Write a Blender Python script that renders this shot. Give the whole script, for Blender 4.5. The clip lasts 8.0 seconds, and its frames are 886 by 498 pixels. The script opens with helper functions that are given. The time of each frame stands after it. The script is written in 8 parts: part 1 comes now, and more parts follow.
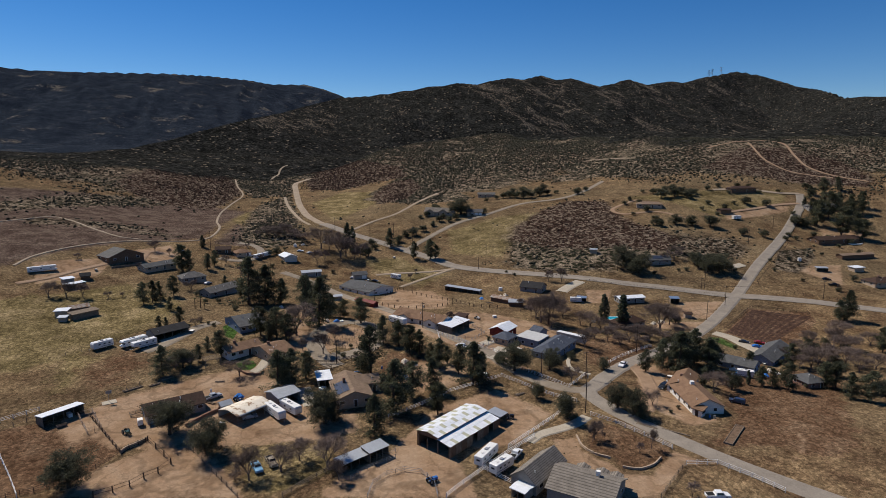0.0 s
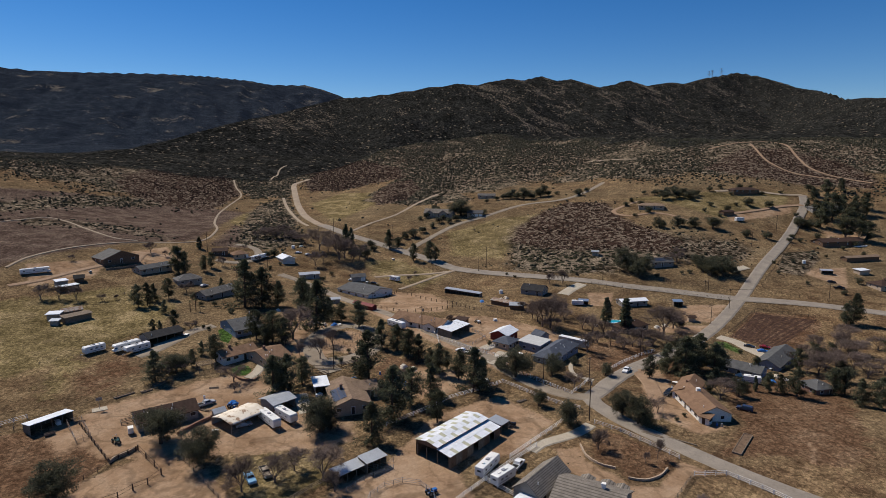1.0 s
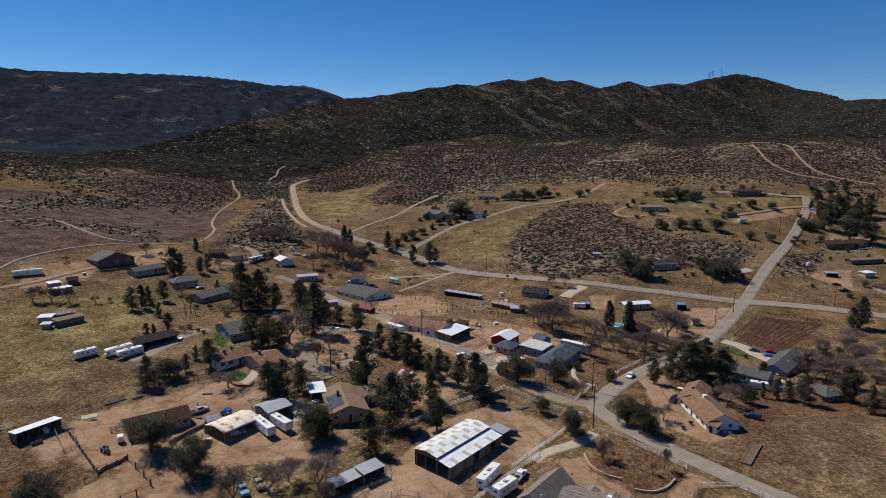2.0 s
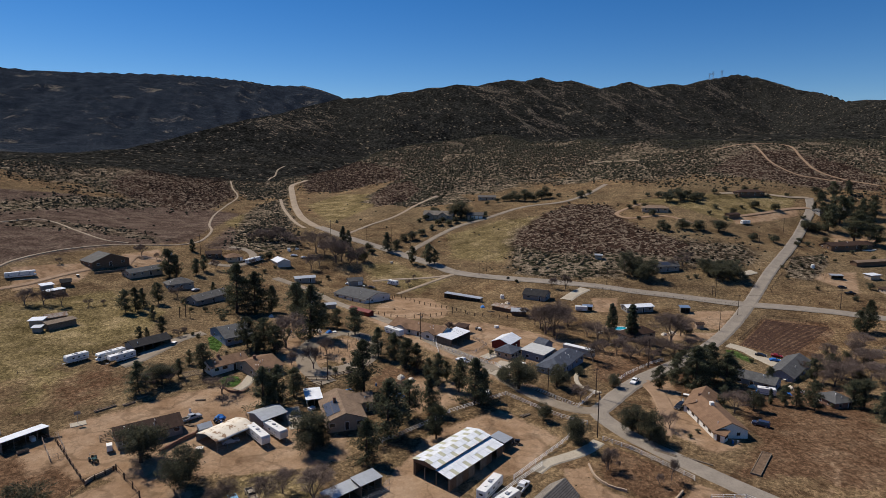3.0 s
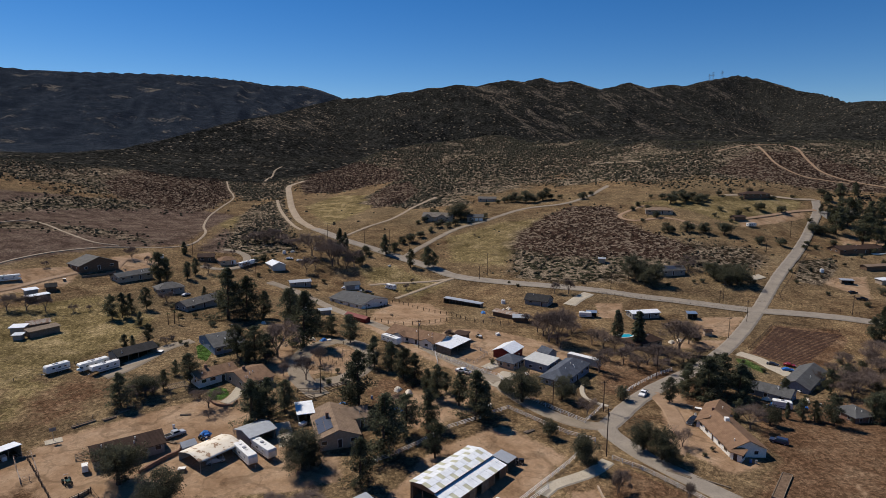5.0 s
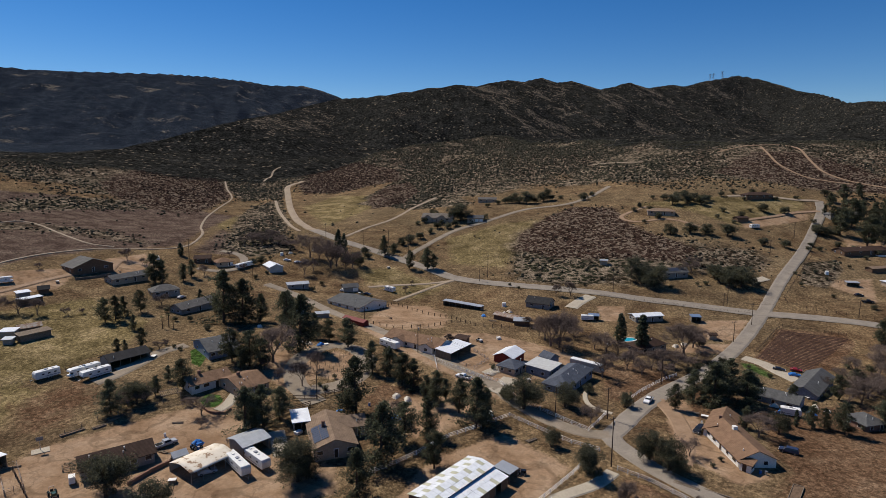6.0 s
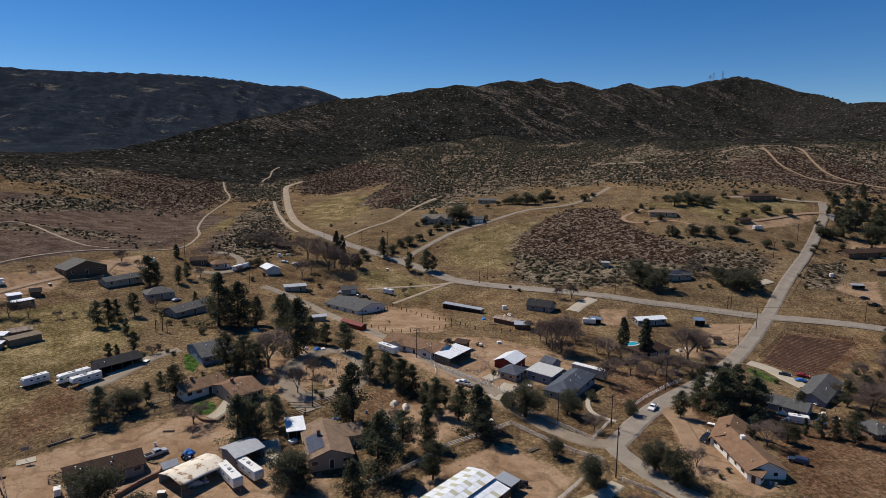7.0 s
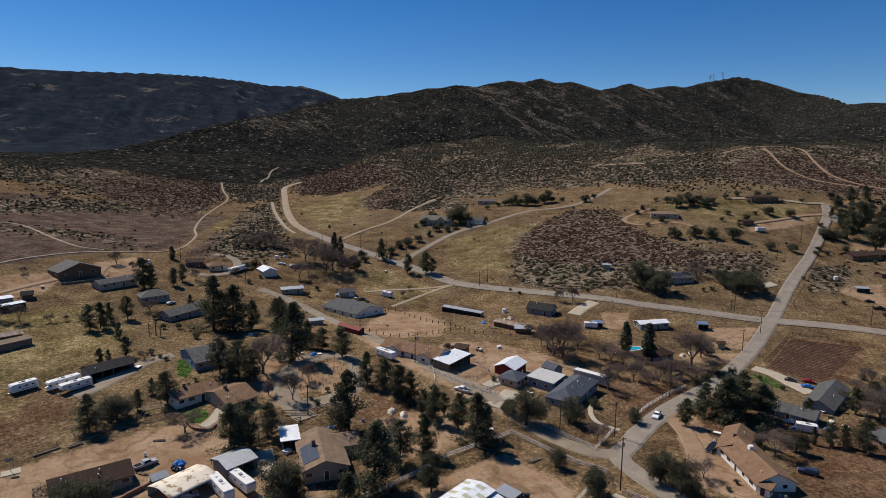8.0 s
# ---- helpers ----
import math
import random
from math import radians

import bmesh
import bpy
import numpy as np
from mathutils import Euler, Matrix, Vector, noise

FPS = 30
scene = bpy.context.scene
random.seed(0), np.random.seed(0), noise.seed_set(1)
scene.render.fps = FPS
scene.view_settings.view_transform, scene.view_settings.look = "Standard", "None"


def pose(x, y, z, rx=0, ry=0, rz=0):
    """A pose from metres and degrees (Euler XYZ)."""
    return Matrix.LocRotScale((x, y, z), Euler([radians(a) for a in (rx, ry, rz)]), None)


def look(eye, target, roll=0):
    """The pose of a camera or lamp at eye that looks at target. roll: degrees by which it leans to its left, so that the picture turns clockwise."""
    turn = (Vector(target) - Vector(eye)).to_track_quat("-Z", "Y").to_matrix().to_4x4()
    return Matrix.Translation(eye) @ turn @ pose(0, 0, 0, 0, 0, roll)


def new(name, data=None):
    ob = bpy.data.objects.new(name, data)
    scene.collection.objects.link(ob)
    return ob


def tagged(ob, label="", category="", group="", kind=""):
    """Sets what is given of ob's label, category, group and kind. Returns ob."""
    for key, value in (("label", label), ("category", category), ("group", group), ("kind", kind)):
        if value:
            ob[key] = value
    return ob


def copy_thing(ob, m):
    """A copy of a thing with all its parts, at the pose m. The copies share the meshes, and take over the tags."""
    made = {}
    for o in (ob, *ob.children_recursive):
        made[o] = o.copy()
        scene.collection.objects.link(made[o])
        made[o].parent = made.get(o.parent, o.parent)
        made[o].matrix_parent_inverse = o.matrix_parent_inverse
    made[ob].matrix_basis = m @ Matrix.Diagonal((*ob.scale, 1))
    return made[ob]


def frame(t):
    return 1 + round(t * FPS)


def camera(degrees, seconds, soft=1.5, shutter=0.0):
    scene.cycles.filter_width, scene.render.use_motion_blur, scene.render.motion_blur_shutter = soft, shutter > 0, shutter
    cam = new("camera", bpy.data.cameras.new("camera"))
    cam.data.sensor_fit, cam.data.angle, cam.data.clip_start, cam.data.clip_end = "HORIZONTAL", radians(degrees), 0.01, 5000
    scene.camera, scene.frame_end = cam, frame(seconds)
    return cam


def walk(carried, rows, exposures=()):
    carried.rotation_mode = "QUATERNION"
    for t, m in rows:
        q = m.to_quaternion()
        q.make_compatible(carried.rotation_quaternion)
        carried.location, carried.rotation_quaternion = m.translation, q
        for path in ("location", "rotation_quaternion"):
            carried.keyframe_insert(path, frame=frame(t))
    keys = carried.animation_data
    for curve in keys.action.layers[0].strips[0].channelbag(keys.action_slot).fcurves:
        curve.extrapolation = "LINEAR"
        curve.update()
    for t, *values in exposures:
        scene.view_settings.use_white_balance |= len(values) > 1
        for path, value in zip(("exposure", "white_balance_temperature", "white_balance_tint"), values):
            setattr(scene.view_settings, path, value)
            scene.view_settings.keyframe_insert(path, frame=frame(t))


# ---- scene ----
# camera: a drone gliding level up the valley, about 75 m over the ground
cam = camera(72.0, 8.0, soft=0.6)
PATH = [
    (0.0, pose(0.00, 0.00, 75.52, 80.721, 0.000, 0.000)),
    (1.5, pose(-0.09, 7.61, 75.33, 80.826, -0.115, -0.024)),
    (3.0, pose(-0.17, 15.34, 75.10, 80.897, -0.222, -0.056)),
    (4.5, pose(-0.24, 23.13, 75.00, 80.945, -0.305, -0.108)),
    (6.0, pose(-0.21, 30.80, 75.11, 80.967, -0.368, -0.130)),
    (7.0, pose(-0.12, 35.87, 75.21, 80.989, -0.428, -0.155)),
    (8.0, pose(0.05, 40.77, 75.46, 81.021, -0.489, -0.186)),
]
walk(cam, PATH)
# clear midday sky and a high sun ahead of the camera, to its left
SUN_UP, SUN_SIDE = 51.0, -52.0
world = bpy.data.worlds.new("world")
scene.world = world
world.use_nodes = True
wn = world.node_tree
sky = wn.nodes.new("ShaderNodeTexSky")
sky.sky_type = "NISHITA"
sky.sun_disc = False
sky.sun_elevation = radians(SUN_UP)
sky.sun_rotation = radians(SUN_SIDE)
sky.altitude = 2500
sky.air_density, sky.dust_density, sky.ozone_density = 1.0, 0.0, 4.0
wn.nodes["Background"].inputs["Strength"].default_value = 0.086
deep = wn.nodes.new("ShaderNodeHueSaturation")
deep.inputs["Saturation"].default_value = 1.32
deep.inputs["Hue"].default_value = 0.506
wn.links.new(sky.outputs["Color"], deep.inputs["Color"])
wn.links.new(deep.outputs["Color"], wn.nodes["Background"].inputs["Color"])
sun = new("sun", bpy.data.lights.new("sun", "SUN"))
sun.data.energy, sun.data.angle, sun.data.color = 4.7, radians(0.53), (1.0, 0.925, 0.82)
away = Vector((math.sin(radians(SUN_SIDE)), math.cos(radians(SUN_SIDE)), math.tan(radians(SUN_UP)))) * 1000
sun.matrix_world = look(away, (0, 0, 0))
scene.view_settings.exposure = 0.0
def material(name, rough=0.8, metal=0.0):
    mat = bpy.data.materials.new(name)
    mat.use_nodes = True
    b = mat.node_tree.nodes["Principled BSDF"]
    b.inputs["Roughness"].default_value, b.inputs["Metallic"].default_value = rough, metal
    b.inputs["Specular IOR Level"].default_value = 0.5 if rough < 0.5 else 0.12
    return mat, mat.node_tree, b


def link(tree, a, b):
    tree.links.new(a, b)


def node(tree, kind, **inputs):
    n = tree.nodes.new("ShaderNode" + kind)
    for key, value in inputs.items():
        n.inputs[key.replace("_", " ")].default_value = value
    return n


def noise_of(tree, scale, detail=4.0, rough=0.6, coord=None):
    n = node(tree, "TexNoise", Scale=scale, Detail=detail, Roughness=rough)
    if coord is not None:
        link(tree, coord, n.inputs["Vector"])
    return n.outputs["Fac"]


def ramp_of(tree, fac, stops):
    r = tree.nodes.new("ShaderNodeValToRGB")
    el = r.color_ramp.elements
    while len(el) < len(stops):
        el.new(0.5)
    for e, (p, c) in zip(el, stops):
        e.position, e.color = p, (*c, 1) if isinstance(c, tuple) else (c, c, c, 1)
    link(tree, fac, r.inputs["Fac"])
    return r.outputs["Color"]


def mix_of(tree, fac, a, b, blend="MIX"):
    m = tree.nodes.new("ShaderNodeMix")
    m.data_type, m.blend_type = "RGBA", blend
    for value, socket in ((fac, m.inputs[0]), (a, m.inputs[6]), (b, m.inputs[7])):
        if isinstance(value, (int, float)):
            socket.default_value = value if socket == m.inputs[0] else (value, value, value, 1)
        elif isinstance(value, tuple):
            socket.default_value = (*value, 1)
        else:
            link(tree, value, socket)
    return m.outputs[2]


def sum_of(tree, a, b, op="ADD", clamp=False):
    m = tree.nodes.new("ShaderNodeMath")
    m.operation, m.use_clamp = op, clamp
    for value, socket in ((a, m.inputs[0]), (b, m.inputs[1])):
        if isinstance(value, (int, float)):
            socket.default_value = value
        else:
            link(tree, value, socket)
    return m.outputs[0]


def bump_of(tree, b, height, strength=0.5, distance=0.1):
    n = node(tree, "Bump", Strength=strength, Distance=distance)
    link(tree, height, n.inputs["Height"])
    link(tree, n.outputs["Normal"], b.inputs["Normal"])


def coords(tree, kind="Object"):
    return tree.nodes.new("ShaderNodeTexCoord").outputs[kind]


def place(tree):
    return tree.nodes.new("ShaderNodeNewGeometry").outputs["Position"]


MATS = {}


def plain(name, color, rough=0.75, metal=0.0, vary=0.25, scale=1.5, fine=14.0, bump=0.15, tint=0.0):
    """A surface with grain and stains in its colour; tint lets single things differ."""
    if name in MATS:
        return MATS[name]
    mat, t, b = material(name, rough, metal)
    p = place(t)
    big, small = noise_of(t, scale, 5.0, 0.65, p), noise_of(t, fine, 3.0, 0.6, p)
    lo, hi = tuple(c * (1 - vary) for c in color), tuple(min(1.0, c * (1 + vary)) for c in color)
    col = ramp_of(t, big, ((0.3, lo), (0.72, hi)))
    col = mix_of(t, 0.35, col, ramp_of(t, small, ((0.3, 0.55), (0.7, 1.25))), "MULTIPLY")
    if tint:
        info = t.nodes.new("ShaderNodeObjectInfo").outputs["Random"]
        col = mix_of(t, 1.0, col, ramp_of(t, info, ((0.0, 1 - tint), (1.0, 1 + tint))), "MULTIPLY")
    link(t, col, b.inputs["Base Color"])
    if bump:
        bump_of(t, b, small, bump, 0.05)
    MATS[name] = mat
    return mat


# land: dry grass, bare dirt, red soil, green grass, brushland, chosen by the zones of the plan
def land_material():
    mat, t, b = material("land", 0.95)
    b.inputs["Specular IOR Level"].default_value = 0.0
    p = place(t)

    def zone_mask(name, spread=0.5, scale=0.25):
        a = t.nodes.new("ShaderNodeAttribute")
        a.attribute_name = name
        wob = sum_of(t, noise_of(t, scale, 6.0, 0.7, p), -0.5)
        v = sum_of(t, a.outputs["Fac"], sum_of(t, wob, spread * 2, "MULTIPLY"))
        return ramp_of(t, v, ((0.38, 0.0), (0.62, 1.0)))

    n_huge, n_big = noise_of(t, 0.012, 5.0, 0.6, p), noise_of(t, 0.09, 6.0, 0.65, p)
    n_mid, n_fine = noise_of(t, 0.7, 5.0, 0.7, p), noise_of(t, 4.5, 4.0, 0.7, p)
    grass = ramp_of(t, n_big, ((0.37, (0.090, 0.056, 0.032)), (0.5, (0.145, 0.096, 0.053)), (0.63, (0.196, 0.135, 0.074))))
    grass = mix_of(t, ramp_of(t, n_huge, ((0.4, 0.0), (0.65, 0.7))), grass, (0.137, 0.103, 0.061))
    green = ramp_of(t, n_big, ((0.37, (0.1, 0.0765, 0.036)), (0.5, (0.16, 0.1215, 0.059)), (0.63, (0.23, 0.173, 0.093))))
    dirt = ramp_of(t, n_big, ((0.35, (0.235, 0.148, 0.088)), (0.5, (0.3, 0.198, 0.123)), (0.65, (0.36, 0.252, 0.166))))
    # runnels and worn lines in the bare earth
    for size, depth in ((0.035, 0.72), (0.11, 0.8)):
        run = sum_of(t, sum_of(t, noise_of(t, size, 4.0, 0.55, p), -0.5), 0.0)
        run = sum_of(t, sum_of(t, run, run, "MULTIPLY"), 900.0, "MULTIPLY")
        dirt = mix_of(t, 1.0, dirt, ramp_of(t, run, ((0.0, depth), (0.5, 1.03), (1.0, 1.0))), "MULTIPLY")
    red = ramp_of(t, n_big, ((0.35, (0.088, 0.05, 0.029)), (0.5, (0.122, 0.073, 0.043)), (0.65, (0.165, 0.107, 0.066))))
    col = mix_of(t, zone_mask("lush"), grass, green)
    blotch = noise_of(t, 0.032, 4.0, 0.65, p)
    col = mix_of(t, 0.8, col, ramp_of(t, blotch, ((0.36, 0.74), (0.5, 1.0), (0.64, 1.25))), "MULTIPLY")
    mauve = ramp_of(t, n_big, ((0.37, (0.062, 0.042, 0.033)), (0.5, (0.095, 0.067, 0.052)), (0.63, (0.135, 0.1, 0.077))))
    col = mix_of(t, zone_mask("mauve"), col, mauve)
    col = mix_of(t, zone_mask("red"), col, red)
    bare = zone_mask("dirt")
    col = mix_of(t, bare, col, dirt)
    grain = sum_of(t, 1.0, sum_of(t, bare, 0.8, "MULTIPLY"), "SUBTRACT")
    col = mix_of(t, zone_mask("lawn", 0.1, 0.5), col, ramp_of(t, n_mid, ((0.35, (0.025, 0.05, 0.012)), (0.65, (0.06, 0.1, 0.028)))))
    # brush: dark crowns with pale earth showing between
    vor = node(t, "TexVoronoi", Scale=0.3, Randomness=1.0)
    warp = node(t, "TexNoise", Scale=0.12, Detail=3.0)
    link(t, p, warp.inputs["Vector"])
    shift = t.nodes.new("ShaderNodeVectorMath")
    shift.operation = "MULTIPLY_ADD"
    link(t, warp.outputs["Color"], shift.inputs[0])
    shift.inputs[1].default_value = (5, 5, 5)
    link(t, p, shift.inputs[2])
    link(t, shift.outputs[0], vor.inputs["Vector"])
    crown = ramp_of(t, sum_of(t, vor.outputs["Distance"], sum_of(t, n_big, 0.9, "MULTIPLY")), ((0.86, 1.0), (1.08, 0.0)))
    leaf = ramp_of(t, n_mid, ((0.3, (0.013, 0.014, 0.009)), (0.6, (0.030, 0.030, 0.019)), (0.8, (0.056, 0.050, 0.032))))
    leaf = mix_of(t, ramp_of(t, n_huge, ((0.45, 0.0), (0.6, 0.8))), leaf, (0.040, 0.026, 0.019))
    earth = ramp_of(t, n_big, ((0.3, (0.075, 0.057, 0.041)), (0.7, (0.21, 0.164, 0.115))))
    veg = mix_of(t, crown, earth, leaf)
    veg = mix_of(t, 0.7, veg, ramp_of(t, vor.outputs["Color"], ((0.2, 0.5), (0.5, 0.95), (0.85, 1.6))), "MULTIPLY")
    col = mix_of(t, zone_mask("brush", 0.35, 0.06), col, veg)
    # low buckwheat: dark red-brown tufts with a few pale stones between
    tuft = node(t, "TexVoronoi", Scale=0.55, Randomness=1.0)
    link(t, p, tuft.inputs["Vector"])
    heath = ramp_of(t, sum_of(t, tuft.outputs["Color"], sum_of(t, n_big, 0.8, "MULTIPLY")),
                    ((0.55, (0.021, 0.0135, 0.0105)), (0.85, (0.045, 0.028, 0.021)), (1.1, (0.07, 0.045, 0.034)), (1.3, (0.14, 0.108, 0.08))))
    col = mix_of(t, zone_mask("maroon", 0.45, 0.05), col, heath)
    # dense chaparral on the mountains: crowns told apart by cells, eroded flanks where earth shows between them
    cell = node(t, "TexVoronoi", Scale=0.26, Randomness=1.0)
    link(t, shift.outputs[0], cell.inputs["Vector"])
    scar = t.nodes.new("ShaderNodeAttribute")
    scar.attribute_name = "scar"
    lot = sum_of(t, cell.outputs["Color"], 1.0, "MULTIPLY")
    wide = noise_of(t, 0.012, 6.0, 0.7, p)
    bare_rock = sum_of(t, scar.outputs["Fac"], ramp_of(t, wide, ((0.44, 0.0), (0.58, 1.0))), "MULTIPLY")
    pale = sum_of(t, lot, sum_of(t, sum_of(t, bare_rock, 0.44, "MULTIPLY"), 0.12, "ADD"), "LESS_THAN")
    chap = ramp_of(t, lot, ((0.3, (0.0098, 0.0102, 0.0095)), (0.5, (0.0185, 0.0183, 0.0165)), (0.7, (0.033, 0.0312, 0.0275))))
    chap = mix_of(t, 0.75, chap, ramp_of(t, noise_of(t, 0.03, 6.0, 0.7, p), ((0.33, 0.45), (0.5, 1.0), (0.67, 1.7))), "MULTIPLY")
    # shade between the crowns, painted in: each cell darkens towards its rim
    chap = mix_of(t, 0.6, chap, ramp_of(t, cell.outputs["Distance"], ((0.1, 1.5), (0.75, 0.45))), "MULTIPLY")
    chap = mix_of(t, pale, chap, ramp_of(t, n_mid, ((0.35, (0.085, 0.068, 0.05)), (0.65, (0.215, 0.172, 0.125)))))
    # blue-grey of the far range: distance haze painted into the base colour
    far_haze = ramp_of(t, noise_of(t, 0.02, 8.0, 0.7, p), ((0.3, (0.0125, 0.016, 0.0225)), (0.5, (0.02, 0.0255, 0.035)), (0.65, (0.031, 0.037, 0.047))))
    far_haze = mix_of(t, 0.5, far_haze, ramp_of(t, lot, ((0.2, 0.55), (0.8, 1.5))), "MULTIPLY")
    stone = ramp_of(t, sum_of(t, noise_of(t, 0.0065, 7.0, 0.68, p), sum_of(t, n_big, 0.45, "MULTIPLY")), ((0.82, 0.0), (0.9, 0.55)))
    chap = mix_of(t, zone_mask("far_haze", 0.2, 0.01), chap, mix_of(t, stone, far_haze, (0.2, 0.17, 0.13)))
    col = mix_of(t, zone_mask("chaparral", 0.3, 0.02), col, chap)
    col = mix_of(t, sum_of(t, grain, 0.7, "MULTIPLY"), col, ramp_of(t, n_fine, ((0.34, 0.35), (0.5, 1.0), (0.66, 1.75))), "MULTIPLY")
    clod = node(t, "TexVoronoi", Scale=1.5, Randomness=1.0)
    link(t, p, clod.inputs["Vector"])
    col = mix_of(t, sum_of(t, grain, 0.75, "MULTIPLY"), col, ramp_of(t, clod.outputs["Color"], ((0.22, 0.62), (0.5, 0.97), (0.68, 1.2), (0.8, 1.55))), "MULTIPLY")
    col = mix_of(t, sum_of(t, grain, 0.65, "MULTIPLY"), col, ramp_of(t, n_mid, ((0.34, 0.4), (0.66, 1.6))), "MULTIPLY")
    link(t, col, b.inputs["Base Color"])
    bump_of(t, b, sum_of(t, n_mid, sum_of(t, n_fine, 0.3, "MULTIPLY")), 0.6, 0.5)
    return mat


def road_material(name, low, high, cracks):
    mat, t, b = material(name, 0.9)
    p = place(t)
    n1, n2, n3 = noise_of(t, 0.2, 6.0, 0.65, p), noise_of(t, 2.2, 5.0, 0.7, p), noise_of(t, 30.0, 2.0, 0.6, p)
    col = ramp_of(t, n1, ((0.3, low), (0.7, high)))
    col = mix_of(t, 0.5, col, ramp_of(t, n2, ((0.25, 0.6), (0.75, 1.3))), "MULTIPLY")
    if cracks:
        v = node(t, "TexVoronoi", Scale=0.4)
        v.feature = "DISTANCE_TO_EDGE"
        link(t, p, v.inputs["Vector"])
        col = mix_of(t, ramp_of(t, v.outputs["Distance"], ((0.0, 0.3), (0.02, 0.0))), col, (0.08, 0.074, 0.066))
    link(t, col, b.inputs["Base Color"])
    bump_of(t, b, sum_of(t, n2, n3), 0.3, 0.03)
    MATS[name] = mat
    return mat
GROUND = (
    (47, 94, [-330, -189, -47, 94, 236, 378],
     [1.7, -5.3, -4.2, -16.4, -18.2, -19.4]),
    (165, 94, [-330, -236, -142, -47, 47, 142, 236, 330],
     [9.1, 4.0, -0.2, -6.5, -3.8, -1.2, -11.6, -17.5]),
    (260, 94, [-330, -236, -142, -47, 47, 142, 236, 330],
     [17.9, 10.6, 1.1, 8.3, -2.7, -18.3, -10.4, -12.7]),
    (354, 94, [-330, -236, -142, -47, 47, 142, 236, 330],
     [30.8, 25.4, 8.0, -15.1, -5.7, -5.1, -2.4, -3.1]),
    (448, 94, [-401, -283, -189, -94, 0, 94, 189, 283, 401],
     [45.8, 30.6, 15.2, 12.2, 0.9, 15.8, 22.2, 0.8, 14.6]),
    (555, 118, [-472, -354, -236, -118, 0, 118, 236, 354, 496],
     [64.0, 40.6, 7.2, 15.5, 27.7, 27.6, 44.8, 27.0, 55.9]),
    (684, 142, [-566, -401, -260, -118, 24, 165, 307, 448, 614],
     [76.8, 63.1, 23.8, 17.7, 30.4, 49.3, 90.9, 77.4, 87.6]),
    (850, 189, [-661, -425, -212, 0, 212, 425, 661],
     [80.6, 62.4, 30.6, 74.3, 90.2, 96.2, 98.5]),
    (1086, 260, [-826, -472, -177, 118, 413, 767],
     [84.1, 79.4, 56.9, 91.9, 104.2, 100.3]),
)
RIDGES = (
    ((-315, 1947, 235, 944), (-228, 1888, 235, 944), (-142, 1864, 244, 920), (-40, 1841, 258, 897), (34, 1829, 267, 885), 
     (107, 1947, 274, 897), (159, 2065, 299, 944), (221, 2124, 314, 968), (276, 2183, 315, 1003), (348, 2242, 337, 1062), 
     (415, 2301, 326, 1062), (479, 2360, 339, 1121), (604, 2431, 316, 1121), (670, 2478, 332, 1180), (736, 2513, 355, 1180), 
     (843, 2596, 340, 1180), (978, 2714, 366, 1180), (1084, 2832, 372, 1180), (1259, 3009, 419, 1298), (1460, 3127, 461, 1416), 
     (1530, 3068, 435, 1416), (1601, 2891, 369, 1416),),
    ((1362, 2714, 300, 1062), (1510, 2596, 322, 1062), (1438, 2242, 256, 944), (1350, 2006, 243, 944), (1252, 1770, 224, 826), 
     (1336, 1534, 211, 826), (1401, 1180, 175, 708),),
    ((-315, 1947, 235, 944), (-378, 1711, 192, 767), (-394, 1534, 165, 708), (-384, 1251, 137, 566), (-412, 1180, 123, 496), 
     (-447, 1133, 107, 472), (-468, 1062, 92, 448), (-478, 979, 80, 389), (-479, 897, 73, 354), (-481, 802, 66, 307), 
     (-485, 732, 67, 283), (-511, 661, 70, 260), (-610, 614, 67, 260),),
    ((-3381, 2242, 362, 1534), (-2860, 2950, 473, 1770), (-2360, 3363, 511, 1888), (-2220, 3422, 502, 1888), (-2006, 3422, 492, 1888), 
     (-1822, 3540, 504, 1888), (-1588, 3658, 512, 1888), (-1424, 3835, 519, 1888), (-1240, 4012, 512, 1888), (-1129, 4130, 499, 1888), 
     (-932, 4248, 509, 1770), (-819, 4248, 481, 1652), (-695, 4307, 431, 1534), (-333, 4366, 328, 1416),),
)


def ground_height(x, y):
    """Height of the land in metres over plan places (arrays)."""
    x, y = np.asarray(x, float), np.asarray(y, float)
    total, weight = np.zeros_like(x), np.full_like(x, 1e-12)
    for row_y, reach, xs, hs in GROUND:
        for cx, h in zip(xs, hs):
            w = np.exp(-((x - cx) ** 2 + (y - row_y) ** 2) / (0.8 * reach) ** 2)
            total += w * h
            weight += w
    z = (total + 1e-12 * 10) / weight
    for crest in RIDGES:
        rise = np.full_like(x, -40.0)
        for (x0, y0, z0, w0), (x1, y1, z1, w1) in zip(crest, crest[1:]):
            length = (x1 - x0) ** 2 + (y1 - y0) ** 2
            s = np.clip(((x - x0) * (x1 - x0) + (y - y0) * (y1 - y0)) / length, 0, 1)
            d = np.hypot(x - x0 - s * (x1 - x0), y - y0 - s * (y1 - y0))
            u = np.clip(d / (w0 + s * (w1 - w0)), 0, 1)
            rise = np.maximum(rise, (z0 + 40 + s * (z1 - z0)) * (1 - u) ** 1.25 - 40)
        # soft maximum of the land and the mountain
        z = 0.5 * (z + rise + np.sqrt((z - rise) ** 2 + 9.0))
    return z


TABLES = {}


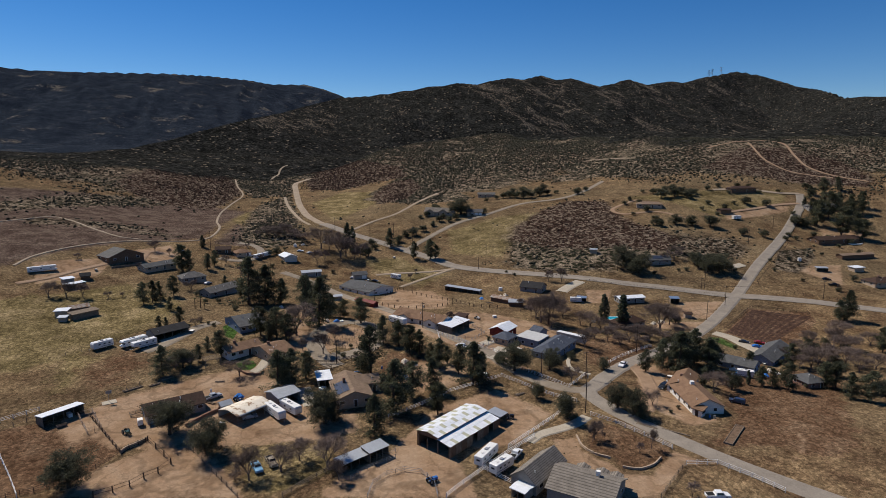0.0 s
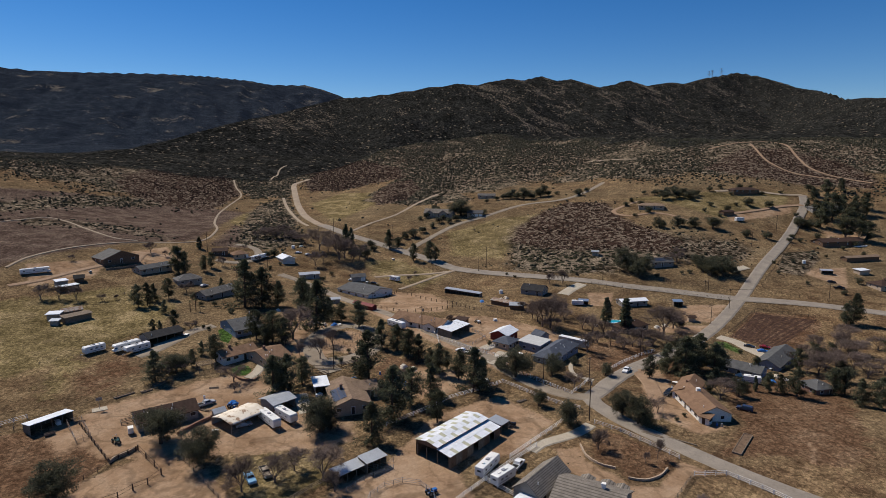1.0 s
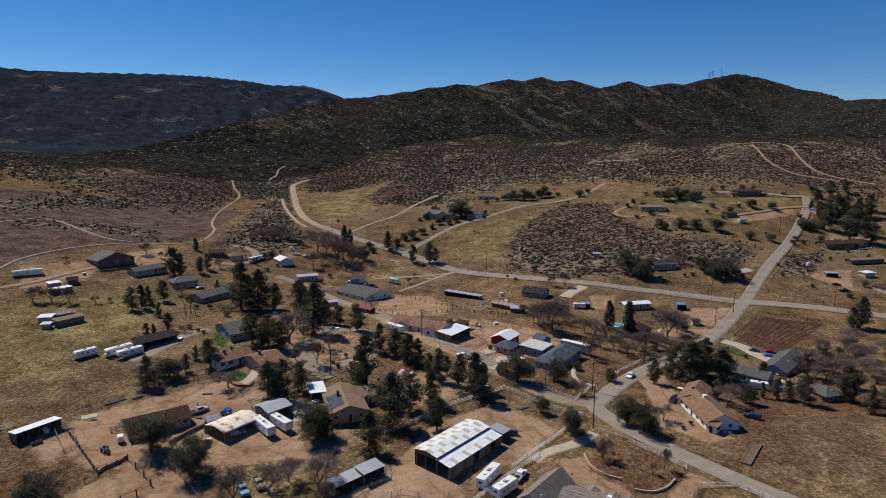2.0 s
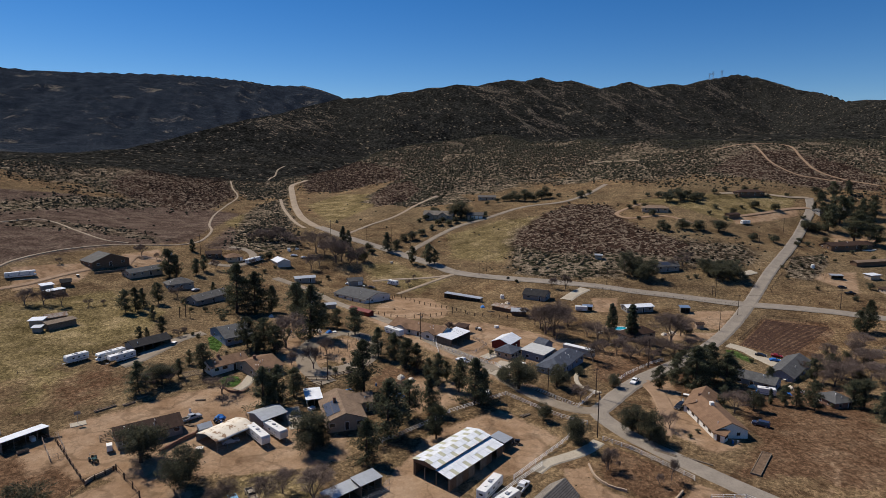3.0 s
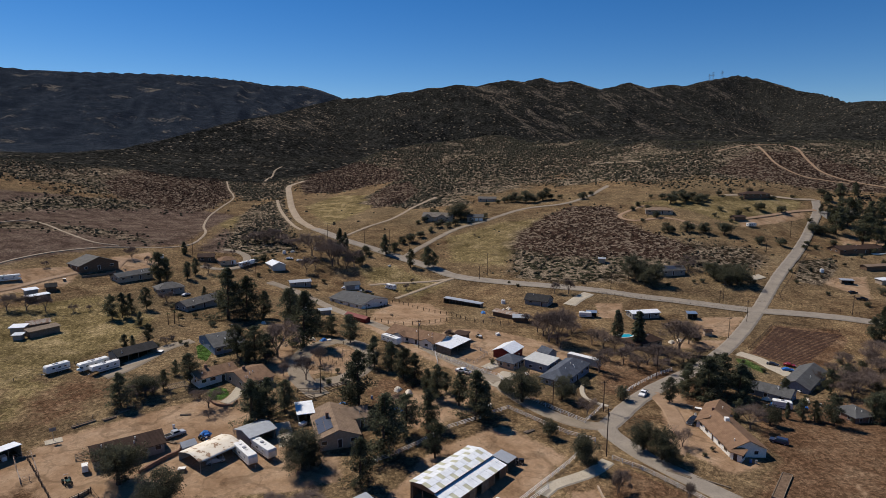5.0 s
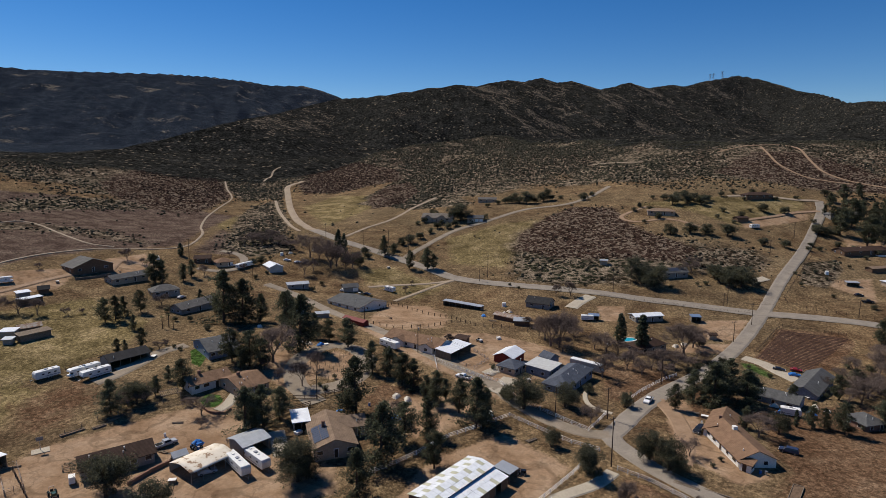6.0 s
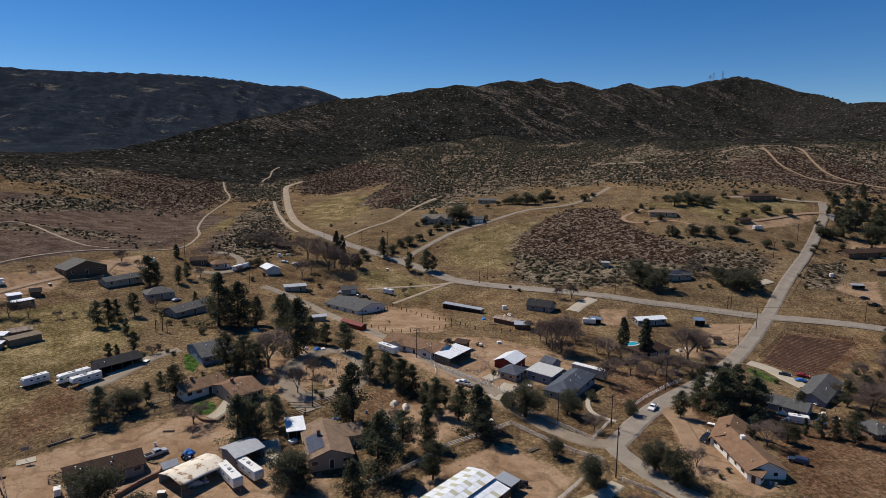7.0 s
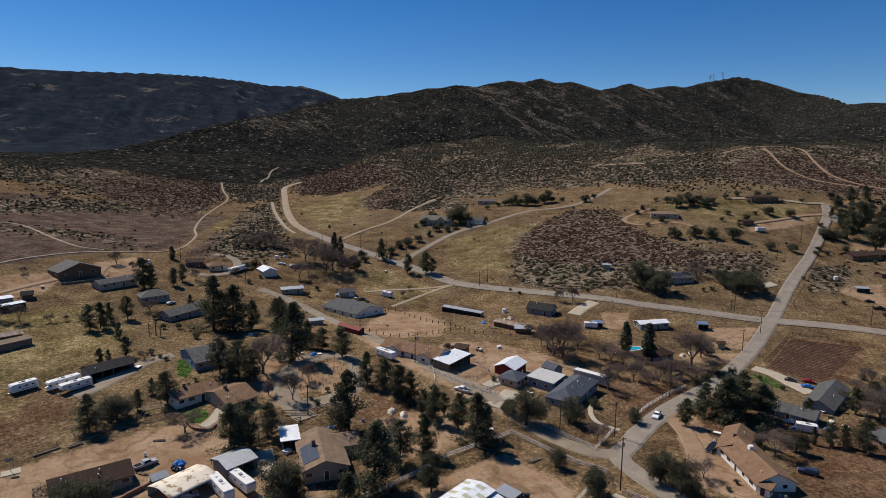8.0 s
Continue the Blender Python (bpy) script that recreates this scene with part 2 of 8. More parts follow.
def fbm(x, y, scale, octaves, seed):
    """Smooth value noise over the plan (arrays)."""
    if seed not in TABLES:
        TABLES[seed] = np.random.RandomState(seed).rand(257, 257)
    table = TABLES[seed]
    total, amp = np.zeros_like(x), 1.0
    for k in range(octaves):
        u, v = x / scale * 2 ** k + 37.1 * k, y / scale * 2 ** k + 11.7 * k
        i, j = np.floor(u).astype(int), np.floor(v).astype(int)
        s, r = u - i, v - j
        s, r = s * s * (3 - 2 * s), r * r * (3 - 2 * r)
        i, j = i % 256, j % 256
        total += amp * ((table[i, j] * (1 - s) + table[i + 1, j] * s) * (1 - r)
                        + (table[i, j + 1] * (1 - s) + table[i + 1, j + 1] * s) * r - 0.5)
        amp *= 0.5
    return total


FRONT_CREST = ((-190, 765, 30), (-162, 800, 37), (-113, 870, 59), (-80, 920, 76), (-22, 1020, 95), (76, 1100, 104), (200, 1140, 104))
RAVINE = ((-215, 880, 6), (-175, 925, 14), (-145, 985, 20), (-110, 1060, 26), (-60, 1150, 30), (20, 1260, 26))


def along(x, y, line):
    """Distance to a line of the plan and its third value at the nearest place (arrays)."""
    best, value = np.full_like(x, 1e9), np.zeros_like(x)
    for (x0, y0, v0), (x1, y1, v1) in zip(line, line[1:]):
        s = np.clip(((x - x0) * (x1 - x0) + (y - y0) * (y1 - y0)) / ((x1 - x0) ** 2 + (y1 - y0) ** 2), 0, 1)
        d = np.hypot(x - x0 - s * (x1 - x0), y - y0 - s * (y1 - y0))
        value = np.where(d < best, v0 + s * (v1 - v0), value)
        best = np.minimum(best, d)
    return best, value


def land_height(x, y):
    """The land with its gullies and small unevenness."""
    x, y = np.asarray(x, float), np.asarray(y, float)
    z = ground_height(x, y)
    far = np.clip((y - 500) / 590, 0, 1)
    gully = np.abs(fbm(x + 0.3 * y, y * 0.35, 260, 3, 5)) * -85 + np.abs(fbm(x - 0.2 * y, y * 0.6, 70, 3, 8)) * -14 + 17
    gully = gully * np.where(y > 1.2 * np.abs(x) + 2600, 0.6, np.where(x < -0.13 * y - 150, 0.55, 1.0))
    mount = np.clip((z - 68) / 80, 0, 1)
    crest = np.ones_like(z)
    for ridge in RIDGES:
        near = np.full_like(z, 1e9)
        for (x0, y0, z0, w0), (x1, y1, z1, w1) in zip(ridge, ridge[1:]):
            s = np.clip(((x - x0) * (x1 - x0) + (y - y0) * (y1 - y0)) / ((x1 - x0) ** 2 + (y1 - y0) ** 2), 0, 1)
            near = np.minimum(near, np.hypot(x - x0 - s * (x1 - x0), y - y0 - s * (y1 - y0)))
        crest = np.minimum(crest, 0.02 + np.clip(near / 280, 0, 0.98))
    z = z + gully * mount * crest * (1.0 + np.clip((z - 120) / 200, 0, 1.0))
    # the front hill's crest, with a ravine behind it
    d, top = along(x, y, FRONT_CREST)
    z = z + np.exp(-(d / 55) ** 2) * np.clip(top - z, -6, 14)
    d, cut = along(x, y, RAVINE)
    z = z - cut * np.exp(-(d / 42) ** 2)
    # a side valley parts the front hills from the mountain
    z = z - 42 * np.exp(-((y - 1340 + 0.1 * x) / 120) ** 2) * np.clip((x + 130) / 130, 0, 1) * np.clip((900 - x) / 300, 0, 1)
    z = z + fbm(x, y, 45, 4, 3) * (0.25 + 3.0 * far * (1 - mount)) * np.clip((np.hypot(x, y) - 150) / 200, 0.1, 1)
    return z


LEVELS = []


def level(x, y):
    """Height of the land at one place, from a two-metre grid of the valley."""
    if not (-430 < x < 430 and 92 < y < 640):
        return float(land_height(np.array([x]), np.array([y]))[0])
    if not LEVELS:
        gx, gy = np.meshgrid(np.arange(-434, 436, 2.0), np.arange(90, 646, 2.0), indexing="ij")
        LEVELS.append(land_height(gx.ravel(), gy.ravel()).reshape(gx.shape))
    u, v = (x + 434) / 2, (y - 90) / 2
    i, j = int(u), int(v)
    s, r, g = u - i, v - j, LEVELS[0]
    return float((g[i, j] * (1 - s) + g[i + 1, j] * s) * (1 - r) + (g[i, j + 1] * (1 - s) + g[i + 1, j + 1] * s) * r)


# where the wild brush begins, from west to east
WILD_EDGE = ((-420, 540), (-340, 540), (-305, 565), (-253, 600), (-238, 669), (-225, 780), (-190, 790), (-150, 723), (-94, 703), (-63, 715),
             (-14, 625), (31, 603), (67, 621), (126, 633), (160, 605), (213, 555), (312, 547), (390, 530))


def wild_edge(x):
    return np.interp(x, [p[0] for p in WILD_EDGE], [p[1] for p in WILD_EDGE])


def chaparral_edge(x):
    return np.interp(x, (-700, -420, -260, -150, -60, 60, 160, 230, 290, 420, 700), (620, 660, 780, 930, 1080, 1120, 980, 810, 740, 715, 640))


TRACKS = []
ZONES = []


def zone(kind, corners, soft=3.0, strength=1.0):
    """A stretch of ground of one kind, by its corners in the plan."""
    ZONES.append((kind, np.array(corners, float), soft, strength))


def polygon_reach(x, y, corners):
    """Signed distance to a polygon, negative inside (arrays)."""
    best, inside = np.full_like(x, 1e9), np.zeros(x.shape, bool)
    for (x0, y0), (x1, y1) in zip(corners, np.roll(corners, -1, axis=0)):
        s = np.clip(((x - x0) * (x1 - x0) + (y - y0) * (y1 - y0)) / ((x1 - x0) ** 2 + (y1 - y0) ** 2 + 1e-9), 0, 1)
        best = np.minimum(best, np.hypot(x - x0 - s * (x1 - x0), y - y0 - s * (y1 - y0)))
        cross = ((y0 > y) != (y1 > y)) & (x < (x1 - x0) * (y - y0) / (y1 - y0 + 1e-12) + x0)
        inside ^= cross
    return np.where(inside, -best, best)


def zone_value(kind, x, y):
    value = np.zeros_like(x)
    for k, corners, soft, strength in ZONES:
        if k == kind:
            value = np.maximum(value, strength * np.clip(0.5 - polygon_reach(x, y, corners) / (2 * soft), 0, 1))
    return value


def build_ground():
    ys = list(np.linspace(-2600, -60, 24)) + list(np.arange(-40, 102, 6.0)) + list(np.arange(102, 414, 1.6))
    y = 414.0
    while y < 5200:
        ys.append(y)
        y += 1.5 + (y - 414) * 0.011
    ys = np.array(ys)
    a = np.concatenate([np.linspace(-1.25, -0.87, 20), np.linspace(-0.86, 0.86, 500), np.linspace(0.87, 1.25, 20)])
    gx = a[None, :] * (np.abs(ys)[:, None] * 0.93 + 170)
    gy = np.repeat(ys[:, None], len(a), axis=1)
    x, y = gx.ravel(), gy.ravel()
    z = land_height(x, y)
    rows, cols = gx.shape
    i = np.arange(rows - 1)[:, None] * cols + np.arange(cols - 1)[None, :]
    quads = np.stack([i, i + 1, i + cols + 1, i + cols], axis=-1).reshape(-1, 4)
    me = bpy.data.meshes.new("ground")
    me.vertices.add(len(x))
    me.vertices.foreach_set("co", np.stack([x, y, z], axis=1).ravel())
    me.loops.add(quads.size)
    me.loops.foreach_set("vertex_index", quads.ravel().astype(np.int32))
    me.polygons.add(len(quads))
    me.polygons.foreach_set("loop_start", np.arange(0, quads.size, 4, dtype=np.int32))
    me.update(calc_edges=True)
    me.polygons.foreach_set("use_smooth", np.ones(len(quads), bool))
    wob = fbm(x, y, 90, 4, 11)
    masks = {k: zone_value(k, x, y) for k in ("dirt", "red", "lush", "brush", "mauve", "lawn", "maroon")}
    open_land = np.clip(masks["dirt"] + masks["lush"] + masks["red"], 0, 1)
    wild = np.clip((y - wild_edge(x) + 90 * wob) / 60, 0, 1) * (1 - open_land)
    masks["brush"] = np.clip(np.maximum(masks["brush"], wild), 0, 1)
    start = chaparral_edge(x)
    masks["chaparral"] = np.clip((y - start + 120 * wob) / 120 + 0.5, 0, 1) * (1 - open_land)
    # eroded flanks: steep, turned to the east
    fall = -(land_height(x + 12, y) - land_height(x - 12, y)) / 24
    masks["scar"] = np.clip((fall - 0.1) / 0.25, 0, 1) * np.clip((z - 90) / 60, 0, 1)
    # haze of the far north-western range, put into its ground colour
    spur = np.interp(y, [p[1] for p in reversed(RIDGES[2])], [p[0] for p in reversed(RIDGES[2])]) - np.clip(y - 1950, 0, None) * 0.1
    masks["far_haze"] = np.clip((spur - 15 - x) / 50, 0, 1) * np.clip((y - 745) / 60, 0, 1)
    for k, v in masks.items():
        me.attributes.new(k, "FLOAT", "POINT").data.foreach_set("value", v.astype(np.float32))
    me.materials.append(land_material())
    tagged(new("ground", me), "dry grassy valley floor rising to brush-covered hills", "ground", kind="structure")


def smooth_path(pts, step=3.0):
    """Points along a soft curve through the plan points."""
    p = np.array(pts, float)
    p = np.vstack([2 * p[0] - p[1], p, 2 * p[-1] - p[-2]])
    out = []
    for k in range(1, len(p) - 2):
        n = max(2, int(np.linalg.norm(p[k + 1][:2] - p[k][:2]) / step))
        for s in np.arange(n) / n:
            out.append(0.5 * (2 * p[k] + (p[k + 1] - p[k - 1]) * s + (2 * p[k - 1] - 5 * p[k] + 4 * p[k + 1] - p[k + 2]) * s * s
                              + (3 * p[k] - p[k - 1] - 3 * p[k + 1] + p[k + 2]) * s ** 3))
    out.append(p[-2])
    return np.array(out)


def road(name, label, mat, width, pts, lift=0.06, ragged=0.09, category="road"):
    """A strip that follows the land; pts are plan places."""
    c = smooth_path(pts)
    TRACKS.append((c, width))
    d = np.gradient(c, axis=0)
    d /= np.linalg.norm(d, axis=1, keepdims=True) + 1e-9
    side = np.stack([d[:, 1], -d[:, 0]], axis=1)
    lanes = 9
    rng = np.random.RandomState(len(pts) + int(width * 10))
    edge = 1 + ragged * (rng.rand(len(c), 2) - 0.5)
    verts, faces = [], []
    for k in range(len(c)):
        for j in range(lanes):
            u = j / (lanes - 1) * 2 - 1
            q = c[k] + side[k] * u * width / 2 * (edge[k, 0] if u < 0 else edge[k, 1])
            verts.append((q[0], q[1], u))
    v = np.array(verts)
    z = land_height(v[:, 0], v[:, 1]).reshape(-1, lanes)
    # sit over the land's own facets
    z = np.maximum(z, z.mean(axis=1, keepdims=True) * 0.5 + z * 0.5) + lift + np.hypot(v[:, 0], v[:, 1]).reshape(-1, lanes) * 0.0006
    z[:, 0] -= lift + 0.25
    z[:, -1] -= lift + 0.25
    v[:, 2] = z.ravel()
    for k in range(len(c) - 1):
        for j in range(lanes - 1):
            i = k * lanes + j
            faces.append((i, i + 1, i + lanes + 1, i + lanes))
    me = bpy.data.meshes.new(name)
    me.from_pydata([tuple(q) for q in v], [], faces)
    me.update()
    if me.polygons[0].normal.z < 0:
        me.flip_normals()
    me.materials.append(mat)
    return tagged(new(name, me), label, category, kind="structure")


paved = road_material("worn_asphalt", (0.215, 0.183, 0.148), (0.3, 0.257, 0.208), True)
dirt_road = road_material("packed_dirt", (0.25, 0.19, 0.13), (0.36, 0.285, 0.205), False)
orange_dirt = road_material("orange_dirt", (0.235, 0.15, 0.092), (0.34, 0.232, 0.15), False)
gravel = road_material("tan_gravel", (0.2, 0.162, 0.12), (0.29, 0.238, 0.18), False)
concrete = road_material("pale_concrete", (0.36, 0.31, 0.24), (0.45, 0.392, 0.305), True)
# the plan: kinds of ground, then the roads
zone("dirt", [(-110.0, 165.2), (-105.4, 171.1), (-102.9, 178.9), (-77.9, 200.0), (-63.0, 207.4), (-57.9, 196.6), (-47.6, 189.7), (-37.8, 175.5), (-25.4, 173.1), (-25.0, 161.5), (-45.1, 159.7), (-62.1, 152.0), (-86.9, 150.5), (-96.1, 156.8), (-98.9, 149.6)], 4)
zone("dirt", [(-87.6, 138.2), (-79.3, 149.5), (-68.0, 154.6), (-58.2, 146.5), (-46.5, 130.4), (-88.4, 128.5)], 2)
zone("dirt", [(-61.7, 167.7), (-37.2, 168.6), (-30.5, 159.0), (-46.8, 155.6), (-55.5, 153.8)], 3)
zone("dirt", [(-29.5, 130.8), (-25.7, 139.5), (-14.2, 151.7), (-10.2, 160.9), (-4.0, 171.0), (2.4, 151.8), (8.7, 131.2)], 3)
zone("lush", [(-53.5, 152.4), (-44.2, 157.2), (-29.7, 154.5), (-26.3, 143.3), (-33.2, 135.7), (-39.9, 130.6), (-47.3, 133.0)], 4, 0.8)
zone("dirt", [(-12.1, 155.8), (-3.2, 176.6), (18.1, 191.8), (32.9, 174.6), (19.9, 156.2), (11.7, 153.6)], 3)
zone("dirt", [(-8.9, 246.4), (2.2, 283.3), (19.9, 287.4), (42.8, 272.3), (60.0, 254.2), (42.9, 235.2), (17.6, 227.9), (9.5, 222.6)], 3)
zone("dirt", [(-35.4, 317.1), (-28.6, 351.9), (-6.6, 345.6), (5.3, 321.5), (2.2, 293.0), (-20.3, 283.9), (-33.6, 290.5)], 4, 0.75)
zone("dirt", [(-46.9, 232.9), (-39.8, 251.2), (-28.5, 248.5), (-23.3, 229.8), (-29.0, 221.1), (-41.0, 223.4)], 3, 0.7)
zone("dirt", [(81.9, 223.7), (73.4, 221.9), (66.5, 197.2), (66.5, 175.8), (73.1, 167.2), (81.9, 170.3), (83.5, 176.5), (75.5, 190.1)], 3)
zone("dirt", [(81.4, 341.3), (96.7, 341.8), (88.8, 319.5), (78.5, 318.1)], 2)
zone("dirt", [(127.3, 323.3), (153.2, 325.3), (135.6, 300.6), (120.3, 299.0)], 3)
zone("dirt", [(-217.8, 318.8), (-191.8, 340.5), (-184.7, 333.3), (-180.2, 311.0), (-198.6, 291.1)], 3)
zone("dirt", [(102.3, 289.9), (133.6, 296.3), (125.2, 283.5), (101.5, 280.8)], 3)
zone("dirt", [(222.1, 482.9), (293.5, 518.1), (285.7, 499.9), (219.5, 468.1)], 3, 0.8)
zone("dirt", [(221.8, 379.1), (257.1, 386.2), (232.3, 344.8), (219.9, 370.2)], 4, 0.8)
zone("dirt", [(-69.2, 280.5), (-50.8, 262.5), (-40.4, 230.8), (-43.5, 208.3), (-60.7, 224.6)], 4, 0.8)
zone("dirt", [(-2.1, 215.7), (12.5, 208.6), (3.2, 192.7), (-12.9, 185.4), (-21.6, 205.8)], 4, 0.8)
zone("dirt", [(290.2, 467.1), (324.9, 464.3), (310.8, 443.8), (278.6, 441.8)], 3, 0.8)
zone("dirt", [(-186.4, 364.2), (-175.6, 389.0), (-157.3, 362.9), (-167.0, 332.5)], 3)
zone("dirt", [(30.0, 158.6), (37.6, 159.6), (37.0, 152.9), (40.4, 148.0), (44.1, 144.6), (44.7, 141.5), (51.6, 141.1), (58.0, 147.1), (62.0, 153.1), (67.4, 146.7), (61.6, 145.0), (55.4, 137.8), (50.6, 131.9), (40.6, 131.7), (41.1, 138.8), (31.8, 147.7)], 2)
zone("mauve", [(43.6, 167.5), (46.2, 170.0), (62.1, 154.3), (56.5, 146.0), (50.9, 143.4), (46.1, 143.8), (44.1, 149.8), (39.0, 153.5)], 2, 0.35)
zone("mauve", [(95.1, 210.2), (150.7, 218.4), (104.3, 154.9), (71.1, 154.4), (83.3, 167.5)], 8, 0.42)
zone("dirt", [(12, 221), (-4, 238), (-14, 250), (-30, 275), (-44, 298), (-36, 300), (-20, 278), (-2, 256), (12, 243), (23, 224), (32, 211), (26, 205)], 3, 0.9)
zone("dirt", [(-20, 206), (-4, 216), (4, 206), (12, 200), (0, 190), (-12, 190)], 4, 0.8)
zone("red", [(-130.5, 199.5), (-123.7, 215.6), (-117.1, 227.7), (-99.6, 212.8), (-100.4, 185.8), (-114.3, 178.7)], 8, 0.6)
zone("red", [(-122.0, 157.6), (-114.1, 162.3), (-93.1, 164.7), (-84.3, 149.2), (-86.3, 139.6), (-91.0, 132.6), (-98.3, 127.8), (-108.0, 127.2)], 2)
zone("red", [(98.7, 221.7), (159.9, 231.1), (104.3, 154.9), (68.4, 154.3), (79.7, 164.6), (93.3, 180.4)], 6, 0.85)
zone("red", [(100, 222), (162, 232), (134, 190), (116, 154), (100, 146), (82, 160)], 6, 0.75)
zone("dirt", [(84.0, 143.0), (92.2, 147.8), (97.8, 153.2), (101.9, 160.0), (103.2, 167.0), (99.2, 172.6), (98.0, 171.4), (101.2, 166.6), (99.9, 160.4), (96.2, 154.2), (91.2, 149.2)], 2.2, 0.72)
zone("red", [(133.5, 279.8), (162.3, 315.0), (190.0, 306.5), (186.3, 294.4), (158.6, 266.0), (145.3, 265.5)], 2)
zone("red", [(58.5, 248.3), (79.0, 264.8), (89.8, 243.9), (63.5, 214.9), (53.0, 218.2)], 4, 0.8)
zone("red", [(87.7, 249.9), (104.1, 228.8), (88.3, 199.6), (75.5, 207.1)], 4, 0.8)
zone("red", [(43.6, 167.5), (46.2, 170.0), (62.1, 154.3), (56.5, 146.0), (50.9, 143.4), (46.1, 143.8), (44.1, 149.8), (39.0, 153.5)], 3)
zone("red", [(-25.3, 222.3), (-4.1, 224.7), (-7.1, 199.2), (-24.2, 198.2)], 5, 0.7)
zone("lush", [(-197.0, 262.9), (-161.2, 305.7), (-123.6, 281.4), (-118.6, 251.3), (-128.4, 227.3), (-144.0, 198.8)], 8)
zone("lush", [(-145.9, 215.9), (-119.2, 218.0), (-115.4, 186.4), (-122.2, 170.3)], 8, 0.6)
zone("lush", [(3.5, 475.1), (43.8, 502.4), (80.7, 509.7), (59.2, 449.3), (39.4, 408.9), (6.9, 423.5)], 10)
zone("lush", [(-136.6, 631.8), (-113.0, 694.3), (-73.9, 677.8), (-48.7, 664.9), (-72.3, 571.3), (-91.4, 509.0)], 10)
zone("lush", [(-58.9, 410.0), (-30.5, 420.5), (6.3, 384.0), (-13.0, 352.3), (-44.8, 383.1)], 8, 0.7)
zone("lush", [(151.1, 535.4), (224.6, 541.6), (309.4, 546.7), (292.3, 515.9), (216.0, 469.7), (188.2, 507.6)], 8, 0.75)
zone("brush", [(51.0, 465.1), (79.9, 504.8), (135.6, 512.2), (129.7, 445.2), (205.6, 422.3), (198.9, 394.2), (173.9, 385.2), (139.7, 394.9), (105.2, 371.8), (56.6, 378.0), (41.9, 398.2)], 22)
zone("brush", [(-83.6, 658.9), (-54.8, 748.1), (12.4, 779.2), (32.3, 624.8), (-23.0, 615.7)], 8)
zone("brush", [(-166.6, 517.1), (-188.9, 618.5), (-173.1, 686.4), (-123.0, 527.2), (-111.5, 445.8), (-133.2, 439.3)], 8)
zone("brush", [(-340.9, 460.3), (-333.3, 551.9), (-290.4, 613.1), (-257.0, 651.6), (-246.6, 611.6), (-293.8, 524.4), (-310.5, 419.9)], 10, 0.75)
zone("brush", [(205.2, 373.5), (227.5, 407.5), (257.4, 420.4), (246.7, 397.2), (217.2, 365.7)], 4)
zone("brush", [(-289.2, 578.7), (-250.2, 696.8), (-253.0, 741.1), (-235.6, 597.7)], 8)
zone("lawn", [(-73.6, 207.0), (-72.4, 211.0), (-68.5, 210.4), (-65.9, 206.5), (-66.7, 202.7), (-70.2, 202.5)], 0.8)
zone("lawn", [(-92.4, 247.0), (-88.7, 250.4), (-83.7, 239.8), (-82.5, 230.9), (-86.7, 234.1)], 0.8)
zone("lawn", [(123.4, 274.2), (129.9, 272.5), (132.2, 260.7), (127.1, 253.2), (121.8, 265.7)], 1.5, 0.6)
zone("lush", [(-209.8, 259.3), (-190.2, 279.0), (-141.4, 249.2), (-129.7, 208.3), (-152.1, 190.3)], 10, 0.9)
zone("brush", [(-277.3, 876.9), (-250.2, 895.3), (-195.2, 834.8), (-168.0, 687.5), (-205.6, 664.5), (-245.3, 729.8)], 10)
zone("mauve", [(-393.6, 496.4), (-364.6, 528.3), (-329.2, 561.2), (-246.6, 611.6), (-189.8, 587.6), (-184.6, 516.1), (-167.9, 420.0), (-197.3, 385.0), (-221.9, 324.8), (-231.9, 295.3)], 12)
zone("mauve", [(-175.8, 517.0), (-139.3, 459.0), (-100.6, 433.0), (-130.4, 406.9), (-156.8, 401.4)], 8, 0.7)
zone("brush", [(-296.5, 416.8), (-274.0, 443.2), (-220.7, 451.2), (-178.3, 419.5), (-183.0, 403.7), (-237.8, 408.0), (-272.2, 392.1)], 8, 0.55)
zone("brush", [(-83.8, 627.7), (-42.4, 717.5), (3.7, 668.7), (30.1, 579.3), (-23.2, 567.3)], 6)
zone("brush", [(-187.1, 585.0), (-174.4, 687.5), (-118.6, 490.6), (-97.0, 433.1), (-120.7, 409.3), (-142.2, 416.9)], 8, 0.9)
zone("lush", [(-204.3, 569.7), (-184.7, 587.8), (-157.2, 516.6), (-169.2, 498.3)], 6)
zone("maroon", [(-181, 803), (-160, 909), (-111, 878), (-55, 802), (-45, 743), (-86, 734), (-119, 708), (-155, 710)], 10, 1)
zone("maroon", [(-221, 866), (-242, 980), (-243, 1090), (-190, 1060), (-131, 913), (-140, 831), (-168, 836)], 12, 1)
zone("maroon", [(-339, 631), (-360, 744), (-335, 777), (-311, 812), (-268, 783), (-225, 693), (-221, 631), (-223, 596), (-251, 582), (-300, 597)], 14, 0.9)
zone("maroon", [(-77, 653), (-64, 722), (-35, 733), (-24, 678), (-36, 605), (-64, 588)], 8, 0.9)
zone("maroon", [(48, 441), (60, 477), (86, 517), (111, 540), (144, 528), (139, 496), (143, 464), (154, 449), (167, 421), (149, 403), (126, 410), (94, 413), (77, 416)], 10, 1.0)
zone("maroon", [(321, 667), (359, 660), (394, 623), (402, 575), (385, 551), (331, 562), (291, 582), (257, 611)], 14, 1.0)
zone("brush", [(44, 389), (53, 402), (76, 412), (96, 404), (109, 393), (111, 381), (89, 374), (65, 378)], 4, 1)
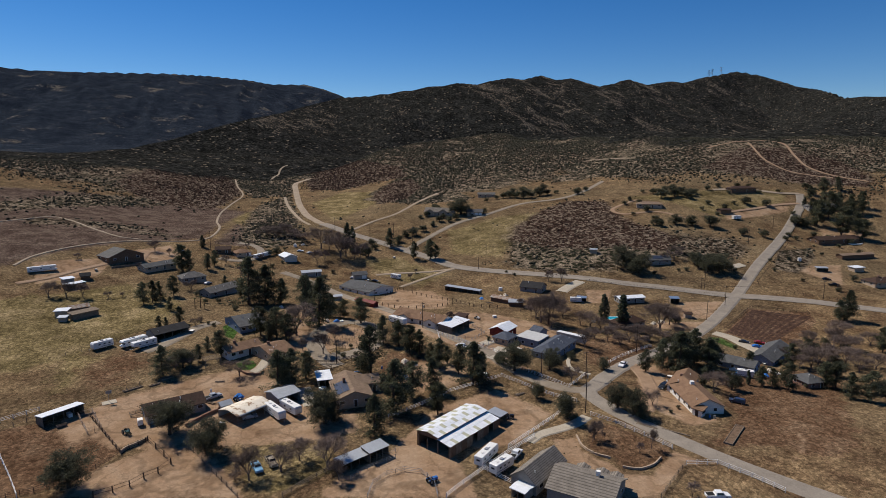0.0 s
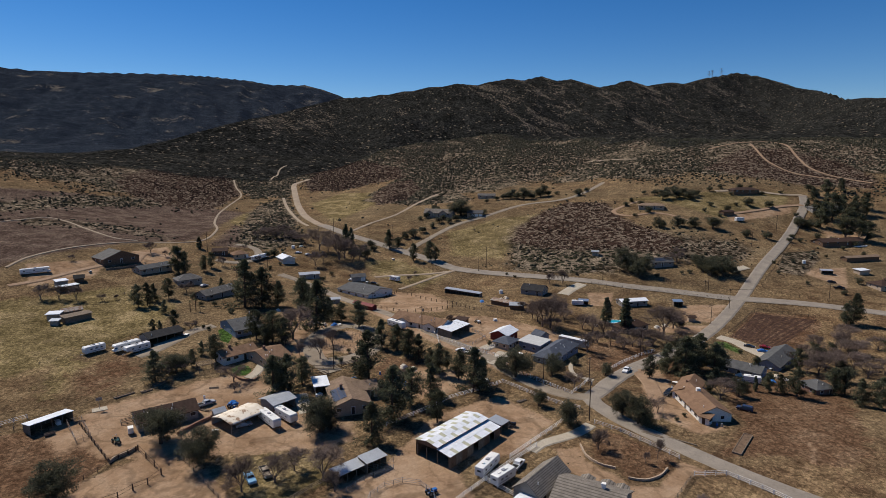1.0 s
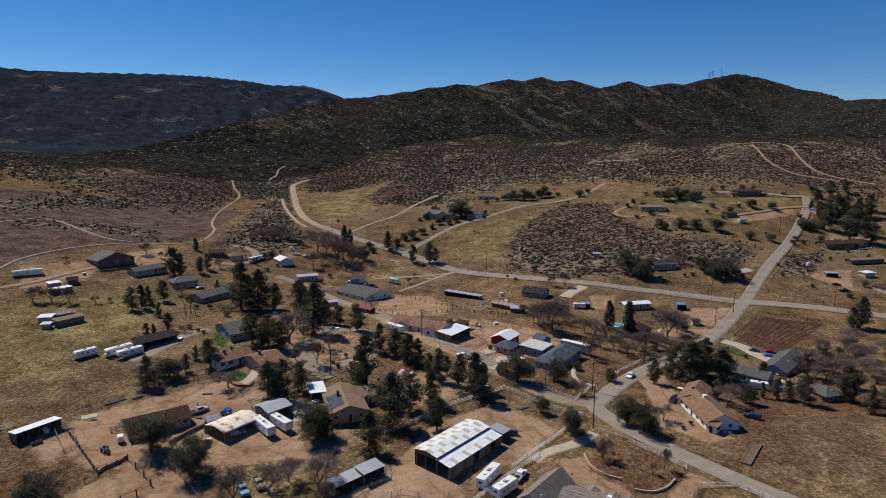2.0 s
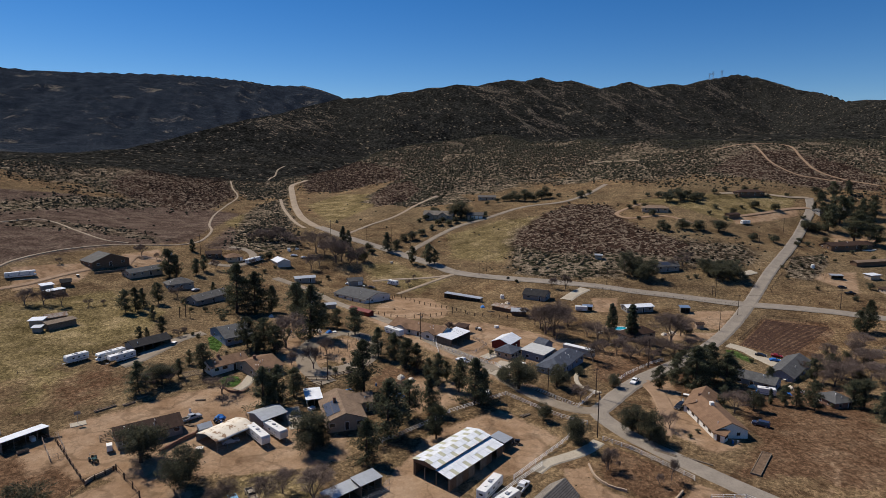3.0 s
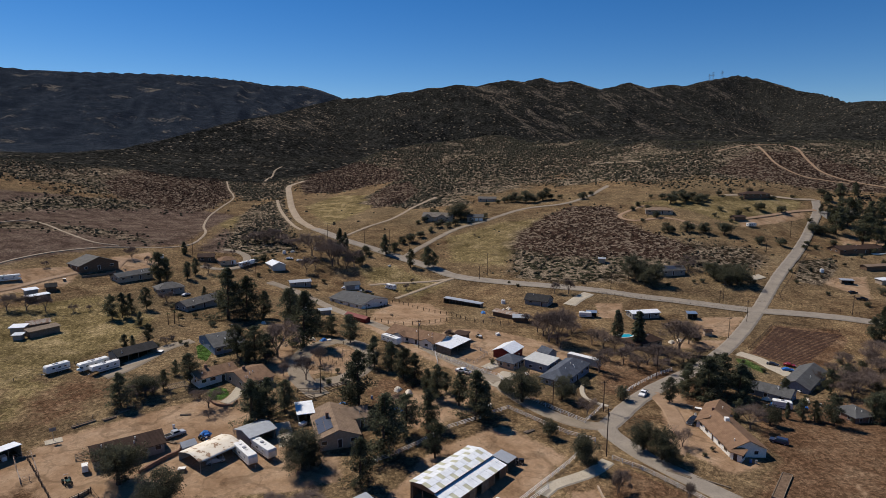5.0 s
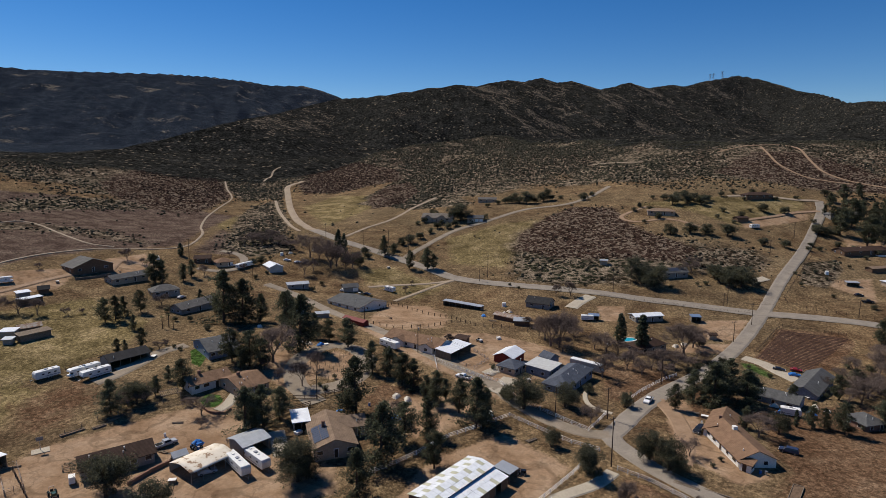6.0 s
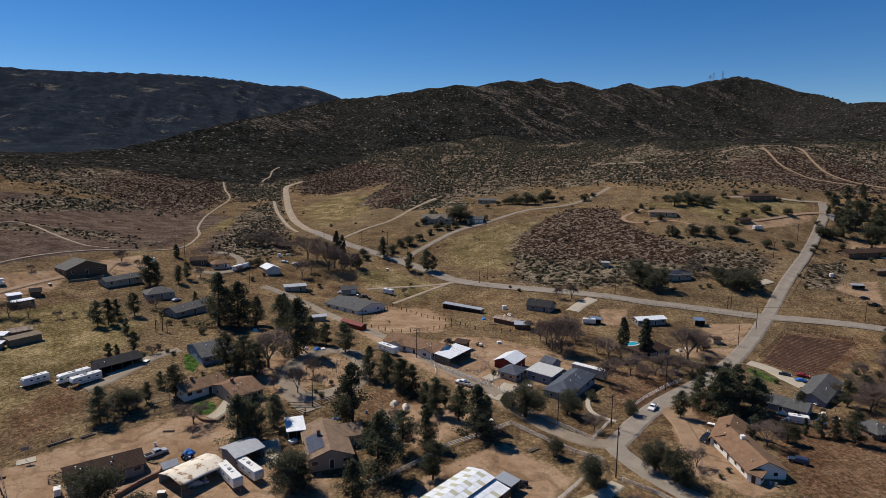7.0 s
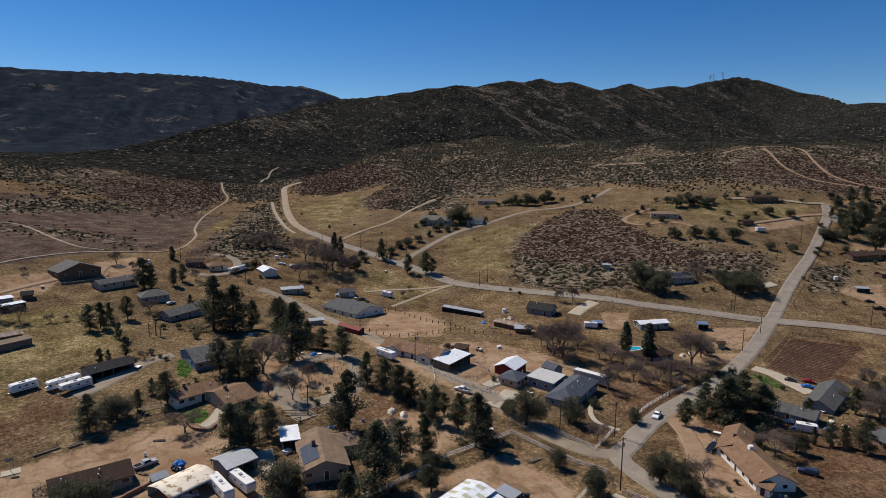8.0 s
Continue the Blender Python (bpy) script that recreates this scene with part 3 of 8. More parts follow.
zone("brush", [(150, 403), (167, 421), (185, 403), (200, 392), (174, 388)], 6, 0.9)
road("road", "worn grey asphalt valley road with cracked surface", paved, 6.8, [(128.0, 103.0), (111.0, 115.0), (96.5, 127.0), (85.4, 136.6), (76.9, 144.8), (66.9, 156.8), (59.4, 166.8), (53.6, 175.5), (47.8, 190.0), (52.2, 197.9), (66.0, 216.8), (82.4, 235.5), (100.9, 255.2), (120.1, 277.8), (135.5, 296.4), (157.1, 323.7), (173.9, 345.7), (197.9, 377.4), (233.1, 420.8), (275.9, 478.6), (300.2, 511.3), (312.8, 535.6)])
road("cross_road", "grey asphalt road crossing the valley", paved, 8.4, [(-98.3, 498.1), (-76.1, 470.7), (-57.3, 454.4), (-31.6, 434.8), (-8.0, 415.0), (6.5, 398.3), (23.6, 387.6), (46.5, 377.6), (71.4, 367.7), (89.3, 361.2), (109.1, 352.3), (128.6, 345.9), (147.0, 338.9), (162.3, 333.2), (180.5, 328.6), (199.4, 321.6), (217.6, 312.5), (236.0, 303.5), (262.0, 291.0)])
road("dirt_road", "pale dirt road winding uphill from the valley", dirt_road, 6.5, [(-177.4, 812.6), (-185.0, 789.1), (-185.9, 769.5), (-169.6, 704.9), (-147.0, 623.6), (-123.3, 549.4), (-106.3, 510.6), (-94.4, 491.6)])
road("trail", "narrow dirt trail beside the road", dirt_road, 3, [(-173.3, 668.5), (-157.4, 618.3), (-138.3, 564.1), (-120.8, 518.0), (-108.4, 493.6)])
road("trail", "pale hillside trail across dry grass", dirt_road, 1.9, [(-222.8, 310.6), (-223.5, 327.1), (-219.0, 346.4), (-211.6, 364.2), (-198.0, 386.3), (-172.9, 406.2), (-164.8, 426.1), (-174.1, 471.6), (-191.8, 514.4), (-210.2, 574.7), (-216.8, 627.5), (-221.4, 675.0), (-243.0, 725.0), (-263.4, 777.3)])
road("trail", "thin trail on the hillside meadow", dirt_road, 1.8, [(-292.0, 395.5), (-286.1, 416.3), (-281.2, 436.2), (-264.4, 430.6), (-239.7, 411.2), (-211.9, 393.4), (-196.7, 393.8)])
road("trail", "graded dirt track along the hill crest", orange_dirt, 2.8, [(289.6, 674.2), (308.1, 686.4), (342.8, 695.1), (370.9, 684.6), (363.1, 638.7), (359.0, 607.0), (367.2, 585.2), (389.9, 561.0)])
road("driveway", "gravel lane up to the farmhouse under trees", gravel, 5.0, [(-25.6, 432.0), (-14.8, 454.0), (7.9, 490.5), (35.6, 511.7), (71.4, 542.7), (107.2, 553.3), (131.9, 575.5), (157.4, 607.1)], category="driveway")
road("trail", "orange dirt cut down the hill slope", orange_dirt, 2.5, [(337.3, 684.1), (327.0, 634.4), (329.1, 611.5), (336.0, 594.6), (350.6, 583.4), (366.2, 575.4)])
road("trail", "short dirt track among the brush", dirt_road, 2.5, [(-226.6, 811.4), (-231.2, 855.1), (-242.1, 919.3), (-241.3, 954.6)])
road("trail", "faint field track", dirt_road, 3, [(-72.5, 474.6), (-59.0, 502.9), (-39.0, 534.6), (-21.9, 586.3), (-5.6, 628.3)])
road("trail", "pale track on the slope", dirt_road, 3, [(165.5, 708.7), (185.3, 701.0), (201.2, 691.7), (212.9, 682.6)])
road("trail", "dirt track between paddocks", dirt_road, 3, [(-42.8, 380.4), (-27.9, 385.3), (-7.4, 388.4), (7.5, 392.1)])
road("trail", "dirt track between paddocks", dirt_road, 3, [(-25.7, 355.9), (-13.7, 372.0), (-2.2, 384.9), (6.4, 392.2)])
road("lane", "packed gravel lane between yards", gravel, 6.2, [(47.8, 192.6), (41.6, 193.3), (34.9, 197.7), (28.3, 205.1), (22.9, 213.2), (19.1, 222.0), (13.8, 229.9), (7.0, 237.0), (-1.4, 246.5), (-8.2, 256.4), (-15.6, 268.5), (-25.0, 280.4), (-37.3, 299.0), (-51.2, 319.4), (-66.9, 340.9), (-82.5, 355.9), (-97.3, 364.2)], category="lane")
road("driveway", "pale concrete drive to the grey house", concrete, 4.2, [(43.2, 172.6), (37.9, 167.4), (32.2, 164.1), (26.8, 161.0), (23.4, 157.1)], category="driveway")
road("driveway", "bare dirt drive beside the brown house", orange_dirt, 6, [(71.3, 221.5), (72.2, 210.4), (70.5, 197.6), (67.2, 187.6), (62.1, 177.2)], category="driveway")
road("driveway", "gravel drive past the parked trailers", gravel, 6.2, [(-96.0, 252.3), (-102.4, 244.3), (-105.0, 232.6), (-107.7, 223.3), (-111.3, 217.4)], category="driveway")
road("driveway", "concrete drive with parked cars", concrete, 7, [(128.7, 279.2), (133.8, 273.0), (135.4, 262.5), (137.3, 253.4)], category="driveway")
road("driveway", "dirt drive to the hill houses", orange_dirt, 4, [(300.7, 514.4), (280.1, 510.4), (251.0, 497.6), (228.6, 487.7)], category="driveway")
road("driveway", "dirt drive on the hilltop", dirt_road, 5, [(312.8, 535.6), (294.0, 536.3), (268.3, 542.4), (238.7, 540.9)], category="driveway")
road("driveway", "dirt path below the hill house", orange_dirt, 3.5, [(190.3, 463.3), (171.6, 485.8), (145.4, 484.5), (138.7, 499.2), (154.6, 515.2), (165.9, 522.3)], category="driveway")
road("driveway", "gravel drive looping round the vines", gravel, 7.5, [(-37.5, 206.5), (-42.5, 212.5), (-48.0, 222.0), (-50.8, 236.0), (-47.5, 248.5), (-40.5, 255.5), (-32.5, 252.0), (-27.0, 241.0), (-27.5, 228.0), (-33.0, 218.5), (-41.0, 215.5)], category="driveway")
road("garden_path", "curved pale concrete garden path", concrete, 1.8, [(50.0, 227.5), (47.4, 221.0), (46.6, 214.5), (48.4, 210.0), (52.6, 207.2)], category="path")
road("driveway", "white concrete pad beside the garage", concrete, 5, [(-45.6, 189.8), (-43.3, 184.2), (-40.8, 177.7)], category="patio")
road("driveway", "pale concrete drive beside the blue-grey house", concrete, 6, [(16.5, 218.8), (20.1, 224.2), (24.0, 231.6)], category="driveway")
road("driveway", "pale concrete slab beside the barn yard", concrete, 5, [(15.7, 234.0), (18.9, 238.1), (21.6, 241.0)], category="patio")
road("patio", "beige paved patio round the lawn", concrete, 4, [(-65.7, 200.5), (-64.1, 204.3), (-63.9, 208.9), (-63.7, 213.0)], category="patio")
road("patio", "pale concrete apron of the stable garage", concrete, 4, [(-109.4, 227.7), (-106.0, 233.1), (-103.1, 238.8)], category="patio")
road("driveway", "dirt drive curving to the barn house", orange_dirt, 6, [(-154.8, 364.5), (-168.5, 366.6), (-179.0, 365.2), (-174.9, 345.0)], category="driveway")
road("driveway", "grey curved drive round the brown-roofed house", gravel, 5, [(-139.3, 374.1), (-127.9, 374.2), (-119.9, 385.1), (-122.2, 403.6), (-130.9, 414.3), (-140.8, 416.4)], category="driveway")
road("driveway", "pale concrete drive beside the road", concrete, 7, [(67.1, 338.0), (73.6, 347.7), (81.9, 356.9)], category="driveway")
road("driveway", "white concrete entry by the junction", concrete, 6, [(176.2, 374.0), (183.7, 377.1), (189.9, 379.6)], category="driveway")
road("lane", "dirt lane along the yards", orange_dirt, 4, [(-206.5, 288.2), (-198.8, 298.9), (-195.0, 308.9), (-191.0, 319.8), (-184.7, 333.3), (-177.5, 347.1)], category="lane")
build_ground()


# ---- building kit ----
def box(x0, x1, y0, y1, z0, z1):
    v = [(x0, y0, z0), (x1, y0, z0), (x1, y1, z0), (x0, y1, z0), (x0, y0, z1), (x1, y0, z1), (x1, y1, z1), (x0, y1, z1)]
    return v, [(0, 3, 2, 1), (4, 5, 6, 7), (0, 1, 5, 4), (1, 2, 6, 5), (2, 3, 7, 6), (3, 0, 4, 7)]


def join(*geos):
    v, f = [], []
    for gv, gf in geos:
        n = len(v)
        v += gv
        f += [tuple(i + n for i in q) for q in gf]
    return v, f


def slab(corners, thick):
    """A plate under the given upper corners."""
    n = len(corners)
    v = list(corners) + [(x, y, z - thick) for x, y, z in corners]
    f = [tuple(range(n)), tuple(reversed(range(n, 2 * n)))]
    f += [(i, i + n, (i + 1) % n + n, (i + 1) % n) for i in range(n)]
    return v, f


def extrude(profile, y0, y1, pinch=None):
    """A profile in x and z carried along y; pinch(z) narrows it."""
    n = len(profile)
    v = []
    for y in (y0, y1):
        mid = (y0 + y1) / 2
        v += [(x, mid + (y - mid) * (pinch(z) if pinch else 1.0), z) for x, z in profile]
    f = [tuple(range(n)), tuple(reversed(range(n, 2 * n)))]
    f += [(i, i + n, (i + 1) % n + n, (i + 1) % n) for i in range(n)]
    return v, f


def tube(p, q, r0, r1, n=6):
    p, q = Vector(p), Vector(q)
    d = (q - p).normalized()
    a = d.orthogonal().normalized()
    b = d.cross(a)
    v = []
    for c, r in ((p, r0), (q, r1)):
        for k in range(n):
            w = 2 * math.pi * k / n
            v.append(tuple(c + (a * math.cos(w) + b * math.sin(w)) * r))
    f = [(k, (k + 1) % n, (k + 1) % n + n, k + n) for k in range(n)]
    return v, f + [tuple(reversed(range(n))), tuple(range(n, 2 * n))]


def polytube(pts, r, n=4):
    """One bent bar through all the points."""
    v, f = [], []
    pts = [Vector(p) for p in pts]
    for k, p in enumerate(pts):
        d = (pts[min(k + 1, len(pts) - 1)] - pts[max(k - 1, 0)]).normalized()
        a = d.cross(Vector((0, 0, 1))).normalized()
        b = a.cross(d)
        v += [tuple(p + (a * math.cos(6.2832 * (i + 0.5) / n) + b * math.sin(6.2832 * (i + 0.5) / n)) * r) for i in range(n)]
    for k in range(len(pts) - 1):
        f += [(k * n + i, k * n + (i + 1) % n, (k + 1) * n + (i + 1) % n, (k + 1) * n + i) for i in range(n)]
    return v, f + [tuple(reversed(range(n))), tuple(range(len(v) - n, len(v)))]


def mesh_of(name, geo, mat, smooth=False):
    me = bpy.data.meshes.new(name)
    me.from_pydata(geo[0], [], geo[1])
    me.update()
    bm = bmesh.new()
    bm.from_mesh(me)
    if len(bm.faces) < 5000:
        bmesh.ops.recalc_face_normals(bm, faces=bm.faces)
    bm.to_mesh(me)
    bm.free()
    me.materials.append(mat)
    if smooth:
        me.polygons.foreach_set("use_smooth", [True] * len(me.polygons))
    return me


def part(name, geo, mat, parent, label="", smooth=False):
    me = geo if isinstance(geo, bpy.types.Mesh) else mesh_of(name, geo, mat, smooth)
    ob = new(name, me)
    ob.parent = parent
    if label:
        ob["label"] = label
    return ob


def thing(name, x, y, turn, label, category, group="", lift=0.0):
    ob = new(name)
    ob.matrix_world = pose(x, y, level(x, y) + lift, 0, 0, turn)
    ob.empty_display_size = 0.5
    return tagged(ob, label, category, group)


# ---- surfaces of things ----
def shingle(name, color, course=0.16, lines=0.14):
    if name in MATS:
        return MATS[name]
    mat, t, b = material(name, 0.9)
    c = coords(t)
    w = node(t, "TexWave", Scale=0.314 / course, Distortion=0.5, Detail=1.0)
    w.bands_direction = "Z"
    link(t, c, w.inputs["Vector"])
    n1, n2 = noise_of(t, 0.5, 5.0, 0.7, c), noise_of(t, 7.0, 3.0, 0.6, c)
    lo, hi = tuple(k * 0.72 for k in color), tuple(k * 1.25 for k in color)
    col = ramp_of(t, n1, ((0.3, lo), (0.7, hi)))
    col = mix_of(t, 0.5, col, ramp_of(t, n2, ((0.3, 0.65), (0.7, 1.25))), "MULTIPLY")
    col = mix_of(t, lines, col, ramp_of(t, w.outputs["Fac"], ((0.0, 0.25), (0.4, 1.15))), "MULTIPLY")
    link(t, col, b.inputs["Base Color"])
    bump_of(t, b, w.outputs["Fac"], 0.5, 0.04)
    MATS[name] = mat
    return mat


def sheet_metal(name, color, rough=0.45, metal=0.0, rust=0.0, rib=2.5):
    if name in MATS:
        return MATS[name]
    mat, t, b = material(name, rough, metal)
    c = coords(t)
    w = node(t, "TexWave", Scale=rib, Distortion=0.0)
    w.bands_direction = "X"
    link(t, c, w.inputs["Vector"])
    n1, n2 = noise_of(t, 0.6, 6.0, 0.7, c), noise_of(t, 9.0, 3.0, 0.6, c)
    col = ramp_of(t, n1, ((0.25, tuple(k * 0.8 for k in color)), (0.7, tuple(min(1.0, k * 1.08) for k in color))))
    if rust:
        col = mix_of(t, ramp_of(t, n1, ((0.6 - rust * 0.3, 0.0), (0.72 - rust * 0.2, 0.9))), col, (0.2, 0.11, 0.06))
    col = mix_of(t, 0.25, col, ramp_of(t, n2, ((0.3, 0.6), (0.7, 1.2))), "MULTIPLY")
    link(t, col, b.inputs["Base Color"])
    bump_of(t, b, w.outputs["Fac"], 0.3, 0.03)
    MATS[name] = mat
    return mat


def glossy(name, color, rough=0.25, metal=0.0):
    return plain(name, color, rough, metal, vary=0.06, scale=2.0, fine=20.0, bump=0.02)


WHITE_WALL = plain("white_stucco", (0.72, 0.69, 0.63), 0.9, vary=0.12)
TAN_WALL = plain("tan_stucco", (0.43, 0.33, 0.24), 0.9, vary=0.15)
GREY_WALL = plain("grey_siding", (0.29, 0.265, 0.235), 0.85, vary=0.15)
BLUE_WALL = plain("bluegrey_siding", (0.22, 0.25, 0.3), 0.85, vary=0.15)
BROWN_WALL = plain("brown_boards", (0.16, 0.10, 0.065), 0.9, vary=0.25)
RED_WALL = plain("barn_red_boards", (0.16, 0.035, 0.028), 0.85, vary=0.25)
OLD_WOOD = plain("weathered_wood", (0.2, 0.155, 0.115), 0.95, vary=0.35)
DARK_WOOD = plain("dark_post_wood", (0.075, 0.052, 0.04), 0.95, vary=0.35)
WHITE_TRIM = plain("white_trim", (0.78, 0.76, 0.72), 0.6, vary=0.08)
WHITE_PIPE = plain("white_rail_paint", (0.74, 0.71, 0.68), 0.6, vary=0.15)
GLASS = glossy("dark_window_glass", (0.02, 0.024, 0.03), 0.08)
GREY_ROOF = shingle("grey_shingle", (0.125, 0.118, 0.11))
SLATE_ROOF = shingle("slate_shingle", (0.096, 0.096, 0.096))
BLUE_ROOF = shingle("bluegrey_shingle", (0.085, 0.095, 0.118))
DARK_ROOF = shingle("dark_shingle", (0.035, 0.034, 0.035))
BROWN_ROOF = shingle("brown_shingle", (0.06, 0.037, 0.028))
TAN_ROOF = shingle("tan_shingle", (0.22, 0.155, 0.108))
CLAY_ROOF = shingle("clay_shingle", (0.2, 0.122, 0.076))
DULL_BLUE_METAL = sheet_metal("dull_blue_sheet", (0.13, 0.19, 0.29), 0.45)
PALE_ROOF = sheet_metal("pale_membrane_roof", (0.5, 0.5, 0.48), 0.6, rib=0.5)
TILE_ROOF = shingle("grey_concrete_tile", (0.205, 0.178, 0.148), 0.3, 0.6)
WHITE_METAL = sheet_metal("white_sheet_metal", (0.8, 0.82, 0.84), 0.35)
GREY_METAL = sheet_metal("galvanised_sheet", (0.42, 0.44, 0.46), 0.4, 0.3)
RUSTY_METAL = sheet_metal("rusted_sheet", (0.4, 0.38, 0.35), 0.6, 0.2, 0.8)
RED_METAL = sheet_metal("red_sheet", (0.2, 0.045, 0.04), 0.6)
PANEL_CLEAR = sheet_metal("yellowed_translucent_sheet", (0.5, 0.49, 0.36), 0.5)
SOLAR = glossy("solar_cells", (0.04, 0.048, 0.07), 0.3)
TYRE = plain("tyre_rubber", (0.02, 0.02, 0.02), 0.9)
STEEL = plain("steel_parts", (0.3, 0.3, 0.31), 0.45, 0.7)
BRICK = plain("chimney_brick", (0.22, 0.13, 0.095), 0.9)


def worn_tarp():
    mat, t, b = material("worn_white_tarp", 0.75)
    c = place(t)
    n = noise_of(t, 0.45, 5.0, 0.65, c)
    col = ramp_of(t, n, ((0.35, (0.74, 0.68, 0.58)), (0.57, (0.66, 0.58, 0.46)), (0.6, (0.3, 0.2, 0.13))))
    link(t, col, b.inputs["Base Color"])
    bump_of(t, b, noise_of(t, 2.0, 4.0, 0.6, c), 0.4, 0.1)
    return mat


TARP = worn_tarp()
BLUE_TARP = plain("blue_tarp", (0.06, 0.22, 0.55), 0.5)
DARK_INSIDE = plain("shaded_stable_boards", (0.1, 0.075, 0.055), 0.95)


# ---- houses, barns and sheds ----
def roof_geo(kind, hl, hd, wall, rise, over=0.5, thick=0.18):
    """Roof plates over a plan of half length hl and half depth hd."""
    x, y = hl + over, hd + over
    if kind == "gable":
        z = wall - rise * over / hd
        top = wall + rise
        return join(slab([(-x, -y, z), (x, -y, z), (x, 0, top), (-x, 0, top)], thick), slab([(-x, 0, top), (x, 0, top), (x, y, z), (-x, y, z)], thick))
    if kind == "cross":
        z = wall - rise * over / hl
        top = wall + rise
        return join(slab([(-x, -y, z), (0, -y, top), (0, y, top), (-x, y, z)], thick), slab([(0, -y, top), (x, -y, z), (x, y, z), (0, y, top)], thick))
    if kind == "hip":
        r = max(0.3, abs(hl - hd))
        z, top = wall - 0.2, wall + rise
        a, b = ((-r, 0, top), (r, 0, top)) if hl >= hd else ((0, -r, top), (0, r, top))
        c = [(-x, -y, z), (x, -y, z), (x, y, z), (-x, y, z)]
        if hl >= hd:
            tops = ([c[0], c[1], b, a], [c[1], c[2], b], [c[2], c[3], a, b], [c[3], c[0], a])
        else:
            tops = ([c[0], c[1], a], [c[1], c[2], b, a], [c[2], c[3], b], [c[3], c[0], a, b])
        return join(*[slab(k, thick) for k in tops])
    # one slope, falling to the front
    return slab([(-x, -y, wall), (x, -y, wall), (x, y, wall + rise), (-x, y, wall + rise)], thick)


def wall_geo(kind, hl, hd, wall, rise, open_front=False):
    t = 0.2
    zf = wall - 0.2
    zb = wall + rise - 0.2 if kind == "shed" else zf
    geo = [box(-hl, hl, hd - t, hd, -2.0, zb)]
    if not open_front:
        geo.append(box(-hl, hl, -hd, -hd + t, -2.0, zf))
    for sx in (-1, 1):
        x0, x1 = sorted((sx * hl, sx * (hl - t)))
        prof = [(-hd + t, -2.0), (hd - t, -2.0), (hd - t, zb), (-hd + t, zf)]
        if kind == "gable":
            prof = [(-hd + t, -2.0), (hd - t, -2.0), (hd - t, wall - 0.2), (0, wall + rise - 0.2), (-hd + t, wall - 0.2)]
        v, f = extrude(prof, x0, x1)
        geo.append(([(y, x, z) for x, y, z in v], f))
    if kind == "cross":
        for sy in (-1, 1):
            if open_front and sy < 0:
                continue
            y0, y1 = sorted((sy * hd, sy * (hd - t)))
            geo.append(extrude([(-hl, zf), (hl, zf), (0, wall + rise - 0.2)], y0, y1))
    return join(*geo)


def window(parent, x, y, z, w, h, axis):
    """A framed window on a wall; axis is the wall's outward side."""
    s = -1 if axis[0] == "-" else 1
    if axis[1] == "y":
        f = join(box(x - w / 2, x + w / 2, y - 0.06, y + 0.06, z, z + h))
        g = box(x - w / 2 + 0.08, x + w / 2 - 0.08, *sorted((y + s * 0.05, y + s * 0.09)), z + 0.08, z + h - 0.08)
    else:
        f = join(box(x - 0.06, x + 0.06, y - w / 2, y + w / 2, z, z + h))
        g = box(*sorted((x + s * 0.05, x + s * 0.09)), y - w / 2 + 0.08, y + w / 2 - 0.08, z + 0.08, z + h - 0.08)
    ob = part("window", f, WHITE_TRIM, parent)
    part("pane", g, GLASS, ob)


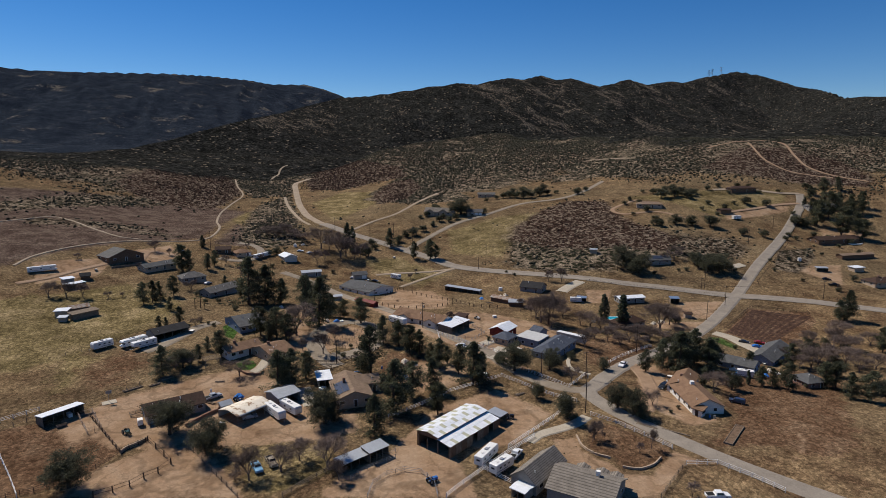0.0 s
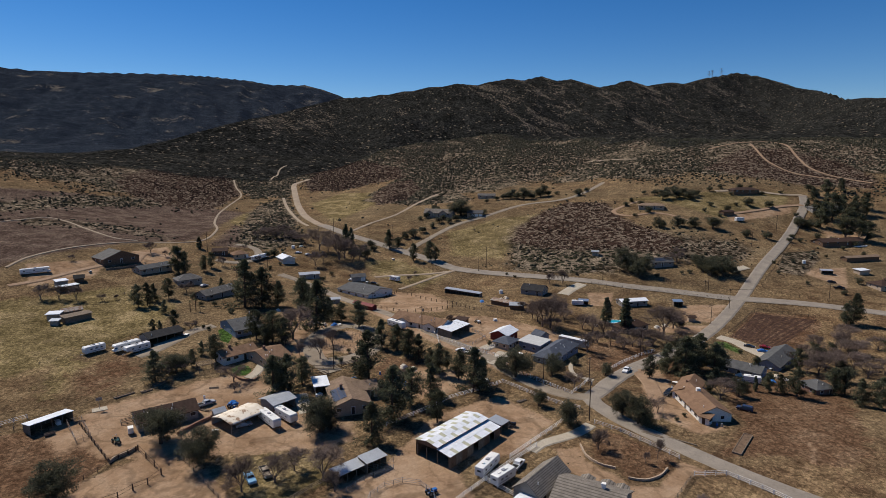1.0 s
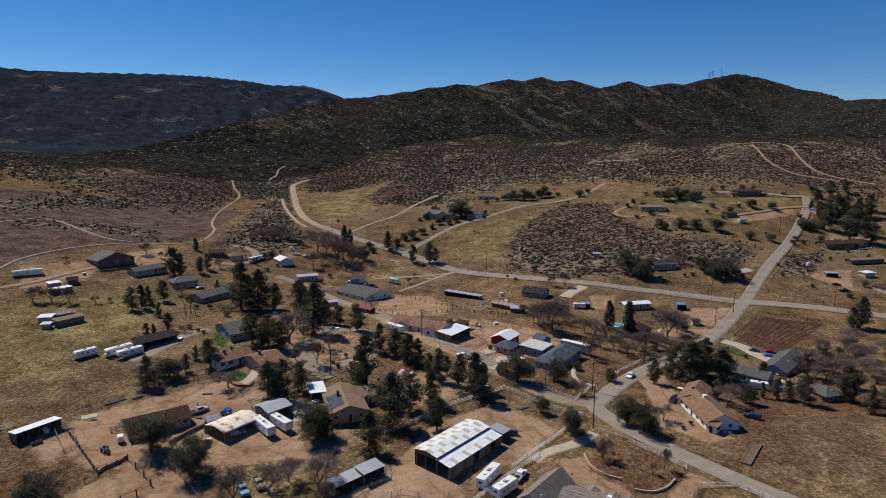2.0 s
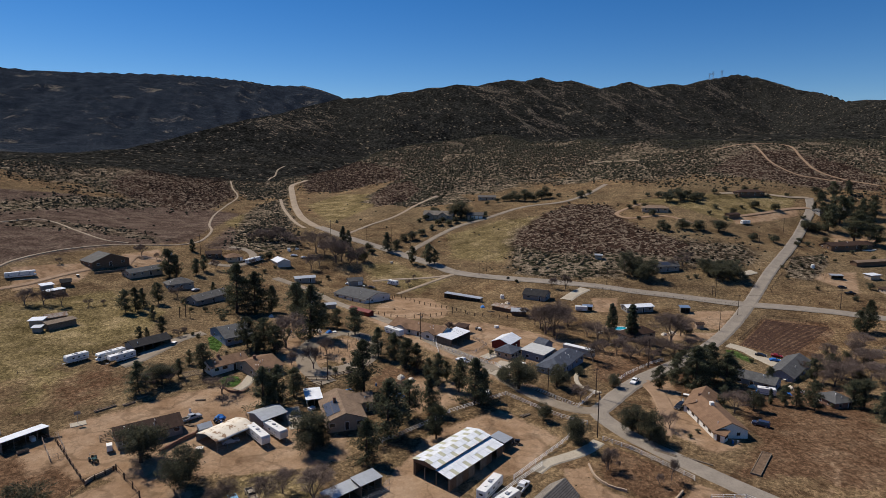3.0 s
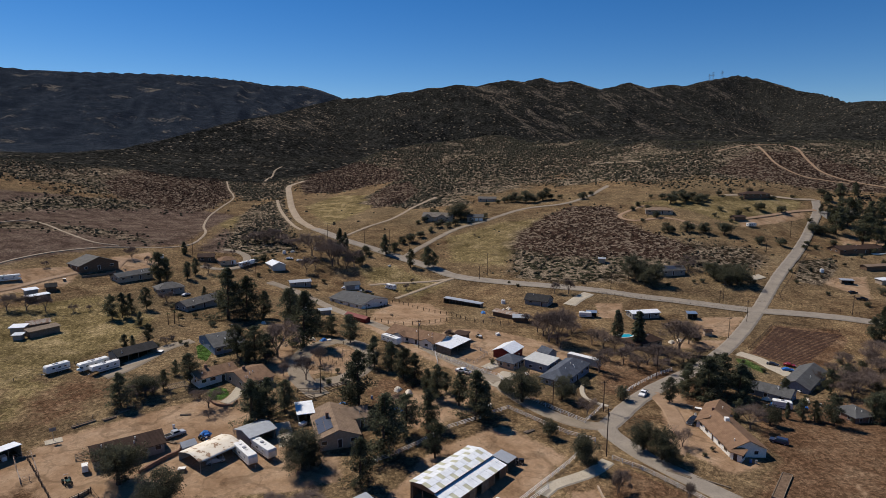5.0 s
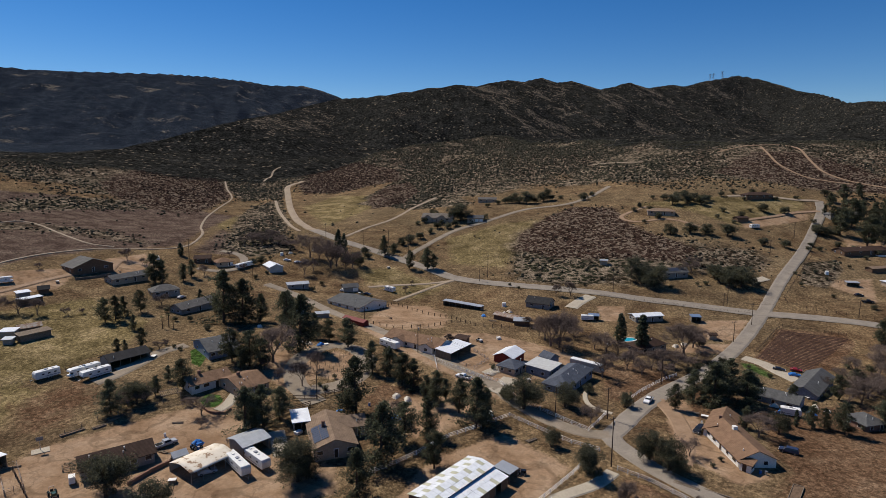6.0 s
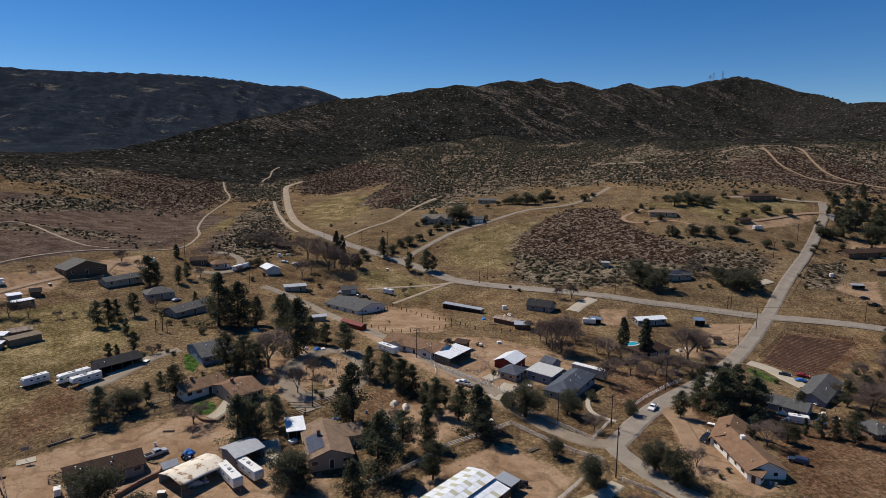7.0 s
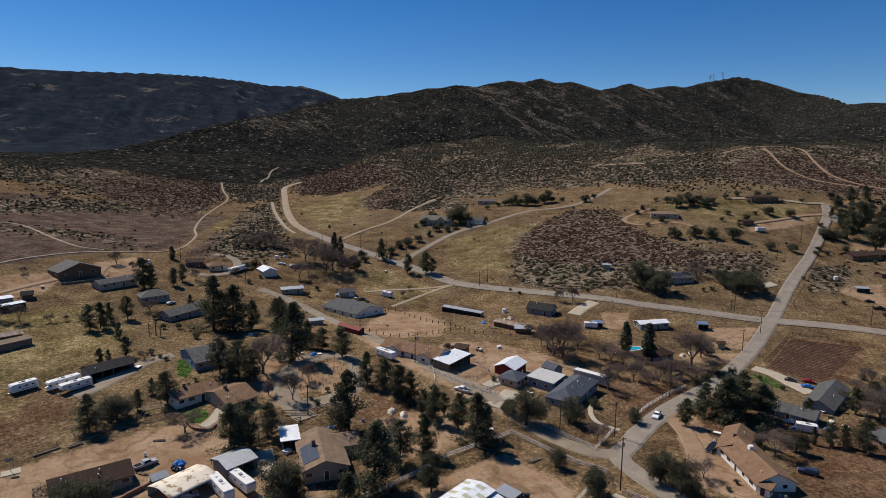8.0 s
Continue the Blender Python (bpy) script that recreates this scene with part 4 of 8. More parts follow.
def house(x, y, turn, length, depth, label, wall=2.7, rise=1.7, kind="gable", wall_mat=None, roof_mat=None, windows=4, chimney=0, vents=2,
          door=True, cooler=0, open_front=False, posts=0, name="house", category="house", over=0.5, garage=0, solar=0, gables=(), chimney_mat=None):
    hl, hd = length / 2, depth / 2
    wall_mat, roof_mat = wall_mat or TAN_WALL, roof_mat or GREY_ROOF
    ob = thing(name, x, y, turn, label, category)
    low = min(level(*(ob.matrix_world @ Vector((a * hl, b * hd, 0))).xy) for a in (-1, 1) for b in (-1, 1))
    part("wall", wall_geo(kind, hl, hd, wall, rise, open_front), wall_mat, ob)
    roof = part("roof", roof_geo(kind, hl, hd, wall, rise, over), roof_mat, ob)
    rng = random.Random(int(x * 13 + y * 7))
    n = max(1, windows)
    if windows:
        for k in range(n):
            wx = -hl + length * (k + 0.5) / n + rng.uniform(-0.3, 0.3)
            if door and k == n // 2:
                d = part("door", box(wx - 0.5, wx + 0.5, -hd - 0.07, -hd + 0.05, -0.2, 2.05), DARK_WOOD, ob)
                part("door_frame", join(box(wx - 0.62, wx - 0.5, -hd - 0.09, -hd, -0.2, 2.05), box(wx + 0.5, wx + 0.62, -hd - 0.09, -hd, -0.2, 2.05),
                                        box(wx - 0.62, wx + 0.62, -hd - 0.09, -hd, 2.05, 2.17)), WHITE_TRIM, ob)
            elif not open_front:
                window(ob, wx, -hd, 0.95, rng.choice((1.2, 1.6, 1.9)), 1.15, "-y")
        for sx, axis in ((-hl, "-x"), (hl, "+x")):
            for wy in (-hd * 0.45, hd * 0.45):
                window(ob, sx, wy, 0.95, 1.2, 1.1, axis)
    for k in range(garage):
        gx = hl - 1.8 - k * 3.4
        part("garage_door", join(*[box(gx - 1.35, gx + 1.35, -hd - 0.06, -hd + 0.02, i * 0.53, i * 0.53 + 0.5) for i in range(4)]), WHITE_TRIM, ob)
    for k in range(posts):
        px = -hl + length * k / max(1, posts - 1)
        part("post", box(px - 0.09, px + 0.09, -hd - 0.09, -hd + 0.09, -1.0, wall - 0.15), OLD_WOOD, ob)
    # front gables: centre, half width
    for gx, gw in gables:
        top, y0 = wall + gw * rise / hd * 0.95, -hd - 1.2
        drop = 0.4 * (top - wall) / gw
        part("gable_roof", join(slab([(gx - gw - 0.4, y0 - 0.4, wall - drop), (gx, y0 - 0.4, top), (gx, -hd * 0.15, top), (gx - gw - 0.4, -hd + 0.2, wall - drop)], 0.16),
                                slab([(gx, y0 - 0.4, top), (gx + gw + 0.4, y0 - 0.4, wall - drop), (gx + gw + 0.4, -hd + 0.2, wall - drop), (gx, -hd * 0.15, top)], 0.16)), roof_mat, ob)
        part("gable_wall", extrude([(gx - gw, -2.0), (gx + gw, -2.0), (gx + gw, wall - 0.2), (gx, top - 0.2), (gx - gw, wall - 0.2)], y0, -hd - 0.01), wall_mat, ob)
        window(ob, gx, y0, 0.9, 1.6, 1.15, "-y")
    ridge = wall + rise
    for k in range(chimney):
        cx = -hl * 0.35 + k * length * 0.4
        part("chimney", join(box(cx - 0.4, cx + 0.4, -0.35, 0.35, wall, ridge + 0.9), box(cx - 0.48, cx + 0.48, -0.43, 0.43, ridge + 0.9, ridge + 1.02)), chimney_mat or BRICK, ob)
    for k in range(vents):
        vx, s = rng.uniform(-hl * 0.8, hl * 0.8), rng.uniform(0.25, 0.7)
        if kind in ("gable", "hip"):
            vy, vz = -hd * s, wall + rise * (1 - s)
            part("vent_pipe", join(tube((vx, vy, vz - 0.2), (vx, vy, vz + 0.5), 0.1, 0.1, 8), tube((vx, vy, vz + 0.5), (vx, vy, vz + 0.58), 0.16, 0.16, 8)), WHITE_TRIM, ob)
    for k in range(solar if kind == "gable" else 0):
        sx = -hl * 0.6 + k * 1.1
        a, b = 0.2, 0.85
        part("solar_panel", slab([(sx, -hd * b, wall + rise * (1 - b) + 0.16), (sx + 1.0, -hd * b, wall + rise * (1 - b) + 0.16),
                                  (sx + 1.0, -hd * a, wall + rise * (1 - a) + 0.16), (sx, -hd * a, wall + rise * (1 - a) + 0.16)], 0.05), SOLAR, roof)
    for k in range(cooler):
        cx = -hl * 0.3 + k * length * 0.25
        part("evaporative_cooler", box(cx - 0.55, cx + 0.55, -0.55, 0.55, ridge - 0.5, ridge + 0.75), WHITE_TRIM, ob, "white rooftop evaporative cooler")
    if kind == "cross":
        for k in range(solar):
            for j in range(2):
                xa, xb = -hl * (0.92 - 0.36 * j), -hl * (0.58 - 0.36 * j)
                ya = -hd * 0.75 + k * 1.12
                za, zb = wall + rise * (1 + xa / hl) + 0.14, wall + rise * (1 + xb / hl) + 0.14
                part("solar_panel", slab([(xa, ya, za), (xb, ya, zb), (xb, ya + 1.06, zb), (xa, ya + 1.06, za)], 0.05), SOLAR, roof)
    if low < ob.location.z - 2.0:
        ob.location.z = low + 2.0
    return ob


def open_shed(x, y, turn, length, depth, label, wall=2.8, rise=0.6, roof_mat=None, posts=4, back=True, name="shed"):
    """A roof on posts with a boarded back and ends."""
    hl, hd = length / 2, depth / 2
    ob = thing(name, x, y, turn, label, "shed")
    part("roof", roof_geo("mono", hl, hd, wall, rise, 0.3, 0.12), roof_mat or GREY_METAL, ob)
    for k in range(posts):
        px = -hl + length * k / (posts - 1)
        for py, top in ((-hd, wall), (hd, wall + rise)):
            part("post", box(px - 0.08, px + 0.08, py - 0.08, py + 0.08, -1.0, top - 0.1), OLD_WOOD, ob)
    if back:
        part("back_wall", box(-hl, hl, hd + 0.085, hd + 0.14, -1.0, wall + rise - 0.2), DARK_INSIDE, ob)
        for sx in (-hl, hl):
            v, f = extrude([(-hd, -1.0), (hd, -1.0), (hd, wall + rise - 0.2), (-hd, wall - 0.2)], sx - 0.03, sx + 0.03)
            part("end_wall", ([(b, a, c) for a, b, c in v], f), OLD_WOOD, ob)
    return ob


def metal_barn(x, y, turn, length, depth, label):
    """Low barn of white sheets with clear strips: a main roof and a lower lean-to in front."""
    hl, hd = length / 2, depth / 2
    ob = thing("barn", x, y, turn, label, "barn")
    split = -hd + depth * 0.36
    mid = (split + hd) / 2
    z_low, z_mid, z_top = 3.0, 3.9, 4.9
    planes = ((-hd - 0.3, z_low, split + 0.1, z_mid - 0.15), (split - 0.3, z_mid + 0.35, mid, z_top), (mid, z_top, hd + 0.3, z_mid + 0.25))
    for i, (ya, za, yb, zb) in enumerate(planes):
        roof = part("roof", slab([(-hl, ya, za - 0.06), (hl, ya, za - 0.06), (hl, yb, zb - 0.06), (-hl, yb, zb - 0.06)], 0.1), DARK_INSIDE, ob)
        n = 18
        for k in range(n):
            x0, x1 = -hl - 0.3 + (length + 0.6) * k / n, -hl - 0.3 + (length + 0.6) * (k + 1) / n - 0.03
            ym, zm, up = (ya + yb) / 2, (za + zb) / 2, 0.02 * (k % 2)
            part("panel", slab([(x0, ya, za + up), (x1, ya, za + up), (x1, ym + 0.02, zm + up), (x0, ym + 0.02, zm + up)], 0.04), PANEL_CLEAR if k % 4 == 2 else WHITE_METAL, roof)
            part("panel", slab([(x0, ym, zm + up + 0.045), (x1, ym, zm + up + 0.045), (x1, yb, zb + up + 0.045), (x0, yb, zb + up + 0.045)], 0.04), PANEL_CLEAR if k % 4 == 0 and i else WHITE_METAL, roof)
    bays = 9
    for k in range(bays + 1):
        px = -hl + length * k / bays
        part("post", box(px - 0.1, px + 0.1, -hd - 0.1, -hd + 0.1, -1, z_low - 0.1), OLD_WOOD, ob)
        if k < bays and k not in (4, 7):
            part("stall_wall", box(px + 0.1, px + length / bays - 0.1, -hd - 0.03, -hd + 0.03, -1, z_low - 0.45), OLD_WOOD if k % 2 else BROWN_WALL, ob)
    part("back_wall", box(-hl, hl, hd - 0.1, hd, -1, z_mid), BROWN_WALL, ob)
    v, f = extrude([(-hd, -1), (hd - 0.1, -1), (hd - 0.1, z_mid), (mid, z_top - 0.3), (split, z_mid), (split, z_mid - 0.4), (-hd, z_low - 0.3)], hl - 0.1, hl)
    part("end_wall", ([(b, a, c) for a, b, c in v], f), BROWN_WALL, ob)
    for py in (-hd * 0.95, split, mid, hd * 0.9):
        part("end_post", box(-hl - 0.1, -hl + 0.1, py - 0.1, py + 0.1, -1, z_low), OLD_WOOD, ob)
    part("gable_wall", extrude_x([(split, z_mid - 0.5), (hd, z_mid - 0.5), (hd, z_mid + 0.1), (mid, z_top - 0.2), (split, z_mid + 0.1)], -hl, -hl + 0.1), BROWN_WALL, ob)
    return ob


def extrude_x(profile, x0, x1):
    v, f = extrude(profile, x0, x1)
    return [(b, a, c) for a, b, c in v], f


def canopy_shed(x, y, turn, length, depth, label):
    """A tarp stretched over arched ribs, open at the front."""
    hl, hd = length / 2, depth / 2
    ob = thing("tarp_shelter", x, y, turn, label, "shelter")
    v, f, n = [], [], 10
    for i in range(9):
        px = -hl + length * i / 8
        sag = 0.12 * math.sin(i * 1.7)
        for k in range(n + 1):
            u = k / n * 2 - 1
            v.append((px, u * hd, 2.35 + 0.95 * (1 - abs(u) ** 1.3) + sag * (1 - u * u)))
    for i in range(8):
        for k in range(n):
            a = i * (n + 1) + k
            f.append((a, a + n + 1, a + n + 2, a + 1))
    me = mesh_of("tarp", (v, f), TARP, True)
    tarp = part("tarp", me, TARP, ob)
    tarp.modifiers.new("thick", "SOLIDIFY").thickness = 0.05
    for i in range(5):
        px = -hl + length * i / 4
        for s in (-1, 1):
            part("leg", tube((px, s * hd, -1), (px, s * hd, 2.25), 0.06, 0.06), STEEL, ob)
    part("back_sheet", box(-hl, hl, hd - 0.02, hd + 0.02, -0.5, 2.3), GREY_METAL, ob)
    part("end_sheet", box(hl - 0.03, hl + 0.03, -hd, hd, -0.5, 2.5), GREY_METAL, ob)
    return ob


# ---- vehicles ----
def wheels(ob, spots, r=0.36, w=0.24):
    for x, y in spots:
        t = part("wheel", tube((x, y - w / 2, r), (x, y + w / 2, r), r, r, 14), TYRE, ob)
        part("rim", tube((x, y - w / 2 - 0.01, r), (x, y + w / 2 + 0.01, r), r * 0.6, r * 0.6, 10), STEEL, t)


def car_body(kind):
    if kind == "pickup":
        return [(-2.8, 0.45), (2.75, 0.45), (2.85, 0.75), (2.75, 1.05), (1.5, 1.15), (0.95, 1.75), (-0.55, 1.78), (-0.75, 1.1), (-2.8, 1.08)]
    if kind == "suv":
        return [(-2.4, 0.42), (2.35, 0.42), (2.45, 0.7), (2.35, 1.0), (1.3, 1.1), (0.7, 1.72), (-2.1, 1.75), (-2.4, 1.1)]
    return [(-2.2, 0.36), (2.2, 0.36), (2.3, 0.6), (2.1, 0.82), (1.0, 0.95), (0.35, 1.4), (-1.1, 1.42), (-1.75, 0.98), (-2.2, 0.92)]


def vehicle(x, y, turn, kind, paint, label):
    ob = thing({"pickup": "pickup_truck", "suv": "suv", "car": "car"}[kind], x, y, turn, label, {"pickup": "truck", "suv": "suv", "car": "car"}[kind])
    prof = car_body(kind)
    top = max(z for _, z in prof)
    half = 0.95
    body = part("body", extrude(prof, -half, half, lambda z: 1.0 if z < 1.1 else 1.0 - 0.22 * (z - 1.1) / (top - 1.1 + 0.01)), paint, ob)
    body.modifiers.new("round", "BEVEL").width = 0.06
    roof_pts = [p for p in prof if p[1] > top - 0.1]
    front, rear = max(p[0] for p in roof_pts), min(p[0] for p in roof_pts)
    nxt = prof[prof.index(max(roof_pts)) - 1]
    base = top - 0.62
    part("windscreen", slab([(front + 0.03, -0.66, top - 0.06), (nxt[0] - 0.1, -0.8, nxt[1] + 0.06), (nxt[0] - 0.1, 0.8, nxt[1] + 0.06), (front + 0.03, 0.66, top - 0.06)], -0.04), GLASS, ob)
    for s in (-1, 1):
        y0, y1 = s * 0.93, s * 0.79
        part("side_window", join(([(front + 0.25, y0, base + 0.06), (rear + 0.1, y0, base + 0.06), (rear + 0.1, y1, top - 0.1), (front - 0.1, y1, top - 0.1),
                                   (front + 0.25, y0 - s * 0.06, base + 0.06), (rear + 0.1, y0 - s * 0.06, base + 0.06), (rear + 0.1, y1 - s * 0.06, top - 0.1), (front - 0.1, y1 - s * 0.06, top - 0.1)],
                                  [(0, 1, 2, 3), (7, 6, 5, 4), (0, 4, 5, 1), (1, 5, 6, 2), (2, 6, 7, 3), (3, 7, 4, 0)])), GLASS, ob)
        part("headlight", box(prof[2][0] - 0.12, prof[2][0] + 0.02, s * 0.75 - 0.15, s * 0.75 + 0.15, 0.65, 0.82), WHITE_TRIM, ob)
        part("tail_light", box(prof[0][0] - 0.02, prof[0][0] + 0.1, s * 0.8 - 0.08, s * 0.8 + 0.08, 0.7, 0.95), RED_WALL, ob)
    if kind == "pickup":
        part("cargo_bed", box(-2.65, -0.85, -0.78, 0.78, 0.9, 1.1), TYRE, ob)
    part("bumper", box(prof[2][0] - 0.1, prof[2][0] + 0.08, -0.85, 0.85, 0.4, 0.58), STEEL, ob)
    wx = 1.75 if kind == "pickup" else 1.45
    wheels(ob, [(a, b) for a in (-wx, wx) for b in (-0.86, 0.86)])
    return ob


def trailer(x, y, turn, length, label, kind="travel", paint=None):
    """A white travel trailer, motorhome, horse trailer or box trailer."""
    names = {"travel": "travel_trailer", "motorhome": "motorhome", "fifth": "fifth_wheel_trailer", "box": "box_trailer"}
    ob = thing(names[kind], x, y, turn, label, "trailer" if kind != "motorhome" else "motorhome")
    h, top = length / 2, 2.95 if kind != "box" else 2.7
    paint = paint or MATS["trailer_white"]
    if kind == "fifth":
        prof = [(-h, 0.55), (h - 2.4, 0.55), (h - 2.2, 1.3), (h - 0.1, 1.45), (h, 2.0), (h - 0.25, top - 0.1), (h - 0.6, top), (-h, top)]
    elif kind == "motorhome":
        prof = [(-h, 0.5), (h - 0.1, 0.5), (h, 1.1), (h - 0.9, 1.25), (h - 1.3, 1.95), (h - 0.1, 2.2), (h - 0.3, top - 0.15), (h - 0.8, top), (-h + 0.15, top), (-h, top - 0.2)]
    else:
        prof = [(-h, 0.55), (h - 0.3, 0.55), (h, 1.0), (h, 2.4), (h - 0.35, top), (-h + 0.1, top), (-h, top - 0.15)]
    body = part("body", extrude(prof, -1.22, 1.22), paint, ob)
    body.modifiers.new("round", "BEVEL").width = 0.08
    for s in (-1, 1):
        yy = s * 1.22
        a, b = sorted((yy, yy + s * 0.03))
        part("stripe", box(-h + 0.2, h - 2.5, a, b, 1.0, 1.22), MATS["trailer_stripe"], ob)
        if kind != "box":
            for k in range(3):
                wx = -h + 1.2 + k * (length - 3.5) / 2.2
                part("window", box(wx, wx + 0.75, a, b + (0.01 if s > 0 else 0), 1.7, 2.12), GLASS, ob)
            part("door", box(h - 2.9, h - 2.2, a, b, 0.65, 2.45), WHITE_TRIM, ob)
    part("rear_window", box(-h - 0.02, -h + 0.04, -0.5, 0.5, 1.7, 2.15), GLASS, ob)
    for vx in (-h * 0.5, h * 0.25):
        part("roof_vent", box(vx - 0.35, vx + 0.35, -0.3, 0.3, top - 0.02, top + 0.2), WHITE_TRIM, ob)
    part("air_conditioner", box(-0.45, 0.45, -0.38, 0.38, top - 0.02, top + 0.28), MATS["trailer_stripe"], ob)
    if kind == "motorhome":
        part("windscreen", slab([(h - 0.95, -1.0, 1.32), (h - 1.28, -1.0, 1.92), (h - 1.28, 1.0, 1.92), (h - 0.95, 1.0, 1.32)], -0.05), GLASS, ob)
        wheels(ob, [(a, b) for a in (-h + 2.2, h - 1.2) for b in (-1.08, 1.08)], 0.4)
    else:
        part("hitch", join(tube((h - 0.2, -0.5, 0.55), (h + 1.1, 0, 0.5), 0.05, 0.05), tube((h - 0.2, 0.5, 0.55), (h + 1.1, 0, 0.5), 0.05, 0.05), box(h + 0.95, h + 1.1, -0.06, 0.06, 0.0, 0.75)), STEEL, ob)
        wheels(ob, [(a, b) for a in (-0.9, 0.0) for b in (-1.08, 1.08)], 0.36)
    return ob


def long_container(x, y, turn, length, label):
    ob = thing("semi_trailer", x, y, turn, label, "trailer")
    h = length / 2
    part("body", box(-h, h, -1.3, 1.3, 1.0, 3.7), MATS["dull_white_panel"], ob)
    part("roof", box(-h - 0.02, h + 0.02, -1.32, 1.32, 3.7, 3.78), MATS["trailer_white"], ob)
    for k in range(22):
        rx = -h + length * (k + 0.5) / 22
        part("rib", box(rx - 0.05, rx + 0.05, -1.36, -1.3, 1.05, 3.65), MATS["dull_white_panel"], ob)
    part("chassis", box(-h + 0.3, h - 0.3, -0.5, 0.5, 0.7, 1.0), STEEL, ob)
    part("landing_gear", join(box(h - 3.2, h - 3.0, -0.7, -0.55, 0, 1), box(h - 3.2, h - 3.0, 0.55, 0.7, 0, 1)), STEEL, ob)
    wheels(ob, [(a, b) for a in (-h + 1.5, -h + 2.7) for b in (-1.1, 1.1)], 0.5, 0.4)
    return ob


plain("trailer_white", (0.74, 0.73, 0.7), 0.4, vary=0.1)
plain("trailer_stripe", (0.28, 0.29, 0.32), 0.5, vary=0.15)
plain("dull_white_panel", (0.46, 0.43, 0.38), 0.6, vary=0.15)
PAINT = {k: glossy("paint_" + k, c, 0.25) for k, c in dict(white=(0.78, 0.78, 0.78), black=(0.015, 0.016, 0.018), navy=(0.03, 0.04, 0.075), blue=(0.03, 0.14, 0.42),
                                                             red=(0.25, 0.02, 0.02), silver=(0.4, 0.41, 0.43), tan=(0.36, 0.3, 0.22), green=(0.03, 0.07, 0.05), skyblue=(0.22, 0.42, 0.62)).items()}


def tractor(x, y, turn, label, name="tractor", paint="green"):
    ob = thing(name, x, y, turn, label, name.replace("_", " "))
    part("hood", box(0.1, 1.5, -0.4, 0.4, 0.7, 1.25), PAINT[paint], ob)
    part("seat", join(box(-0.7, -0.2, -0.3, 0.3, 0.85, 1.0), box(-0.8, -0.65, -0.3, 0.3, 0.95, 1.45)), TYRE, ob)
    part("fender", join(box(-1.1, 0.0, -0.85, -0.5, 1.0, 1.1), box(-1.1, 0.0, 0.5, 0.85, 1.0, 1.1)), PAINT[paint], ob)
    part("roll_bar", join(tube((-0.9, -0.5, 0.8), (-0.9, -0.5, 2.0), 0.04, 0.04), tube((-0.9, 0.5, 0.8), (-0.9, 0.5, 2.0), 0.04, 0.04), tube((-0.9, -0.5, 2.0), (-0.9, 0.5, 2.0), 0.04, 0.04)), STEEL, ob)
    part("frame", box(-1.0, 1.4, -0.3, 0.3, 0.45, 0.7), STEEL, ob)
    part("steering_wheel", tube((0.0, 0, 1.35), (-0.05, 0, 1.4), 0.2, 0.2, 10), TYRE, ob)
    wheels(ob, [(-0.6, -0.75), (-0.6, 0.75)], 0.6, 0.35)
    wheels(ob, [(1.1, -0.65), (1.1, 0.65)], 0.38, 0.25)
    return ob


# ---- poles, wires and fences ----
def utility_pole(x, y, height, turn, transformer=False, label="tall dark wooden utility pole with crossarm"):
    ob = thing("utility_pole", x, y, turn, label, "utility pole", "utility poles of the valley")
    part("pole", tube((0, 0, -1.0), (0, 0, height), 0.17, 0.11, 8), DARK_WOOD, ob)
    part("crossarm", box(-1.25, 1.25, 0.1, 0.22, height - 0.75, height - 0.6), DARK_WOOD, ob)
    for k in (-1.15, -0.4, 0.4, 1.15):
        part("insulator", tube((k, 0.16, height - 0.6), (k, 0.16, height - 0.4), 0.05, 0.04, 6), STEEL, ob)
    if transformer:
        part("transformer", tube((0.32, 0, height - 2.4), (0.32, 0, height - 1.4), 0.26, 0.26, 12), STEEL, ob)
    return ob


def power_line(a, b, sag=0.8, sides=(-1.15, 0.4, 1.15)):
    """Wires between two poles, given as (x, y, height over the ground, turn)."""
    ends = []
    for x, y, h, turn in (a, b):
        m = pose(x, y, level(x, y) + h - 0.42, 0, 0, turn)
        ends.append([m @ Vector((s, 0.16, 0)) for s in sides])
    geo = []
    for p, q in zip(*ends):
        pts = [p.lerp(q, k / 8) - Vector((0, 0, sag * (1 - (k / 4 - 1) ** 2))) for k in range(9)]
        geo.append(polytube(pts, 0.018, 3))
    tagged(new("power_line", mesh_of("power_line", join(*geo), TYRE)), "thin dark overhead wires strung between wooden poles", "power line", "overhead wires")


POST_MESH = {}


